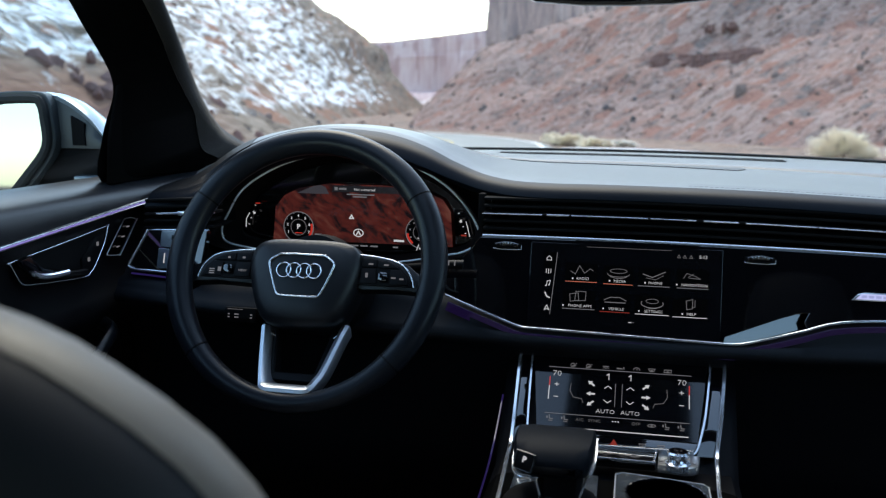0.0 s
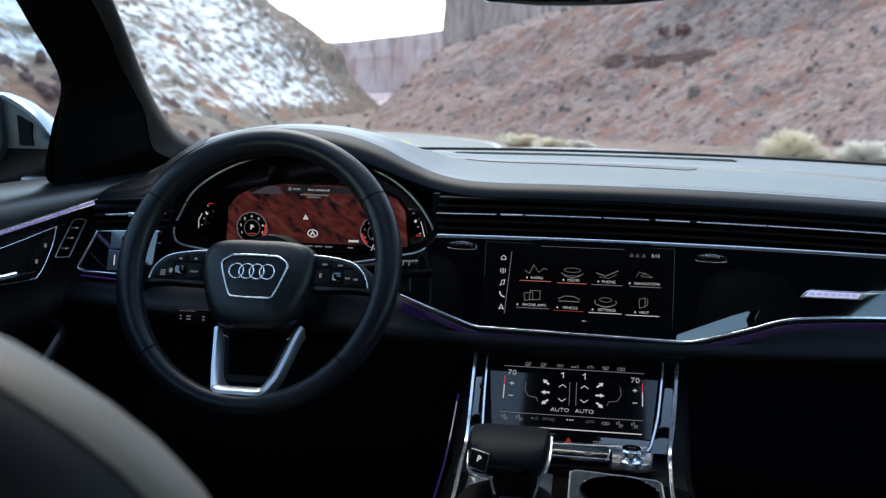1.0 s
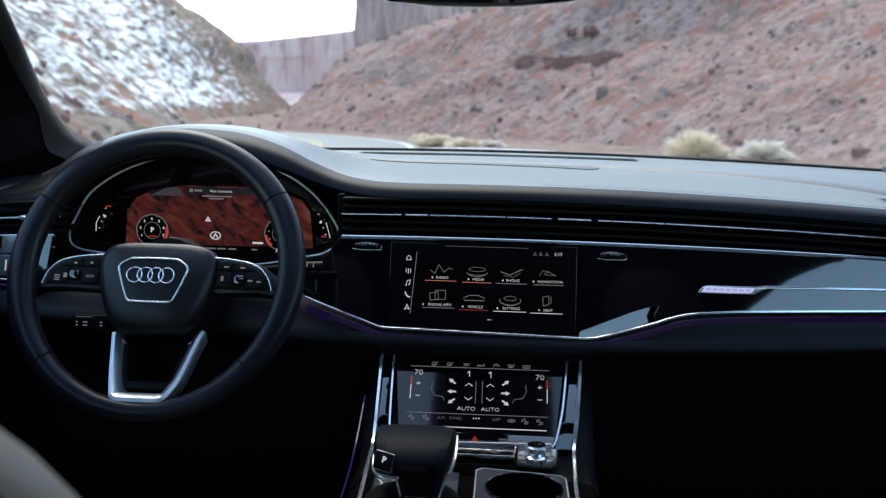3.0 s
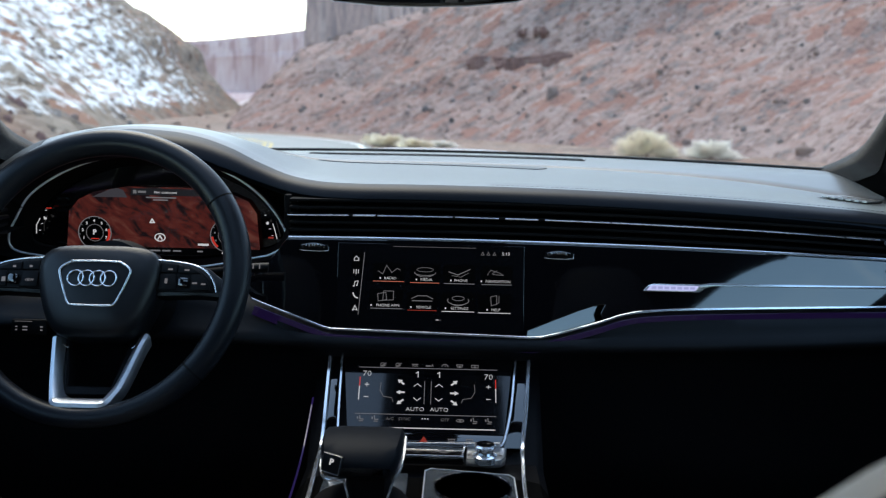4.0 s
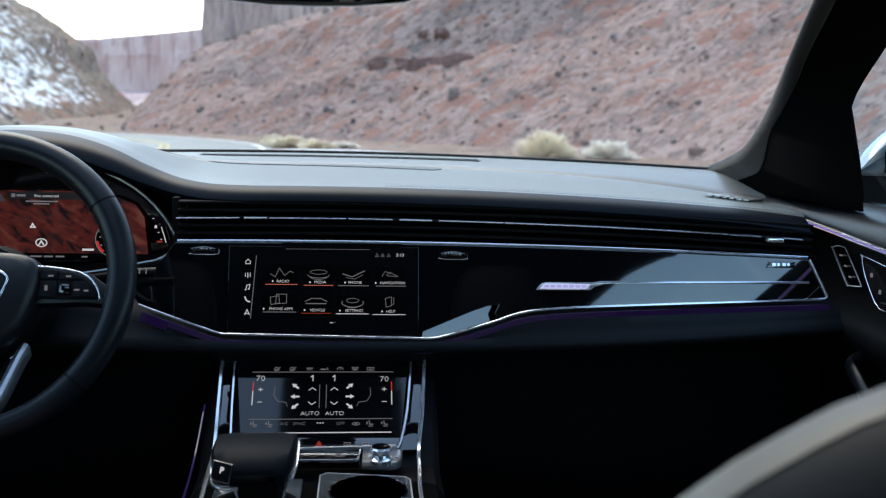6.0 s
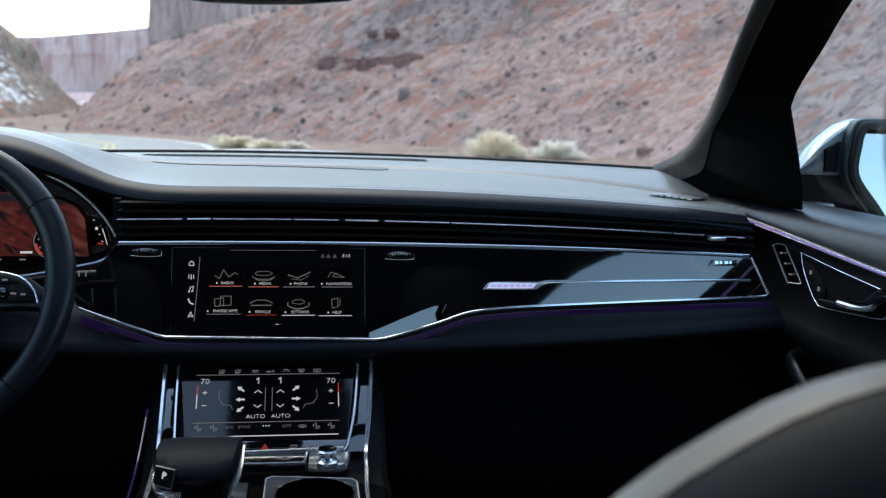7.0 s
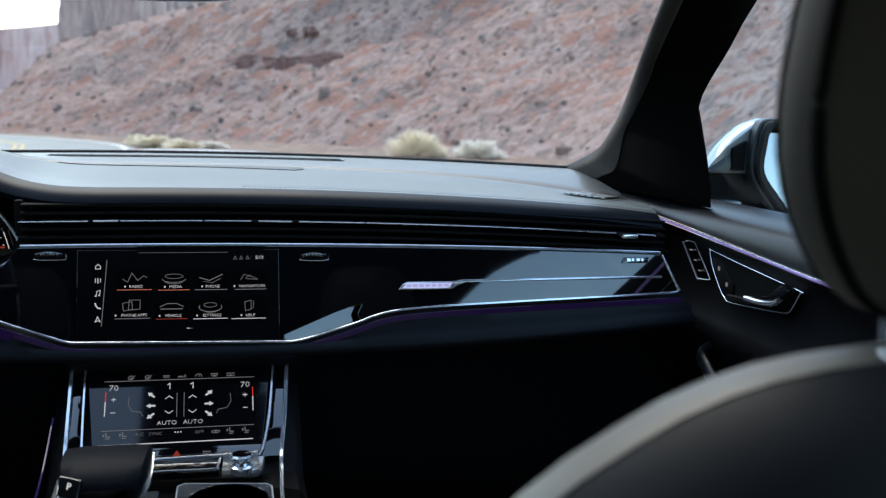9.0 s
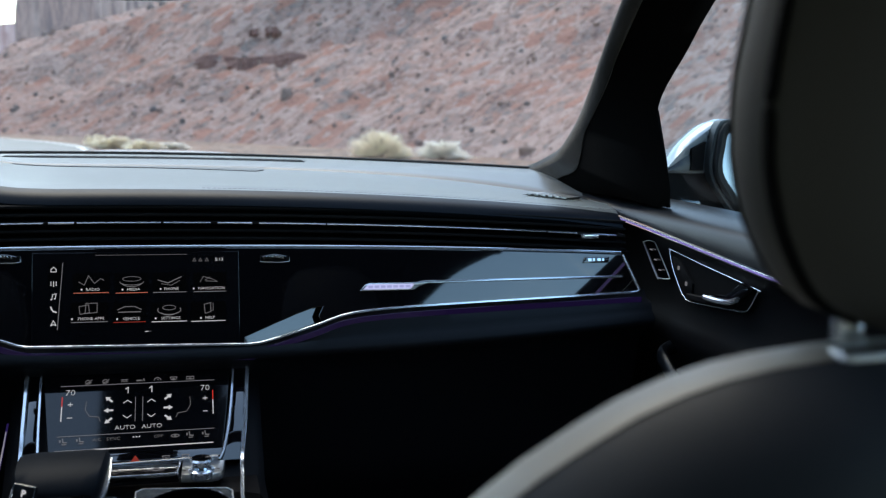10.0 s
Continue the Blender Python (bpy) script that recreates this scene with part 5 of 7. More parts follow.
# ---- ground, road and canyon ----
def rock_mat(name, c1, c2, c3, scale, snow=0.0, streak=False, stretch=None, fall=(-31, 12), grey=(0.135, 0.122, 0.120), relief=0.35):
    """Broken rock: cells of stone in three colours at two sizes, dirt between, snow patches where asked."""
    mt = bpy.data.materials.new(name)
    mt.use_nodes = True
    nd, ln = mt.node_tree.nodes, mt.node_tree.links
    b = nd["Principled BSDF"]
    b.inputs["Roughness"].default_value = 0.95
    b.inputs["Specular IOR Level"].default_value = 0.15
    tc, mp = nd.new("ShaderNodeTexCoord"), nd.new("ShaderNodeMapping")
    ln.new(tc.outputs["Object"], mp.inputs["Vector"])
    if streak is True:
        mp.inputs["Scale"].default_value = (1, 1, 0.12)
    elif stretch:
        # debris drawn out; for the red talus, down the fall of the slope
        mp.vector_type = "TEXTURE"
        mp.inputs["Rotation"].default_value = (0, radians(fall[0]), radians(fall[1]))
        mp.inputs["Scale"].default_value = stretch

    def noise_node(sc, det, rough=0.6):
        n = nd.new("ShaderNodeTexNoise")
        n.inputs["Scale"].default_value, n.inputs["Detail"].default_value, n.inputs["Roughness"].default_value = sc, det, rough
        ln.new(mp.outputs[0], n.inputs["Vector"])
        return n
    big, mid, fine = noise_node(scale * 0.10, 4), noise_node(scale, 6, 0.7), noise_node(scale * 7, 4, 0.7)
    warp = nd.new("ShaderNodeVectorMath")
    warp.operation = "MULTIPLY_ADD"
    warp.inputs[1].default_value = (0.22 / scale,) * 3
    ln.new(mid.outputs["Color"], warp.inputs[0])
    ln.new(mp.outputs[0], warp.inputs[2])

    def cells(sc):
        n = nd.new("ShaderNodeTexVoronoi")
        n.inputs["Scale"].default_value = sc
        ln.new(warp.outputs[0], n.inputs["Vector"])
        s = nd.new("ShaderNodeSeparateColor")
        ln.new(n.outputs["Color"], s.inputs[0])
        return n, s.outputs[0]

    def ramp(src, p0, p1):
        r = nd.new("ShaderNodeMapRange")
        r.inputs["From Min"].default_value, r.inputs["From Max"].default_value = p0, p1
        ln.new(src, r.inputs["Value"])
        return r.outputs[0]

    def mix(f, a, bb):
        m = nd.new("ShaderNodeMix")
        m.data_type = "RGBA"
        ln.new(f, m.inputs["Factor"])
        for k, v in (("A", a), ("B", bb)):
            if isinstance(v, tuple):
                m.inputs[k].default_value = (*v, 1)
            else:
                ln.new(v, m.inputs[k])
        return m.outputs["Result"]
    v1, r1 = cells(scale * 1.1)
    v2, r2 = cells(scale * 3.4)
    col = mix(ramp(mid.outputs[0], 0.40, 0.60), c1, c2)
    col = mix(ramp(big.outputs[0], 0.45, 0.60), col, mix(ramp(fine.outputs[0], 0.4, 0.6), c3, c1))
    if streak is not True:
        col = mix(ramp(r2, 0.62, 0.90), col, c2)
        col = mix(ramp(r1, 0.72, 0.80), col, mix(ramp(r2, 0.3, 0.7), grey, c1))
        col = mix(ramp(r2, 0.22, 0.10), col, tuple(c * 0.60 for c in c1))
        col = mix(ramp(r1, 0.14, 0.08), col, c3)
    if streak is True:
        # dark water streaks down the rock face
        col = mix(ramp(noise_node(scale * 1.7, 3, 0.5).outputs[0], 0.53, 0.60), col, c3)
    col = mix(ramp(fine.outputs[0], 0.62, 0.74), col, tuple(c * 0.72 for c in c1))
    if snow:
        # the snow thins out up the canyon, where the slope lies bare
        sn = noise_node(1.7, 4, 0.6)
        sep = nd.new("ShaderNodeSeparateXYZ")
        ln.new(tc.outputs["Object"], sep.inputs[0])
        thin = nd.new("ShaderNodeMath")
        thin.operation = "MULTIPLY_ADD"
        thin.inputs[1].default_value = -0.30
        ln.new(ramp(sep.outputs[1], 62, 95), thin.inputs[0])
        patches = nd.new("ShaderNodeMath")
        patches.operation = "MULTIPLY_ADD"
        patches.inputs[1].default_value = 0.35
        ln.new(big.outputs[0], patches.inputs[0])
        ln.new(sn.outputs[0], patches.inputs[2])
        low = nd.new("ShaderNodeMath")
        low.operation = "MULTIPLY_ADD"
        low.inputs[1].default_value = -0.26
        ln.new(ramp(sep.outputs[2], 1.0, 0.1), low.inputs[0])
        ln.new(patches.outputs[0], low.inputs[2])
        # bare red rock along the nearest foot of the slope
        bare, foot = nd.new("ShaderNodeMath"), nd.new("ShaderNodeMath")
        bare.operation, foot.operation = "MULTIPLY", "MULTIPLY_ADD"
        ln.new(ramp(sep.outputs[2], 2.3, 1.3), bare.inputs[0])
        ln.new(ramp(sep.outputs[1], 27, 21), bare.inputs[1])
        foot.inputs[1].default_value = -0.28
        ln.new(bare.outputs[0], foot.inputs[0])
        ln.new(low.outputs[0], foot.inputs[2])
        col = mix(bare.outputs[0], col, mix(ramp(r1, 0.35, 0.65), c3, (0.16, 0.090, 0.075)))
        ln.new(foot.outputs[0], thin.inputs[2])
        col = mix(ramp(thin.outputs[0], snow - 0.05, snow + 0.12), col, (0.80, 0.83, 0.84))
    ln.new(col, b.inputs["Base Color"])
    hsum = nd.new("ShaderNodeMath")
    hsum.operation = "SUBTRACT"
    ln.new(mid.outputs[0], hsum.inputs[0])
    ln.new(v2.outputs["Distance"], hsum.inputs[1])
    bp = nd.new("ShaderNodeBump")
    bp.inputs["Strength"].default_value, bp.inputs["Distance"].default_value = relief, 0.25
    ln.new(hsum.outputs[0], bp.inputs["Height"])
    ln.new(bp.outputs[0], b.inputs["Normal"])
    return mt


TALUS = rock_mat("red_talus", (0.268, 0.184, 0.162), (0.330, 0.250, 0.226), (0.272, 0.148, 0.120), 2.3, relief=0.40, stretch=(1.7, 0.95, 0.95), grey=(0.172, 0.148, 0.143))
# snowy debris stretched along the canyon to offset the camera's foreshortening
SNOWY = rock_mat("snowy_talus", (0.185, 0.145, 0.115), (0.26, 0.215, 0.175), (0.25, 0.140, 0.100), 0.9, snow=0.645, stretch=(1.0, 2.0, 0.9), fall=(0, 0), relief=0.5)
CLIFF = rock_mat("streaked_cliff", (0.43, 0.31, 0.285), (0.60, 0.51, 0.49), (0.23, 0.185, 0.19), 0.42, streak=True)
FARCLIFF = rock_mat("far_canyon_wall", (0.50, 0.36, 0.35), (0.60, 0.49, 0.49), (0.42, 0.29, 0.285), 0.30, streak=True)
SOIL = rock_mat("red_soil", (0.25, 0.18, 0.145), (0.32, 0.25, 0.205), (0.24, 0.145, 0.11), 1.5)
ASPHALT = surface("asphalt", (0.19, 0.195, 0.185), 0.6, vary=0.2, big=0.6, fine=40, bump=0.0, spec=0.3)
YELLOW = surface("road_yellow", (0.50, 0.38, 0.16), 0.8, vary=0.2, big=3, fine=40, bump=0.1)
ROADWHITE = surface("road_white", (0.75, 0.75, 0.72), 0.8, vary=0.1, big=3, fine=40, bump=0.1)
STONE = surface("boulder_stone", (0.22, 0.16, 0.14), 0.95, vary=0.4, big=0.35, fine=6, bump=0.6, spec=0.15, col2=(0.13, 0.125, 0.13))
nd, ln = STONE.node_tree.nodes, STONE.node_tree.links
tone, one = nd.new("ShaderNodeValToRGB"), nd.new("ShaderNodeNewGeometry")
tone.color_ramp.elements[1].color = (0.270, 0.200, 0.175, 1)
for p, c in ((0.0, (0.105, 0.104, 0.112, 1)), (0.14, (0.150, 0.125, 0.118, 1)), (0.55, (0.195, 0.138, 0.120, 1))):
    k = tone.color_ramp.elements.new(p) if p > 0 else tone.color_ramp.elements[0]
    k.color = c
ln.new(one.outputs["Random Per Island"], tone.inputs[0])
ln.new(tone.outputs[0], nd["Principled BSDF"].inputs["Base Color"])
BOULDER = surface("grey_boulder_stone", (0.125, 0.120, 0.122), 0.95, vary=0.3, big=2.5, fine=25, bump=0.5, spec=0.12, col2=(0.19, 0.145, 0.128))
STRAW = surface("dry_grass", (0.97, 0.775, 0.63), 0.9, vary=0.25, big=3, fine=60, bump=0.0, spec=0.1)
LEDGEROCK = surface("ledge_rock", (0.215, 0.135, 0.120), 0.95, vary=0.3, big=2.5, fine=14, bump=0.6, spec=0.12, col2=(0.165, 0.102, 0.096))
SAGE = surface("pale_sage", (0.96, 0.82, 0.73), 0.9, vary=0.25, big=3, fine=60, bump=0.0, spec=0.1)

bm = bmesh.new()
bmesh.ops.create_grid(bm, x_segments=60, y_segments=60, size=1500)
bmesh.ops.translate(bm, verts=bm.verts, vec=(0, 0, -0.03))
solo("ground", bm, SOIL, "red sandy canyon floor", "ground", "structure", org=(0, 0, -0.02))

road_mid = smooth_path([(-2.2, -60, 0), (-2.2, -20, 0), (-2.4, 0, 0), (-3.4, 14, 0), (-4.7, 24.5, 0), (-5.6, 28.5, 0), (-8.0, 31.8, 0), (-13, 34.5, 0), (-22, 38, 0), (-34, 44, 0), (-60, 60, 0)], 10)


def ribbon(off, w, z):
    rows = []
    for i, p in enumerate(road_mid):
        a, b = road_mid[max(0, i - 1)], road_mid[min(len(road_mid) - 1, i + 1)]
        t = (b - a).normalized()
        s = Vector((t.y, -t.x, 0))
        rows.append([(*(p + s * (off - w / 2)).xy, z), (*(p + s * (off + w / 2)).xy, z)])
    return grid_mesh(rows)


solo("road", ribbon(0, 5.6, 0.0), ASPHALT, "grey asphalt road bending into the canyon", "road", "structure")
solo("road_marking", merge(ribbon(-0.09, 0.08, 0.006), ribbon(0.09, 0.08, 0.006)), YELLOW, "yellow centre lines on the asphalt road", "road marking", "structure")
solo("road_marking", ribbon(2.55, 0.12, 0.006), ROADWHITE, "white edge line on the asphalt road", "road marking", "structure")


def fbm(x, y, s, o=4):
    return noise.fractal((x / s, y / s, 3.1), 0.9, 2.1, o)


def heightfield(us, ws, height):
    """A skin over (along, across) pairs."""
    return grid_mesh([[height(u, w) for w in ws] for u in us])


# foot of the right slope: past the car, round behind the road's bend, then up the canyon
hill_foot = smooth_path([(12.5, -8, 0), (11.5, 6, 0), (10.4, 18, 0), (8.8, 25.5, 0), (4.5, 30.5, 0), (-1.0, 35.0, 0), (-7.5, 38.5, 0), (-13.5, 46, 0), (-17.5, 60, 0), (-20.5, 85, 0), (-24.0, 110, 0), (-28.0, 130, 0), (-30.5, 142, 0)], 10)
FOOT_N = len(hill_foot) - 1


def right_hill(u, w):
    # u counts along the foot, w climbs away from the road; gullies run down the slope
    i = min(int(u), FOOT_N - 1)
    p, t = hill_foot[i].lerp(hill_foot[i + 1], u - i), (hill_foot[i + 1] - hill_foot[i]).normalized()
    lean = 0.98 * t.y - 0.21 * t.x
    far = min(1.0, max(0.0, (p.y - 60) / 50))
    h = (0.62 - 0.16 * far) * w * lean * (1 - 0.0010 * w) + 4.4 * far * (1 - math.exp(-w / 3.0))
    h *= min(1, max(0, (136 - p.y) / 8)) * min(1.0, max(0.0, (p.y + 5) / 9))
    x, y = p.x + w * 0.98, p.y + w * 0.21
    gully = fbm(y + 0.1 * w, w * 0.22, 2.4, 4)
    bumpy = (0.9 - 0.4 * far) * fbm(x, y, 7.0, 5) * min(1, w / 4) + 0.15 * fbm(x, y, 1.0, 3) * min(1, w / 2) + 2.0 * (1 - far) * fbm(x, y, 38.0, 3) * min(1, w / 12) + 0.30 * gully * min(1, w / 5) * (1 - 0.4 * far)
    ledge_h = 0.9 * math.exp(-((h - 7.2 - 0.02 * y) / 0.7) ** 2) * max(0, fbm(x * 0.3, y, 12, 2) + 0.3)
    # talus is capped by two planes set to the skyline in the camera's view
    crest = min(1.268 + 0.334 * x + 0.1028 * y, 1.249 + 0.983 * x + 0.2036 * y) + 0.35 * fbm(x, y, 3.0, 3) - 0.25
    return (x, y, max(-0.3, min(h + bumpy + ledge_h - 0.1, crest)))


us = [FOOT_N * i / 420 for i in range(421)]
ws = [0.28 * i for i in range(80)] + [22.5 + 0.9 * i for i in range(60)]
solo("hillside", heightfield(us, ws, right_hill), TALUS, "steep red-brown talus slope of broken rock", "hillside", "structure", sharp=180)


def left_hill(u, w):
    tx = -8.5 - 0.172 * (u - 12) - 0.6 * math.sin(u / 7.0) + 0.03 * max(0.0, u - 50)
    end = min(1.0, max(0.0, (114 - u) / 4.0)) * min(1.0, max(0.0, (u + 2) / 8.0))
    far = min(1.0, max(0.0, (u - 55) / 30.0))
    # up the canyon a rock band stands over a steep foot
    step = 1 / (1 + math.exp(-(w - 4.6) / 0.12))
    nose = (0.98 * min(w, 4.5) + 2.0 * step + 0.62 * max(0.0, w - 4.7)) * far
    h = (0.82 * (1 - far) * w * (1 - 0.0016 * w) + nose) * end
    bumpy = 0.8 * fbm(tx - w, u, 5.0, 5) * min(1, w / 3) * (1 - 0.5 * far) + 0.25 * fbm(tx - w, u, 1.2, 3) * min(1, w / 2) + 2.2 * (1 - 0.6 * far) * fbm(tx - w, u, 30.0, 3) * min(1, w / 10)
    return (tx - w * 0.98, u + w * 0.10, max(-0.3, h + bumpy - 0.1))


us = [-4 + 0.7 * i for i in range(14)] + [6 + 0.6 * i for i in range(100)] + [66 + 0.9 * i for i in range(78)]
ws = [0.3 * i for i in range(80)] + [24 + 0.9 * i for i in range(50)]
solo("snowy_hillside", heightfield(us, ws, left_hill), SNOWY, "rocky hillside with melting snow patches", "hillside", "structure", sharp=180)


def wall_of(x0, y0, x1, y1, top, steps, depth, seed, foot=0.45):
    """A cliff: foot slope, then vertical bands with buttresses."""
    rows = []
    n = 140
    d = Vector((x1 - x0, y1 - y0, 0))
    back = Vector((d.y, -d.x, 0)).normalized()
    if back.y < 0:
        back = -back
    for i in range(n + 1):
        t = i / n
        p = Vector((x0, y0, 0)) + d * t
        hz = top(t) if callable(top) else top
        but = depth * (noise.noise((t * 9 + seed, seed, 0)) + 0.5 * noise.noise((t * 31 + seed, seed, 2)) + 0.25 * noise.noise((t * 80, seed, 5)))
        row = []
        for f, out in ((0, -1.6), (0.12, -1.2), (foot * 0.6, -0.6), (foot, -0.25), (foot + 0.02, 0), (0.62, 0.02), (0.70, 0.03), (0.72, 0.12), (0.86, 0.14), (0.93, 0.16), (0.96, 0.24), (1.0, 0.28), (1.0, 1.2)):
            k = 1.0 if f > foot else 0.4
            jit = 0.15 * depth * noise.noise((t * 60, f * 9, seed))
            row.append(p + back * (out * hz * (0.6 if f < foot else 0.6 * steps) + but * k + jit) + Vector((0, 0, f * hz * (1 + (0.03 * noise.noise((t * 22, seed, 7)) if f > 0.9 else 0)))))
        rows.append(row)
    return grid_mesh(rows)


# far canyon wall closing the valley, and the tall cliff over the right slope
solo("canyon_wall", wall_of(-260, 330, 120, 360, lambda t: 20.5 + 48 * max(0, t - 0.44), 0.3, 7.0, 2.0, 0.14), FARCLIFF, "distant banded red canyon wall", "cliff", "structure", sharp=30)
solo("cliff", wall_of(-35, 231, 160, 200, lambda t: 30 + 34 * min(1, t / 0.03) ** 0.7, 0.3, 5.0, 8.0, 0.06), CLIFF, "tall streaked red sandstone cliff", "cliff", "structure", sharp=30)


# ---- loose rock ----
def boulders(name, spots, material, label):
    """Many broken stones in one mesh."""
    base = []
    for k in range(6):
        b = bmesh.new()
        bmesh.ops.create_icosphere(b, subdivisions=1, radius=1)
        rnd = random.Random(k)
        for v in b.verts:
            v.co *= 0.7 + 0.5 * rnd.random()
        b.verts.index_update()
        base.append(([v.co.copy() for v in b.verts], [[v.index for v in f.verts] for f in b.faces]))
        b.free()
    verts, faces = [], []
    for (x, y, z), r in spots:
        vs, fs = base[random.randrange(6)]
        m = Matrix.Translation((x, y, z)) @ Euler([random.uniform(0, 6) for _ in range(3)]).to_matrix().to_4x4() @ Matrix.Diagonal((r * random.uniform(0.7, 1.4), r * random.uniform(0.7, 1.2), r * random.uniform(0.5, 0.9), 1))
        o = len(verts)
        verts += [m @ v for v in vs]
        faces += [[o + i for i in f] for f in fs]
    me = bpy.data.meshes.new(name)
    me.from_pydata([tuple(v) for v in verts], [], faces)
    me.materials.append(material)
    return tagged(new(name, me), label, "rocks", "", "stuff")


def boulder_mesh(r, seed):
    bm = bmesh.new()
    bmesh.ops.create_icosphere(bm, subdivisions=3, radius=1)
    rnd = random.Random(seed)
    sx, sy, sz, o = rnd.uniform(1.0, 1.5), rnd.uniform(0.8, 1.1), rnd.uniform(0.6, 0.85), rnd.uniform(0, 50)
    for v in bm.verts:
        k = 1 + 0.35 * noise.noise(v.co * 1.3 + Vector((o, 0, 0))) + 0.12 * noise.noise(v.co * 4 + Vector((o, 3, 0)))
        # flattened towards a few planes, as broken stone is
        q = max(abs(v.co.x * 0.8 + v.co.y * 0.5), abs(v.co.y * 0.8 - v.co.z * 0.5), abs(v.co.z * 0.9 + v.co.x * 0.3), 0.62)
        v.co = Vector((v.co.x * sx, v.co.y * sy, v.co.z * sz)) * (r * k * 0.8 / q)
    return bm


def rock_ledge(pts, h, seed, label):
    """A broken outcrop of level beds, cut off steeply in front."""
    path, rows = smooth_path(pts, 14), []
    for i, p in enumerate(path):
        s = i / (len(path) - 1)
        k = min(1.0, 5 * s + 0.1, 5 * (1 - s) + 0.1)
        crack = 0.10 * (math.floor(4 * noise.noise((s * 9, seed, 0.5))) + noise.noise((s * 30, seed, 1)))
        row = []
        for f, out in ((-0.6, 0.30), (-0.5, -0.10), (-0.05, -0.16), (0.0, -0.30), (0.30, -0.34), (0.34, -0.20), (0.62, -0.22), (0.66, -0.10), (1.0, -0.08), (1.03, 0.2), (0.9, 0.7)):
            jit = 0.07 * noise.noise((s * 22, f * 7, seed))
            row.append((p.x + jit, p.y + (out - crack) * k + jit, p.z + h * k * (f + 0.12 * noise.noise((s * 12, f * 3, seed + 4)))))
        rows.append(row)
    solo("rock_ledge", grid_mesh(rows), LEDGEROCK, label, "rock ledge", "", "ledges on the slope", pts[0], smooth=False)


rock_ledge([(-0.1, 38.95, 2.35), (1.26, 39.07, 2.60), (2.37, 38.67, 2.52), (3.69, 38.28, 2.68), (4.95, 37.80, 3.05)], 0.55, 2, "broken dark red rock ledge across the talus slope")
rock_ledge([(2.55, 39.95, 3.95), (3.2, 39.80, 4.02), (3.95, 39.62, 4.12)], 0.30, 6, "short dark red rock ledge on the talus slope")
random.seed(4)
spots = []
for _ in range(2600):
    u, w = random.uniform(10, FOOT_N - 12), random.uniform(0, 1) ** 1.3 * 60
    r = 0.05 + 0.11 * random.random() ** 3 + (0.30 * random.random() if random.random() < 0.02 else 0)
    p = right_hill(u, w)
    spots.append((p, r * (1 + max(0, p[1] - 20) / 80)))
boulders("loose_rocks", spots, STONE, "broken red and grey rocks scattered over the slope")
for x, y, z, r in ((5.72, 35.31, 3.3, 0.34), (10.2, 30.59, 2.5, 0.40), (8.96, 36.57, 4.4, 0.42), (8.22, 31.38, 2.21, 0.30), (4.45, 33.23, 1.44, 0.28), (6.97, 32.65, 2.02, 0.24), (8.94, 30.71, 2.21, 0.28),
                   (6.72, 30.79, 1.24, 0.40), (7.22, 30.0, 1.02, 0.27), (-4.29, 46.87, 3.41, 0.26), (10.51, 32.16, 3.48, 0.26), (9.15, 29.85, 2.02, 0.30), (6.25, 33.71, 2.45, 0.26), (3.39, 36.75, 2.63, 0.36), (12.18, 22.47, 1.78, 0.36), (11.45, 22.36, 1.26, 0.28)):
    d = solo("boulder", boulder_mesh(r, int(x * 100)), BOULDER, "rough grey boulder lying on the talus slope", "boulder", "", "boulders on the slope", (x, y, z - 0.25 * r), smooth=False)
spots = []
for _ in range(260):
    u, w = random.uniform(8, 110), random.uniform(0, 1) ** 1.3 * 40
    spots.append((left_hill(u, w), (0.05 + 0.12 * random.random() ** 2) * (1 + u / 120)))
foot_rocks = []
for _ in range(110):
    u, w = random.uniform(11, 27), random.uniform(0.0, 3.2)
    foot_rocks.append((left_hill(u, w), 0.08 + 0.20 * random.random() ** 2))
for _ in range(40):
    y = random.uniform(16, 120)
    x = random.uniform(-9.5 - 0.172 * (y - 12), 6.5 - 0.36 * (y - 20)) if y < 90 else random.uniform(-28, -24)
    if min((Vector((x, y, 0)) - p).length for p in road_mid) > 4.2:
        spots.append(((x, y, 0.0), (0.03 + 0.12 * random.random() ** 3) * (1 + y / 60)))
boulders("loose_rocks", spots, STONE, "dark rocks between snow patches on the hillside")
boulders("loose_rocks", foot_rocks, LEDGEROCK, "broken red rocks along the foot of the hillside")


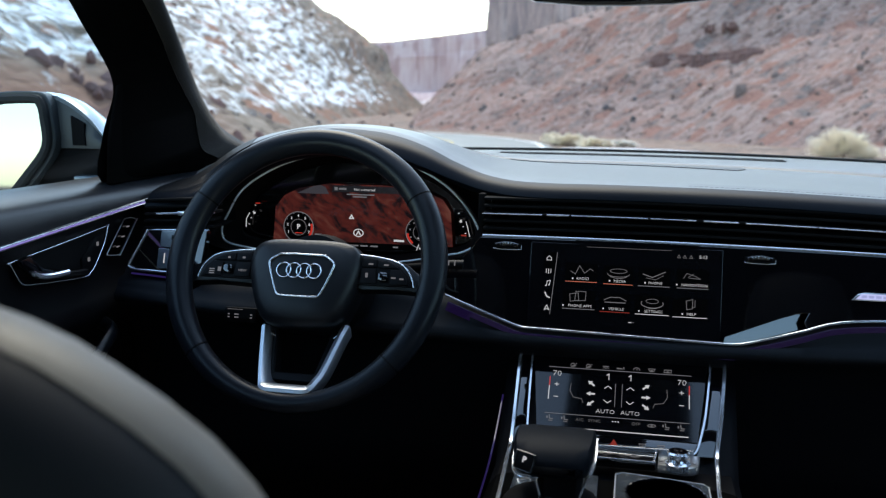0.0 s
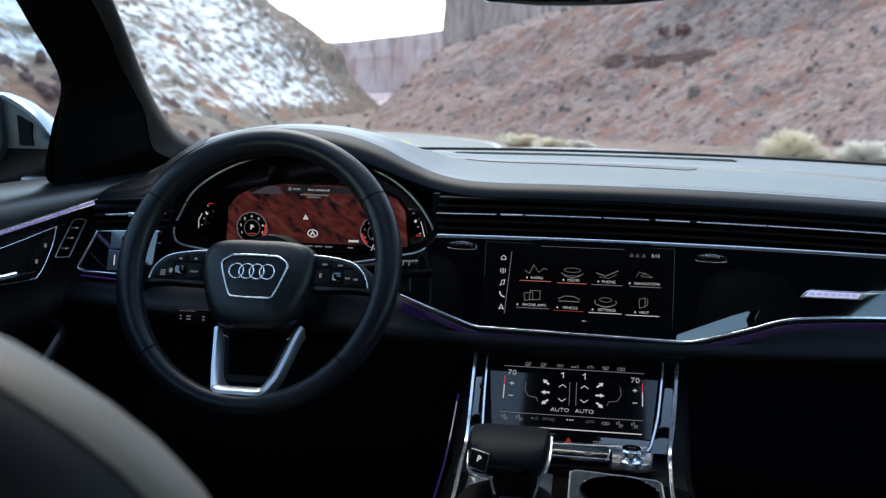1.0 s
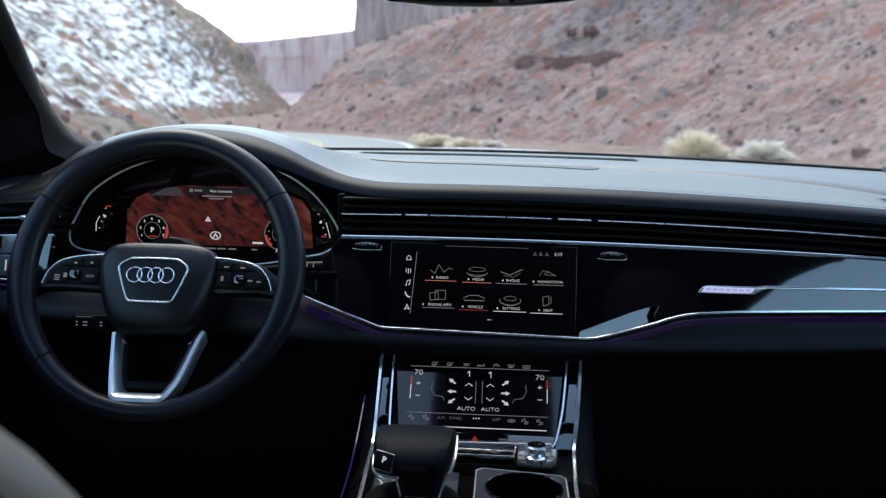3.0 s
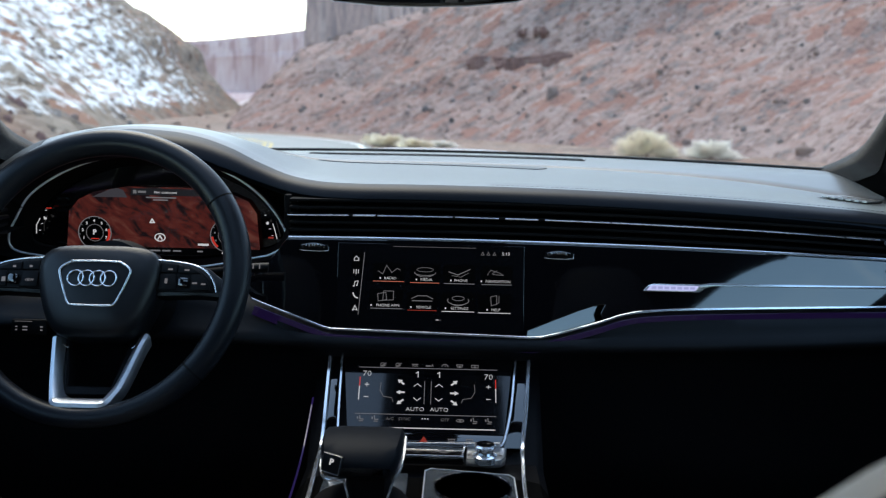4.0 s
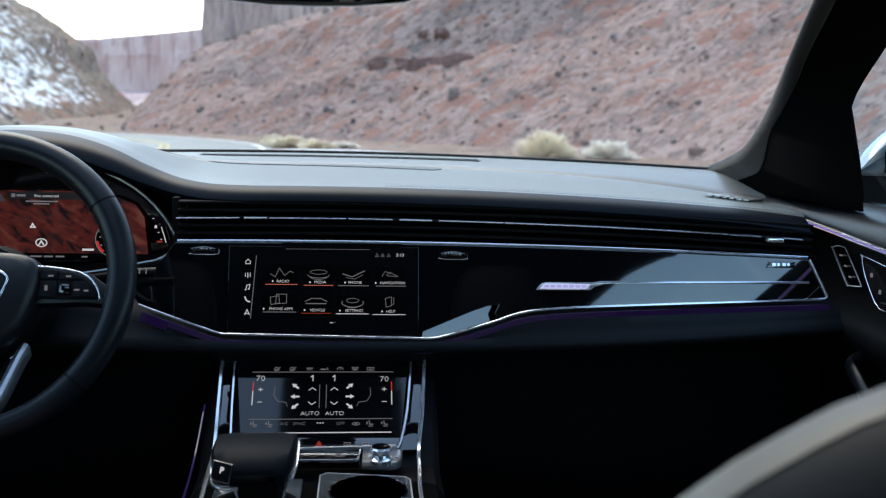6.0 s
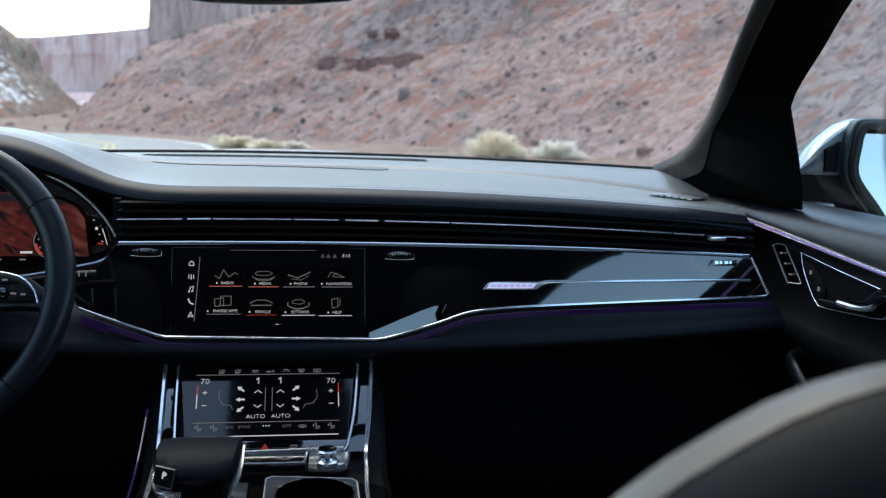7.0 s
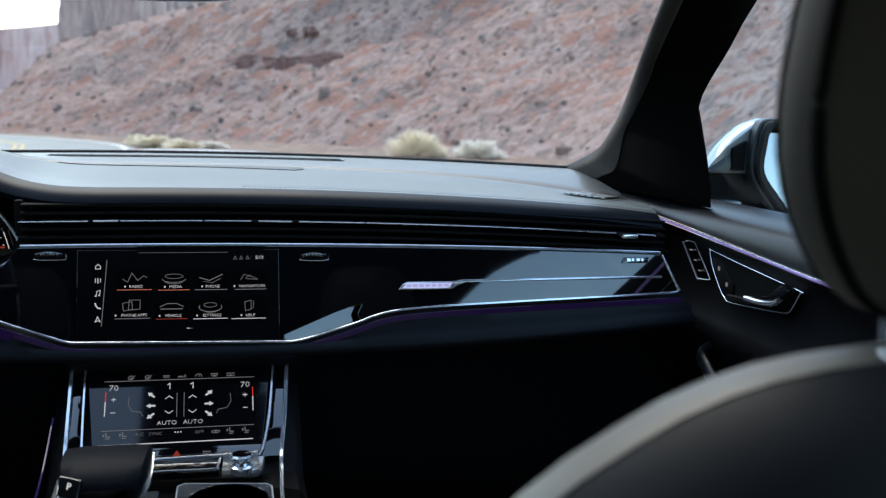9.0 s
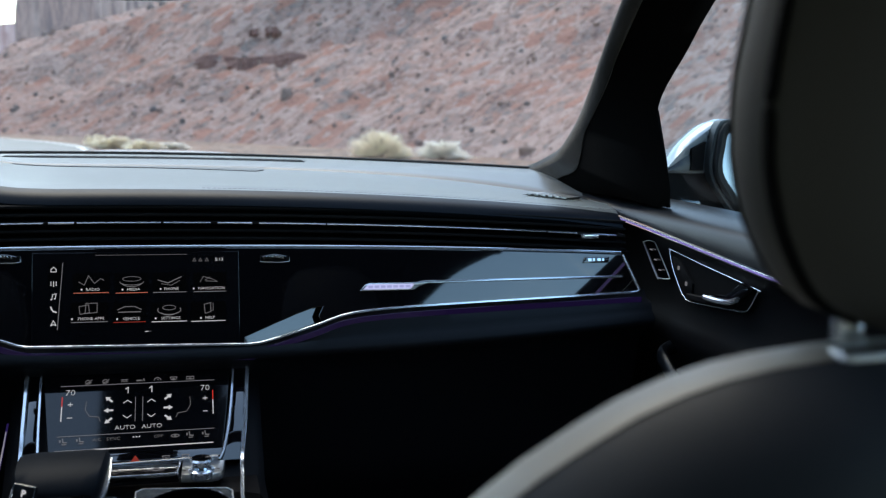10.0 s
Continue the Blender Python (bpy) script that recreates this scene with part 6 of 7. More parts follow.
# ---- shrubs ----
def shrub(x, y, r, h, material, label, seed, group=""):
    d = thing("shrub", (x, y, 0), label, "shrub", group)
    rnd = random.Random(seed)
    verts, faces = [], []
    for _ in range(6000):
        a, e = rnd.uniform(0, 6.283), math.acos(rnd.uniform(0.0, 1.0))
        k = rnd.uniform(0.55, 1.0) ** 0.6 * (0.95 + 0.42 * noise.noise((2.6 * math.sin(e) * math.cos(a) + 7 * seed, 2.6 * math.sin(e) * math.sin(a), 2.6 * math.cos(e))))
        tip = Vector((x + r * k * math.sin(e) * math.cos(a), y + r * k * math.sin(e) * math.sin(a), max(0.03, h * k * math.cos(e))))
        foot = Vector((x, y, 0)).lerp(tip, rnd.uniform(0.55, 0.8))
        s = Vector((rnd.uniform(-1, 1), rnd.uniform(-1, 1), rnd.uniform(-0.5, 0.5))).normalized() * rnd.uniform(0.006, 0.016)
        o = len(verts)
        verts += [foot - s, foot + s, tip]
        faces.append((o, o + 1, o + 2))
    me = bpy.data.meshes.new("foliage")
    me.from_pydata([tuple(v - Vector((x, y, 0))) for v in verts], [], faces)
    me.materials.append(material)
    f = new("foliage", me)
    f.parent = d
    for k in range(7):
        a = k * 0.9 + seed
        part("stem", tube([(x, y, -0.02), (x + 0.25 * r * math.cos(a), y + 0.25 * r * math.sin(a), 0.35 * h), (x + 0.6 * r * math.cos(a), y + 0.6 * r * math.sin(a), 0.7 * h)], 0.012, 5), STONE, d)


SHRUBS = [(5.15, 25.0, 0.95, 0.72, 0), (6.75, 24.8, 0.85, 0.52, 1), (-1.75, 27.6, 0.75, 0.36, 0), (-0.95, 26.6, 0.6, 0.28, 0), (-0.2, 27.6, 0.5, 0.20, 1), (-2.3, 29.6, 0.5, 0.30, 0)]
for i, (x, y, r, h, kind) in enumerate(SHRUBS):
    shrub(x, y, r, h, SAGE if kind else STRAW, "pale grey sagebrush on the roadside" if kind else "dry straw-yellow bush on the roadside", i, "roadside shrubs")
# ---- central touchscreen ----
tsm = P1 @ Matrix.Translation((0, 0, 0.0012))
touch = thing("touchscreen", on(P1, 0, -0.13), "black glass touchscreen showing eight menu tiles", "touchscreen")
part("screen_glass", slab([(-0.1235, -0.1270), (0.1245, -0.1300), (0.1245, -0.0065), (-0.1235, -0.0065)], 0.003, tsm, 0.0006), GLASSBLACK, touch, "black glass panel", smooth=False)
TILES = [("RADIO", -0.0759, -0.0343, -0.0592, ORANGE_UI), ("MEDIA", -0.0263, 0.0122, -0.0602, ORANGE_UI), ("PHONE", 0.0183, 0.0589, -0.0604, DIM_UI), ("NAVIGATION", 0.0679, 0.1080, -0.0606, DIM_UI),
         ("PHONE APPS", -0.0783, -0.0358, -0.0966, DIM_UI), ("VEHICLE", -0.0292, 0.0095, -0.0981, RED_DIM), ("SETTINGS", 0.0162, 0.0592, -0.0987, WHITE_UI), ("HELP", 0.0640, 0.1071, -0.0995, WHITE_UI)]


def tile_icon(k, c, v):
    """A small line picture over a tile's name."""
    e = []
    if k == 0:
        e = line([(c - 0.014, v + 0.002), (c - 0.008, v - 0.002), (c - 0.003, v + 0.010), (c + 0.004, v), (c + 0.011, v + 0.006), (c + 0.015, v + 0.004)], 0.0008, tsm)
    elif k == 1:
        e = merge(line(arc_pts(c, v + 0.002, 0.014, 180, 360, 14, 0.004), 0.0008, tsm), line(arc_pts(c, v + 0.006, 0.011, 0, 360, 18, 0.003), 0.0006, tsm), line(arc_pts(c, v + 0.001, 0.012, 200, 340, 10, 0.005), 0.0008, tsm))
    elif k == 2:
        e = merge(line([(c - 0.014, v + 0.004), (c - 0.002, v), (c + 0.014, v + 0.008)], 0.0012, tsm), line([(c - 0.010, v - 0.001), (c + 0.002, v - 0.003), (c + 0.012, v + 0.003)], 0.0006, tsm))
    elif k == 3:
        e = merge(line([(c - 0.012, v + 0.001), (c - 0.008, v + 0.008), (c + 0.004, v + 0.004), (c + 0.009, v + 0.001), (c - 0.005, v + 0.002)], 0.0007, tsm), line([(c - 0.006, v + 0.003), (c, v + 0.007)], 0.0007, tsm))
    elif k == 4:
        e = merge(line([(c - 0.011, v - 0.002), (c - 0.012, v + 0.008), (c - 0.001, v + 0.010), (c, v)], 0.0008, tsm, closed=True), line([(c - 0.005, v - 0.001), (c - 0.004, v + 0.012), (c + 0.009, v + 0.012), (c + 0.009, v)], 0.0008, tsm, closed=True))
    elif k == 5:
        e = merge(line([(c - 0.014, v + 0.004), (c - 0.006, v + 0.008), (c + 0.006, v + 0.008), (c + 0.014, v + 0.004)], 0.0010, tsm), line([(c - 0.013, v + 0.001), (c + 0.013, v + 0.001)], 0.0012, tsm))
    elif k == 6:
        e = merge(line(arc_pts(c, v + 0.003, 0.014, 160, 380, 18, 0.006), 0.0010, tsm), line(arc_pts(c, v + 0.006, 0.008, 0, 360, 18, 0.003), 0.0007, tsm), line(arc_pts(c, v + 0.001, 0.010, 200, 340, 10, 0.005), 0.0007, tsm))
    else:
        e = merge(line([(c - 0.004, v - 0.002), (c - 0.005, v + 0.010), (c + 0.003, v + 0.012), (c + 0.003, v)], 0.0008, tsm, closed=True), line([(c + 0.003, v + 0.001), (c + 0.006, v + 0.002), (c + 0.006, v + 0.011)], 0.0007, tsm))
    return e


for k, (name, a, b, v, mt) in enumerate(TILES):
    t = part("menu_tile", rect(a, v, b, v + 0.026, tsm, 0.0006, 0.0004), BLACK_UI, touch)
    part("underline", rect(a, v, b, v + 0.0009, tsm), mt, t)
    part("caption", words(name, 0.0054, at(tsm, (a + b) / 2 + 0.002, v + 0.0030), "CENTER", bold=-0.00006), WHITE_UI, t)
    half = 0.0018 * len(name)
    part("glyph", rect((a + b) / 2 - half - 0.0030, v + 0.0036, (a + b) / 2 - half - 0.0012, v + 0.0058, tsm), WHITE_UI, t)
    part("picture", tile_icon(k, (a + b) / 2, v + 0.0125), DIMMER_UI, t)
part("divider", line([(-0.0880, -0.0200), (-0.0940, -0.1050)], 0.0008, tsm), DIM_UI, touch)
part("divider_glow", slab([(-0.0895, -0.020), (-0.0885, -0.020), (-0.0905, -0.048), (-0.1045, -0.046), (-0.103, -0.020)][::-1], 0.0004, tsm, 0, 0.0005), BLACK_UI, touch)
u = -0.0985
part("home_icon", line([(u - 0.003, -0.0310), (u - 0.003, -0.0280), (u, -0.0250), (u + 0.003, -0.0280), (u + 0.003, -0.0310)], 0.0009, tsm, closed=True), WHITE_UI, touch)
part("antenna_icon", merge(rect(u - 0.0005, -0.050, u + 0.0005, -0.043, tsm), line([(u - 0.003, -0.0485), (u - 0.003, -0.0435)], 0.0008, tsm), line([(u + 0.003, -0.0485), (u + 0.003, -0.0435)], 0.0008, tsm)), WHITE_UI, touch)
part("note_icon", merge(line([(u - 0.002, -0.066), (u - 0.001, -0.060), (u + 0.003, -0.059), (u + 0.002, -0.065)], 0.0008, tsm), rect(u - 0.0035, -0.067, u - 0.0015, -0.0655, tsm), rect(u + 0.0005, -0.066, u + 0.0025, -0.0645, tsm)), WHITE_UI, touch)
part("phone_icon", line([(u - 0.003, -0.0760), (u - 0.002, -0.0790), (u, -0.0815), (u + 0.003, -0.0825)], 0.0016, tsm), WHITE_UI, touch)
part("arrow_icon", line([(u - 0.003, -0.0995), (u, -0.0930), (u + 0.003, -0.0995), (u, -0.0980)], 0.0009, tsm, closed=True), WHITE_UI, touch)
part("clock", words("5:13", 0.0062, at(tsm, 0.0945, -0.0195)), WHITE_UI, touch)
for c in (0.0690, 0.0765, 0.0845):
    part("status_icon", line([(c - 0.002, -0.0195), (c, -0.0155), (c + 0.002, -0.0195)], 0.0006, tsm, closed=True), DIMMER_UI, touch)
part("page_mark", rect(0.0085, -0.1108, 0.0125, -0.1098, tsm), WHITE_UI, touch)
part("page_mark", rect(0.0135, -0.1106, 0.0155, -0.1100, tsm), DIM_UI, touch)
part("top_line", rect(-0.05, -0.0105, 0.06, -0.0101, tsm), DIMMER_UI, touch)

# ---- fascia trim: inlay with emblem, small badge, thumb wheels ----
inlay = fan([(0.2815, -0.0640), (0.2895, -0.0555), (0.2960, -0.0535), (0.3600, -0.0535), (0.3700, -0.0515), (0.6650, -0.0493), (0.6650, -0.0529), (0.3760, -0.0551), (0.3640, -0.0590), (0.3560, -0.0640)])
part("inlay", slab(inlay[::-1], 0.004, P1, 0.0005, 0.0022), CHROME, dash, "satin chrome inlay with engraved emblem")
part("emblem_plate", slab([(0.2860, -0.0625), (0.2930, -0.0553), (0.3560, -0.0553), (0.3510, -0.0625)][::-1], 0.001, P1, 0, 0.0028), EMBLEM, dash, "pale violet lit emblem field")
for k in range(7):
    c = 0.2960 + 0.0085 * k
    part("emblem_bar", rect(c - 0.0032, -0.0608, c + 0.0032, -0.0572, P1, 0.0034), EMBLEM_MARK, dash)
part("small_badge", slab([(0.6035, -0.0300), (0.6080, -0.0215), (0.6450, -0.0215), (0.6430, -0.0300)][::-1], 0.002, P1, 0.0004, 0.0022), GLOSS, dash, "small dark badge with bright marks")
for k in range(4):
    c = 0.6140 + 0.0072 * k
    part("badge_mark", rect(c - 0.0026, -0.0278, c + 0.0026 - 0.002 * (k % 2), -0.0236, P1, 0.0030), CHROME, dash)
for c, v in ((-0.1560, -0.0140), (0.1700, -0.0175)):
    m = P1 @ Matrix.Translation((c, v, 0))
    well = part("wheel_slot", slab([(-0.018, -0.0035), (0.018, -0.0035), (0.018, 0.0045), (-0.018, 0.0045)], 0.002, m, 0, 0.0009), DEEP, dash)
    arc = [(x, 0.0002 + 0.0028 * math.cos(x / 0.0105), 0.001 + 0.004 * math.cos(x / 0.012)) for x in span(-0.0145, 0.0145, 12)]
    part("thumb_wheel", sweep([m @ Vector(p) for p in arc], bar(0.004, 0.005)), GLOSS, dash, "black vent thumb wheel")
    for k in range(6):
        x = -0.0095 + 0.0038 * k
        y, z = 0.0002 + 0.0028 * math.cos(x / 0.0105), 0.0032 + 0.004 * math.cos(x / 0.012)
        part("wheel_rib", sweep([m @ Vector((x, y - 0.0010, z)), m @ Vector((x, y + 0.0012, z))], bar(0.0013, 0.0010)), CHROME, dash)
    part("slot_trim", sweep([m @ Vector((-0.019, -0.0035, 0.001)), m @ Vector((-0.010, -0.0047, 0.001)), m @ Vector((0.010, -0.0050, 0.001)), m @ Vector((0.0195, -0.0040, 0.001)), m @ Vector((0.0195, 0.002, 0.001))], bar(0.001, 0.0008)), CHROME, dash)

# light switches on the driver's side
for a, b, v0, v1, mt in ((-0.657, -0.618, -0.0400, -0.0160, GREYTRIM), (-0.659, -0.640, -0.0720, -0.0420, GREYTRIM), (-0.638, -0.615, -0.0720, -0.0420, GREYTRIM)):
    part("light_switch", slab([(a, v0), (b, v0), (b, v1), (a, v1)], 0.004, P1, 0.001, 0.003), mt, dash, "grey glossy light switch", smooth=False)
part("switch_mark", rect(-0.6490, -0.064, -0.6475, -0.049, P1, 0.0036), WHITE_UI, dash)
part("switch_mark", rect(-0.6400, -0.0285, -0.6260, -0.0215, P1, 0.0036), DEEP, dash)
# lower left switch block under the ledge
blk = axes((-0.512, 1.19, 0.984), (1, 0, 0), (0, 0.2, 1))
part("knee_switch", rbox((0.046, 0.020, 0.012), (0.006, 0, 0), 0.002, blk), PLASTIC, dash, "black switch block under the ledge")
for c, w in ((-0.010, 0.0025), (0.001, 0.006), (0.022, 0.003)):
    part("switch_mark", merge(rect(c - w / 2, -0.004, c + w / 2, -0.0025, blk, 0.0066), rect(c - w / 2, 0.0, c + w / 2, 0.0015, blk, 0.0066)), DIM_UI, dash)
part("switch_mark", rect(-0.012, 0.0072, 0.010, 0.0078, blk, 0.0066), DIMMER_UI, dash)

# corner demister outlet with fins at the passenger's end of the pad
far_l, far_r, near_r, near_l = (Vector((x, y, 0)) for x, y in ((0.572, 1.437), (0.627, 1.482), (0.684, 1.460), (0.637, 1.412)))


def lay(p, h):
    return Vector((p.x, p.y, pad_z(p.x, p.y) + h))


rows = [[lay(far_l.lerp(near_l, t), 0.0015), lay(far_l.lerp(near_l, t).lerp(far_r.lerp(near_r, t), 0.5), 0.0015), lay(far_r.lerp(near_r, t), 0.0015)] for t in span(0, 1, 8)]
cv = part("corner_vent", grid_mesh(rows), DEEP, dash, "dark corner demister outlet")
for k in range(6):
    t = 0.10 + 0.16 * k
    p, q = far_l.lerp(near_l, t), far_r.lerp(near_r, min(1.0, t + 0.06))
    part("fin", sweep([lay(p.lerp(q, 0.12), 0.0028), lay(p.lerp(q, 0.88), 0.0034)], bar(0.0085, 0.0024)), BRUSHED, cv)

# ---- instrument display content ----
dm = axes((-0.40, 1.402, 1.10), (1, 0, 0), (0, 0, 1))
scr = [(-0.142, -0.052), (0.145, -0.052), (0.140, 0.010), (0.128, 0.028), (0.105, 0.038), (0.04, 0.046), (-0.05, 0.046), (-0.098, 0.038), (-0.122, 0.026), (-0.137, 0.008)]
part("map_screen", slab(scr, 0.002, dm, 0, 0.0), MAPSCREEN, cluster, "lit map of red terrain")
part("map_bottom_bar", rect(-0.09, -0.052, 0.145, -0.043, dm, 0.0012), BLACK_UI, cluster)
part("map_header", slab([(-0.045, 0.034), (0.095, 0.034), (0.090, 0.044), (-0.043, 0.044)], 0.0006, dm, 0, 0.0012), HEADER, cluster)
part("header_text", words("Not connected", 0.0054, at(dm, -0.010, 0.0370), z0=0.0016, bold=-0.00004), WHITE_UI, cluster)
part("header_mark", rect(-0.041, 0.0365, -0.036, 0.0415, dm, 0.0016), DIM_UI, cluster)
part("header_mark", rect(-0.034, 0.0375, -0.022, 0.0405, dm, 0.0016), DIM_UI, cluster)
part("header_mark", rect(0.066, 0.0365, 0.069, 0.0415, dm, 0.0016), DIM_UI, cluster)
for a, b, v in ((-0.022, 0.022, 0.030), (-0.012, 0.010, 0.0265)):
    part("notice_bar", rect(a, v, b, v + 0.0018, dm, 0.0012), DIM_UI, cluster)
part("map_hill", slab([(-0.1020, 0.0300), (-0.0500, 0.0300), (-0.0560, 0.0410), (-0.0640, 0.0435), (-0.0760, 0.0415)], 0.0005, dm, 0, 0.0004), MAPHILL, cluster, "blue-grey hill on the map")
for cx, sub in ((-0.099, "P"), (0.096, "0")):
    g = part("dial", slab(arc_pts(cx, -0.023, 0.0245, 0, 350, 35), 0.0008, dm, 0, 0.0016), BLACK_UI, cluster, "round digital dial")
    part("dial_ring", line(arc_pts(cx, -0.023, 0.0240, 0, 360, 40), 0.0011, dm, 0.0022), DIM_UI, g)
    part("dial_ring", line(arc_pts(cx, -0.023, 0.0125, 0, 360, 30), 0.0007, dm, 0.0022), DIMMER_UI, g)
    part("dial_red", line(arc_pts(cx, -0.023, 0.0215, -48, 12, 10) if cx < 0 else arc_pts(cx, -0.023, 0.0215, 190, 228, 8), 0.0032, dm, 0.0026), RED_UI, g)
    for k in range(7):
        a = 205 - 38 * k
        p = arc_pts(cx, -0.023, 0.0180, a, a, 1)[0]
        if cx < 0:
            part("dial_number", words(str(k + 1), 0.0058, at(dm, p[0], p[1] - 0.002), "CENTER", 0.0024, 0.0001), WHITE_UI, g)
        else:
            part("tick", rect(p[0] - 0.0011, p[1] - 0.0011, p[0] + 0.0011, p[1] + 0.0011, dm, 0.0022), DIM_UI, g)
        q = arc_pts(cx, -0.023, 0.0222, a - 19, a - 19, 1)[0]
        part("tick", rect(q[0] - 0.0006, q[1] - 0.0006, q[0] + 0.0006, q[1] + 0.0006, dm, 0.0022), DIM_UI, g)
    part("dial_letter", words(sub, 0.0105, at(dm, cx, -0.0255), "CENTER", 0.0024, 0.0003), WHITE_UI, g)
    part("dial_mark", rect(cx - 0.006, -0.0325, cx + 0.006, -0.0312, dm, 0.0022), RED_UI if cx < 0 else WHITE_UI, g)
part("dial_badge", rect(-0.073, -0.037, -0.062, -0.032, dm, 0.0014), DIM_UI, cluster)
part("position_ring", line(arc_pts(-0.003, -0.028, 0.0075, 0, 360, 20, 0.0056), 0.0014, dm, 0.0014), WHITE_UI, cluster)
part("position_arrow", line([(-0.0060, -0.0305), (-0.003, -0.0255), (0.0, -0.0305)], 0.0018, dm, 0.0016), WHITE_UI, cluster)
part("map_mark", line([(-0.017, -0.006), (-0.014, -0.001), (-0.011, -0.006)], 0.0018, dm, 0.0014, closed=True), WHITE_UI, cluster)
for a, b in ((-0.032, -0.022), (-0.019, -0.003), (0.0, 0.012), (0.016, 0.028), (0.052, 0.060)):
    part("road_name_bar", rect(a, -0.0487, b, -0.0466, dm, 0.0018), DIM_UI, cluster)
part("source_bar", rect(0.053, -0.0390, 0.069, -0.0360, dm, 0.0014), WHITE_UI, cluster)
part("lane_icon", merge(line([(0.089, -0.050), (0.092, -0.042)], 0.0012, dm, 0.0022), line([(0.101, -0.050), (0.098, -0.042)], 0.0012, dm, 0.0022), rect(0.093, -0.049, 0.097, -0.046, dm, 0.0022)), WHITE_UI, cluster)
for s, x0 in ((-1, -0.186), (1, 0.170)):
    part("side_scale", line([(x0 - s * 0.0, -0.026), (x0 + s * 0.0015 + 0.002, -0.014), (x0 + 0.006, -0.004)] if s < 0 else [(x0, -0.026), (x0 - 0.003, -0.014), (x0 - 0.006, -0.004)], 0.0011, dm, 0.0008), WHITE_UI, cluster)
    for k in range(4):
        part("scale_tick", rect(x0 + 0.006 * -s - 0.002 + 0.0035 * k * -s, -0.022 + 0.010 * k, x0 + 0.006 * -s + 0.0006 + 0.0035 * k * -s, -0.0211 + 0.010 * k, dm, 0.0008), WHITE_UI, cluster)
    part("scale_icon", rect(x0 - s * 0.014 - 0.0018, -0.0052, x0 - s * 0.014 + 0.0018, -0.0022, dm, 0.0008), WHITE_UI, cluster)
part("warning_bar", rect(-0.170, 0.0110, -0.162, 0.0125, dm, 0.0008), RED_UI, cluster)
part("warning_bar", rect(0.157, -0.026, 0.165, -0.0235, dm, 0.0008), RED_DIM, cluster)

# ---- climate screen ----
cm = P2 @ Matrix.Translation((0, -0.05, 0.0021)) @ Matrix.Rotation(radians(0.6), 4, "X") @ Matrix.Translation((0, 0.05, 0))
clim = thing("climate_screen", on(P2, 0, -0.11), "black glass climate control screen in the console", "touchscreen")
part("screen_glass", slab([(-0.1025, -0.1115), (0.1010, -0.1130), (0.1150, 0.014), (-0.1150, 0.014)], 0.004, cm, 0.0008), CLIMGLASS, clim, "black glass panel", smooth=False)


def label_words(txt, size, u, v, mt=WHITE_UI):
    part("caption", words(txt, size, at(cm, u, v), "CENTER", bold=-0.020 * size), mt, clim)


part("rule", rect(-0.0930, -0.0092, 0.0930, -0.0085, cm), DIM_UI, clim)
part("rule", rect(-0.0935, -0.0845, 0.0910, -0.0838, cm), DIM_UI, clim)
part("rule", rect(-0.0955, -0.1058, 0.0895, -0.1046, cm), WHITE_UI, clim, "bright lower edge line")
label_words("70", 0.0125, -0.0815, -0.0235)
label_words("70", 0.0125, 0.0810, -0.0250)
for c in (-0.0135, 0.0152):
    part("caption", line([(c - 0.0022, -0.0168), (c + 0.0004, -0.0147), (c + 0.0004, -0.0232)], 0.0011, cm), WHITE_UI, clim)
    label_words("AUTO", 0.0088, c - 0.002 if c < 0 else c + 0.001, -0.0785)
    part("chevron", line([(c - 0.0045, -0.0385), (c, -0.0345), (c + 0.0045, -0.0385)], 0.0008, cm), WHITE_UI, clim)
    part("chevron", line([(c - 0.0045, -0.0575), (c, -0.0615), (c + 0.0045, -0.0575)], 0.0008, cm), WHITE_UI, clim)
for c in (-0.0040, 0.0048):
    part("rule", rect(c - 0.0004, -0.067, c + 0.0004, -0.030, cm), DIM_UI, clim)
for s, c in ((-1, -0.0905), (1, 0.0905)):
    part("heat_scale", rect(c - 0.0006, -0.062, c + 0.0006, -0.040, cm), WHITE_UI, clim)
    part("heat_scale", rect(c - 0.0007, -0.040, c + 0.0007, -0.025, cm), RED_UI, clim)
    p = s * 0.0808
    part("plus", merge(rect(p - 0.0030, -0.0375, p + 0.0030, -0.0367, cm), rect(p - 0.0004, -0.0401, p + 0.0004, -0.0341, cm)), WHITE_UI, clim)
    part("minus", rect(p - 0.0030, -0.0575, p + 0.0030, -0.0567, cm), WHITE_UI, clim)
    seatp = [(s * 0.062, -0.034), (s * 0.063, -0.046), (s * 0.058, -0.056), (s * 0.047, -0.058), (s * 0.045, -0.064)]
    part("seat_figure", line(seatp, 0.0006, cm), DIMMER_UI, clim)
    for v, a in ((-0.0321, 42), (-0.0488, 0), (-0.0642, -42)):
        ar = at(cm, s * 0.0355, v, a if s > 0 else 180 - a)
        part("air_arrow", slab([(-0.0055, -0.0012), (0.0005, -0.0012), (0.0005, -0.0034), (0.0058, 0), (0.0005, 0.0034), (0.0005, 0.0012), (-0.0055, 0.0012)], 0.0006, ar, 0, 0.0010), WHITE_UI, clim)
for txt, c in (("A/C", -0.0476), ("SYNC", -0.0288), ("OFF", 0.0240)):
    label_words(txt, 0.0064, c, -0.0935, DIMMER_UI)
for k in (-1, 0, 1):
    part("dot", rect(-0.0019 + k * 0.0035 - 0.0008, -0.0910, -0.0019 + k * 0.0035 + 0.0008, -0.0894, cm), WHITE_UI, clim)
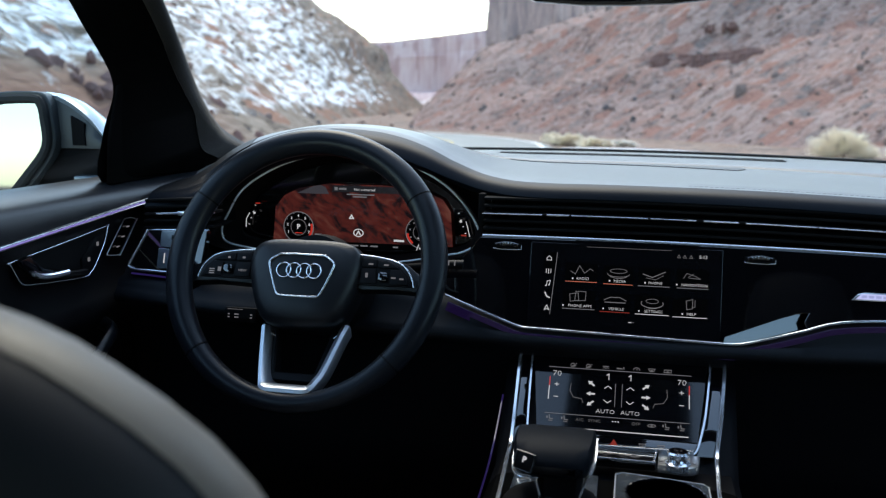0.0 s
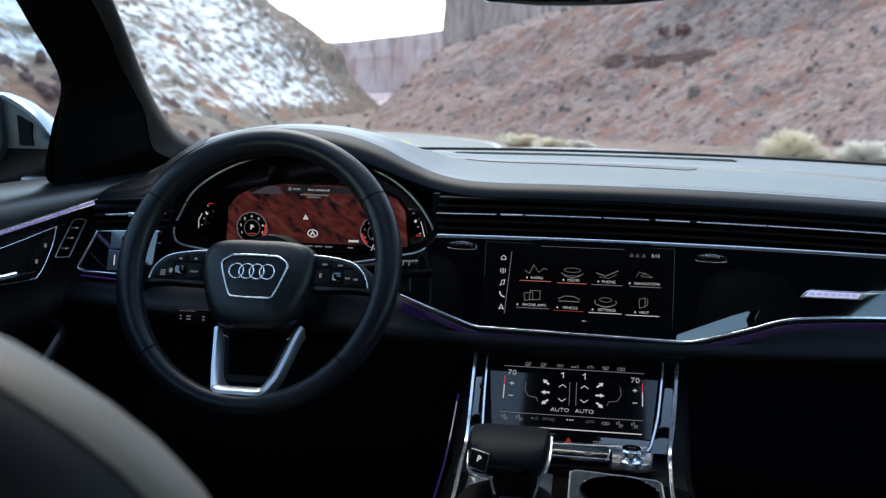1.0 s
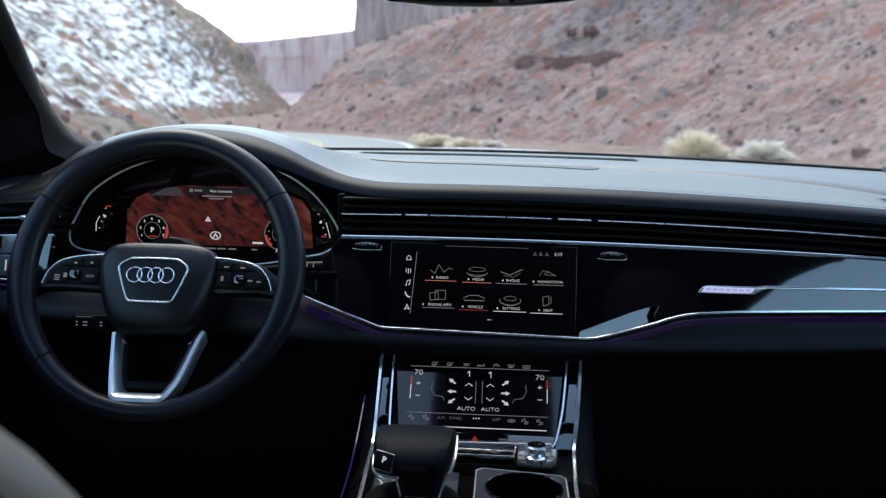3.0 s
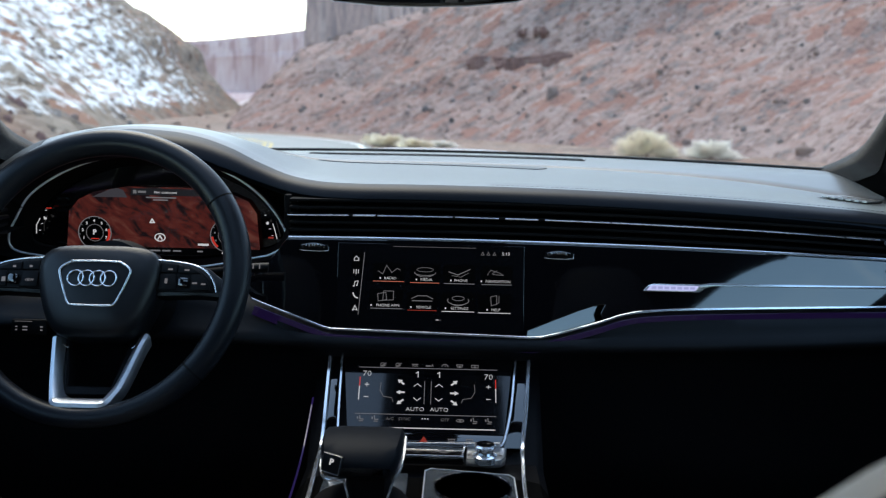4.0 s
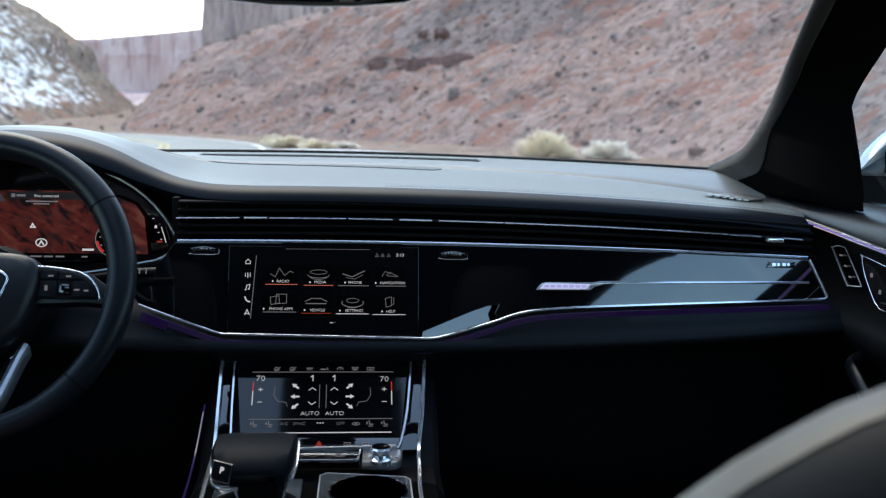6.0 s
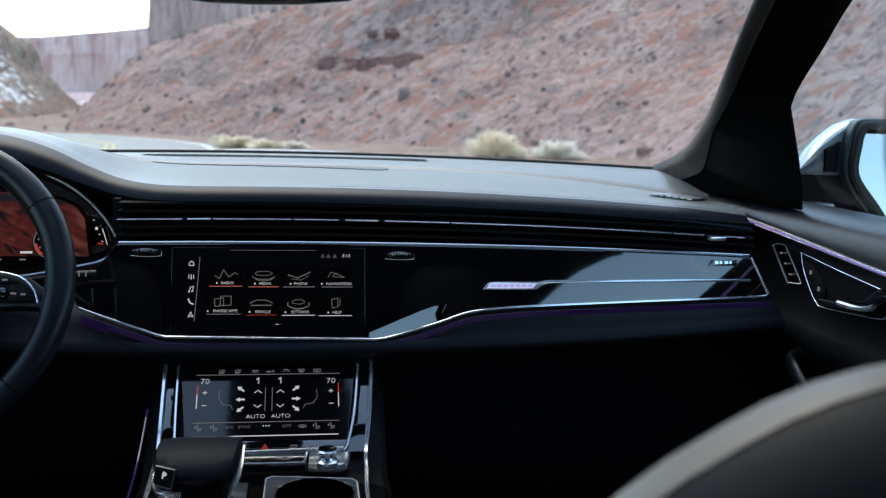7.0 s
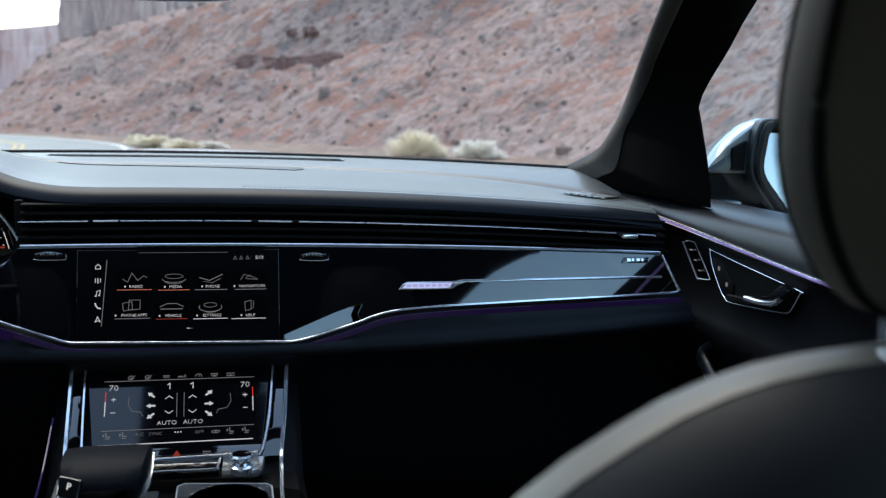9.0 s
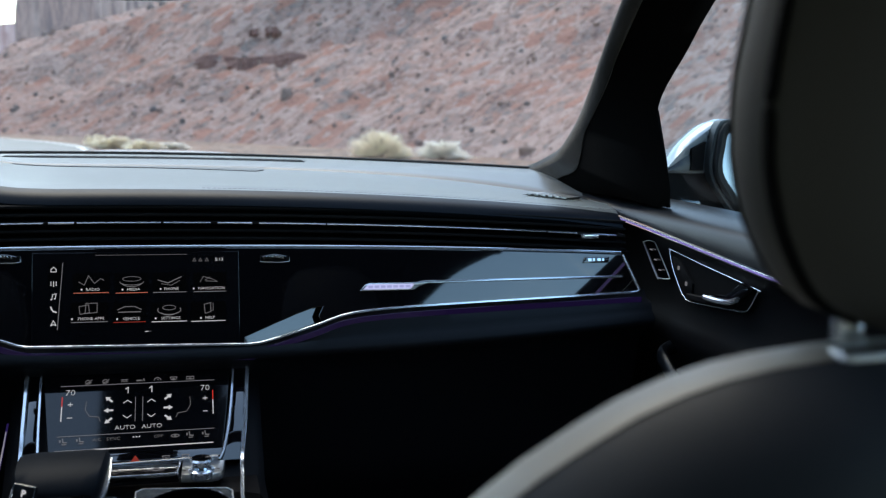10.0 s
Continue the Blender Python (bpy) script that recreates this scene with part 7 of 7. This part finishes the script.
for c in (-0.0855, -0.0663, 0.0624, 0.0814):
    part("seat_icon", merge(line([(c - 0.0016, -0.0875), (c - 0.0010, -0.0928), (c + 0.0030, -0.0930)], 0.0013, cm), rect(c - 0.0024, -0.0962, c + 0.0030, -0.0952, cm), rect(c - 0.0052, -0.0925, c - 0.0034, -0.0890, cm)), DIMMER_UI, clim)
part("car_icon", merge(line(arc_pts(0.0438, -0.0920, 0.0048, 0, 360, 16, 0.0020), 0.0008, cm), rect(0.0424, -0.0926, 0.0452, -0.0912, cm), rect(0.0433, -0.0940, 0.0443, -0.0900, cm)), DIMMER_UI, clim)
for k, c in enumerate((-0.0604, -0.0399, -0.0179, 0.0015, 0.0224, 0.0422, 0.0628)):
    v = -0.0038
    if k in (0, 1):
        icon = merge(line(arc_pts(c - 0.001, v, 0.0030, 60, 330, 12), 0.0007, cm), line([(c - 0.0035, v - 0.0030), (c + 0.0035, v + 0.0030)][:: 1 if k else -1], 0.0008, cm), rect(c, v - 0.0012, c + 0.0030, v - 0.0004, cm))
    elif k == 2:
        icon = merge(line([(c - 0.0040, v + 0.0015), (c + 0.0040, v + 0.0015)], 0.0008, cm), line([(c - 0.0035, v - 0.0020), (c - 0.0010, v + 0.0012)], 0.0007, cm), line([(c + 0.0035, v - 0.0020), (c + 0.0010, v + 0.0012)], 0.0007, cm), rect(c - 0.0010, v - 0.0022, c + 0.0010, v - 0.0010, cm))
    elif k == 3:
        icon = merge(rect(c - 0.0050, v - 0.0016, c + 0.0015, v + 0.0002, cm), line([(c + 0.0028, v - 0.0016), (c + 0.0040, v + 0.0020), (c + 0.0050, v - 0.0016)], 0.0007, cm))
    elif k == 4:
        icon = merge(line(arc_pts(c, v - 0.0014, 0.0040, 0, 180, 12), 0.0008, cm), rect(c - 0.0003, v - 0.0012, c + 0.0013, v + 0.0004, cm))
    elif k == 5:
        icon = merge(line([(c - 0.0042, v + 0.0024), (c + 0.0042, v + 0.0024), (c + 0.0030, v - 0.0014), (c - 0.0030, v - 0.0014)], 0.0008, cm, closed=True), rect(c - 0.0014, v - 0.0026, c + 0.0014, v + 0.0006, cm))
    else:
        icon = merge(line([(c - 0.0045, v + 0.0022), (c + 0.0045, v + 0.0022), (c + 0.0045, v - 0.0020), (c - 0.0045, v - 0.0020)], 0.0008, cm, closed=True), rect(c - 0.0012, v - 0.0026, c + 0.0012, v + 0.0004, cm))
    part("top_icon", icon, DIMMER_UI, clim)

# ---- unseen block behind the rear-view mirror, added to darken the climate screen ----
sensor = thing("reflection_blocker", (0.03, 1.05, 1.47), "unseen black block behind the mirror, darkening the climate screen", "sensor cover")
rows = [[(x0, y, z), (x1, y, z), (x1 - 0.02, y - 0.03, z - 0.045), (x0 + 0.02, y - 0.03, z - 0.045)] for x0, x1, y, z in ((-0.08, 0.12, 1.20, 1.472), (-0.09, 0.13, 1.10, 1.505), (-0.11, 0.15, 0.90, 1.575))]
part("blocker_body", grid_mesh(rows, True, True), DEEP, sensor)
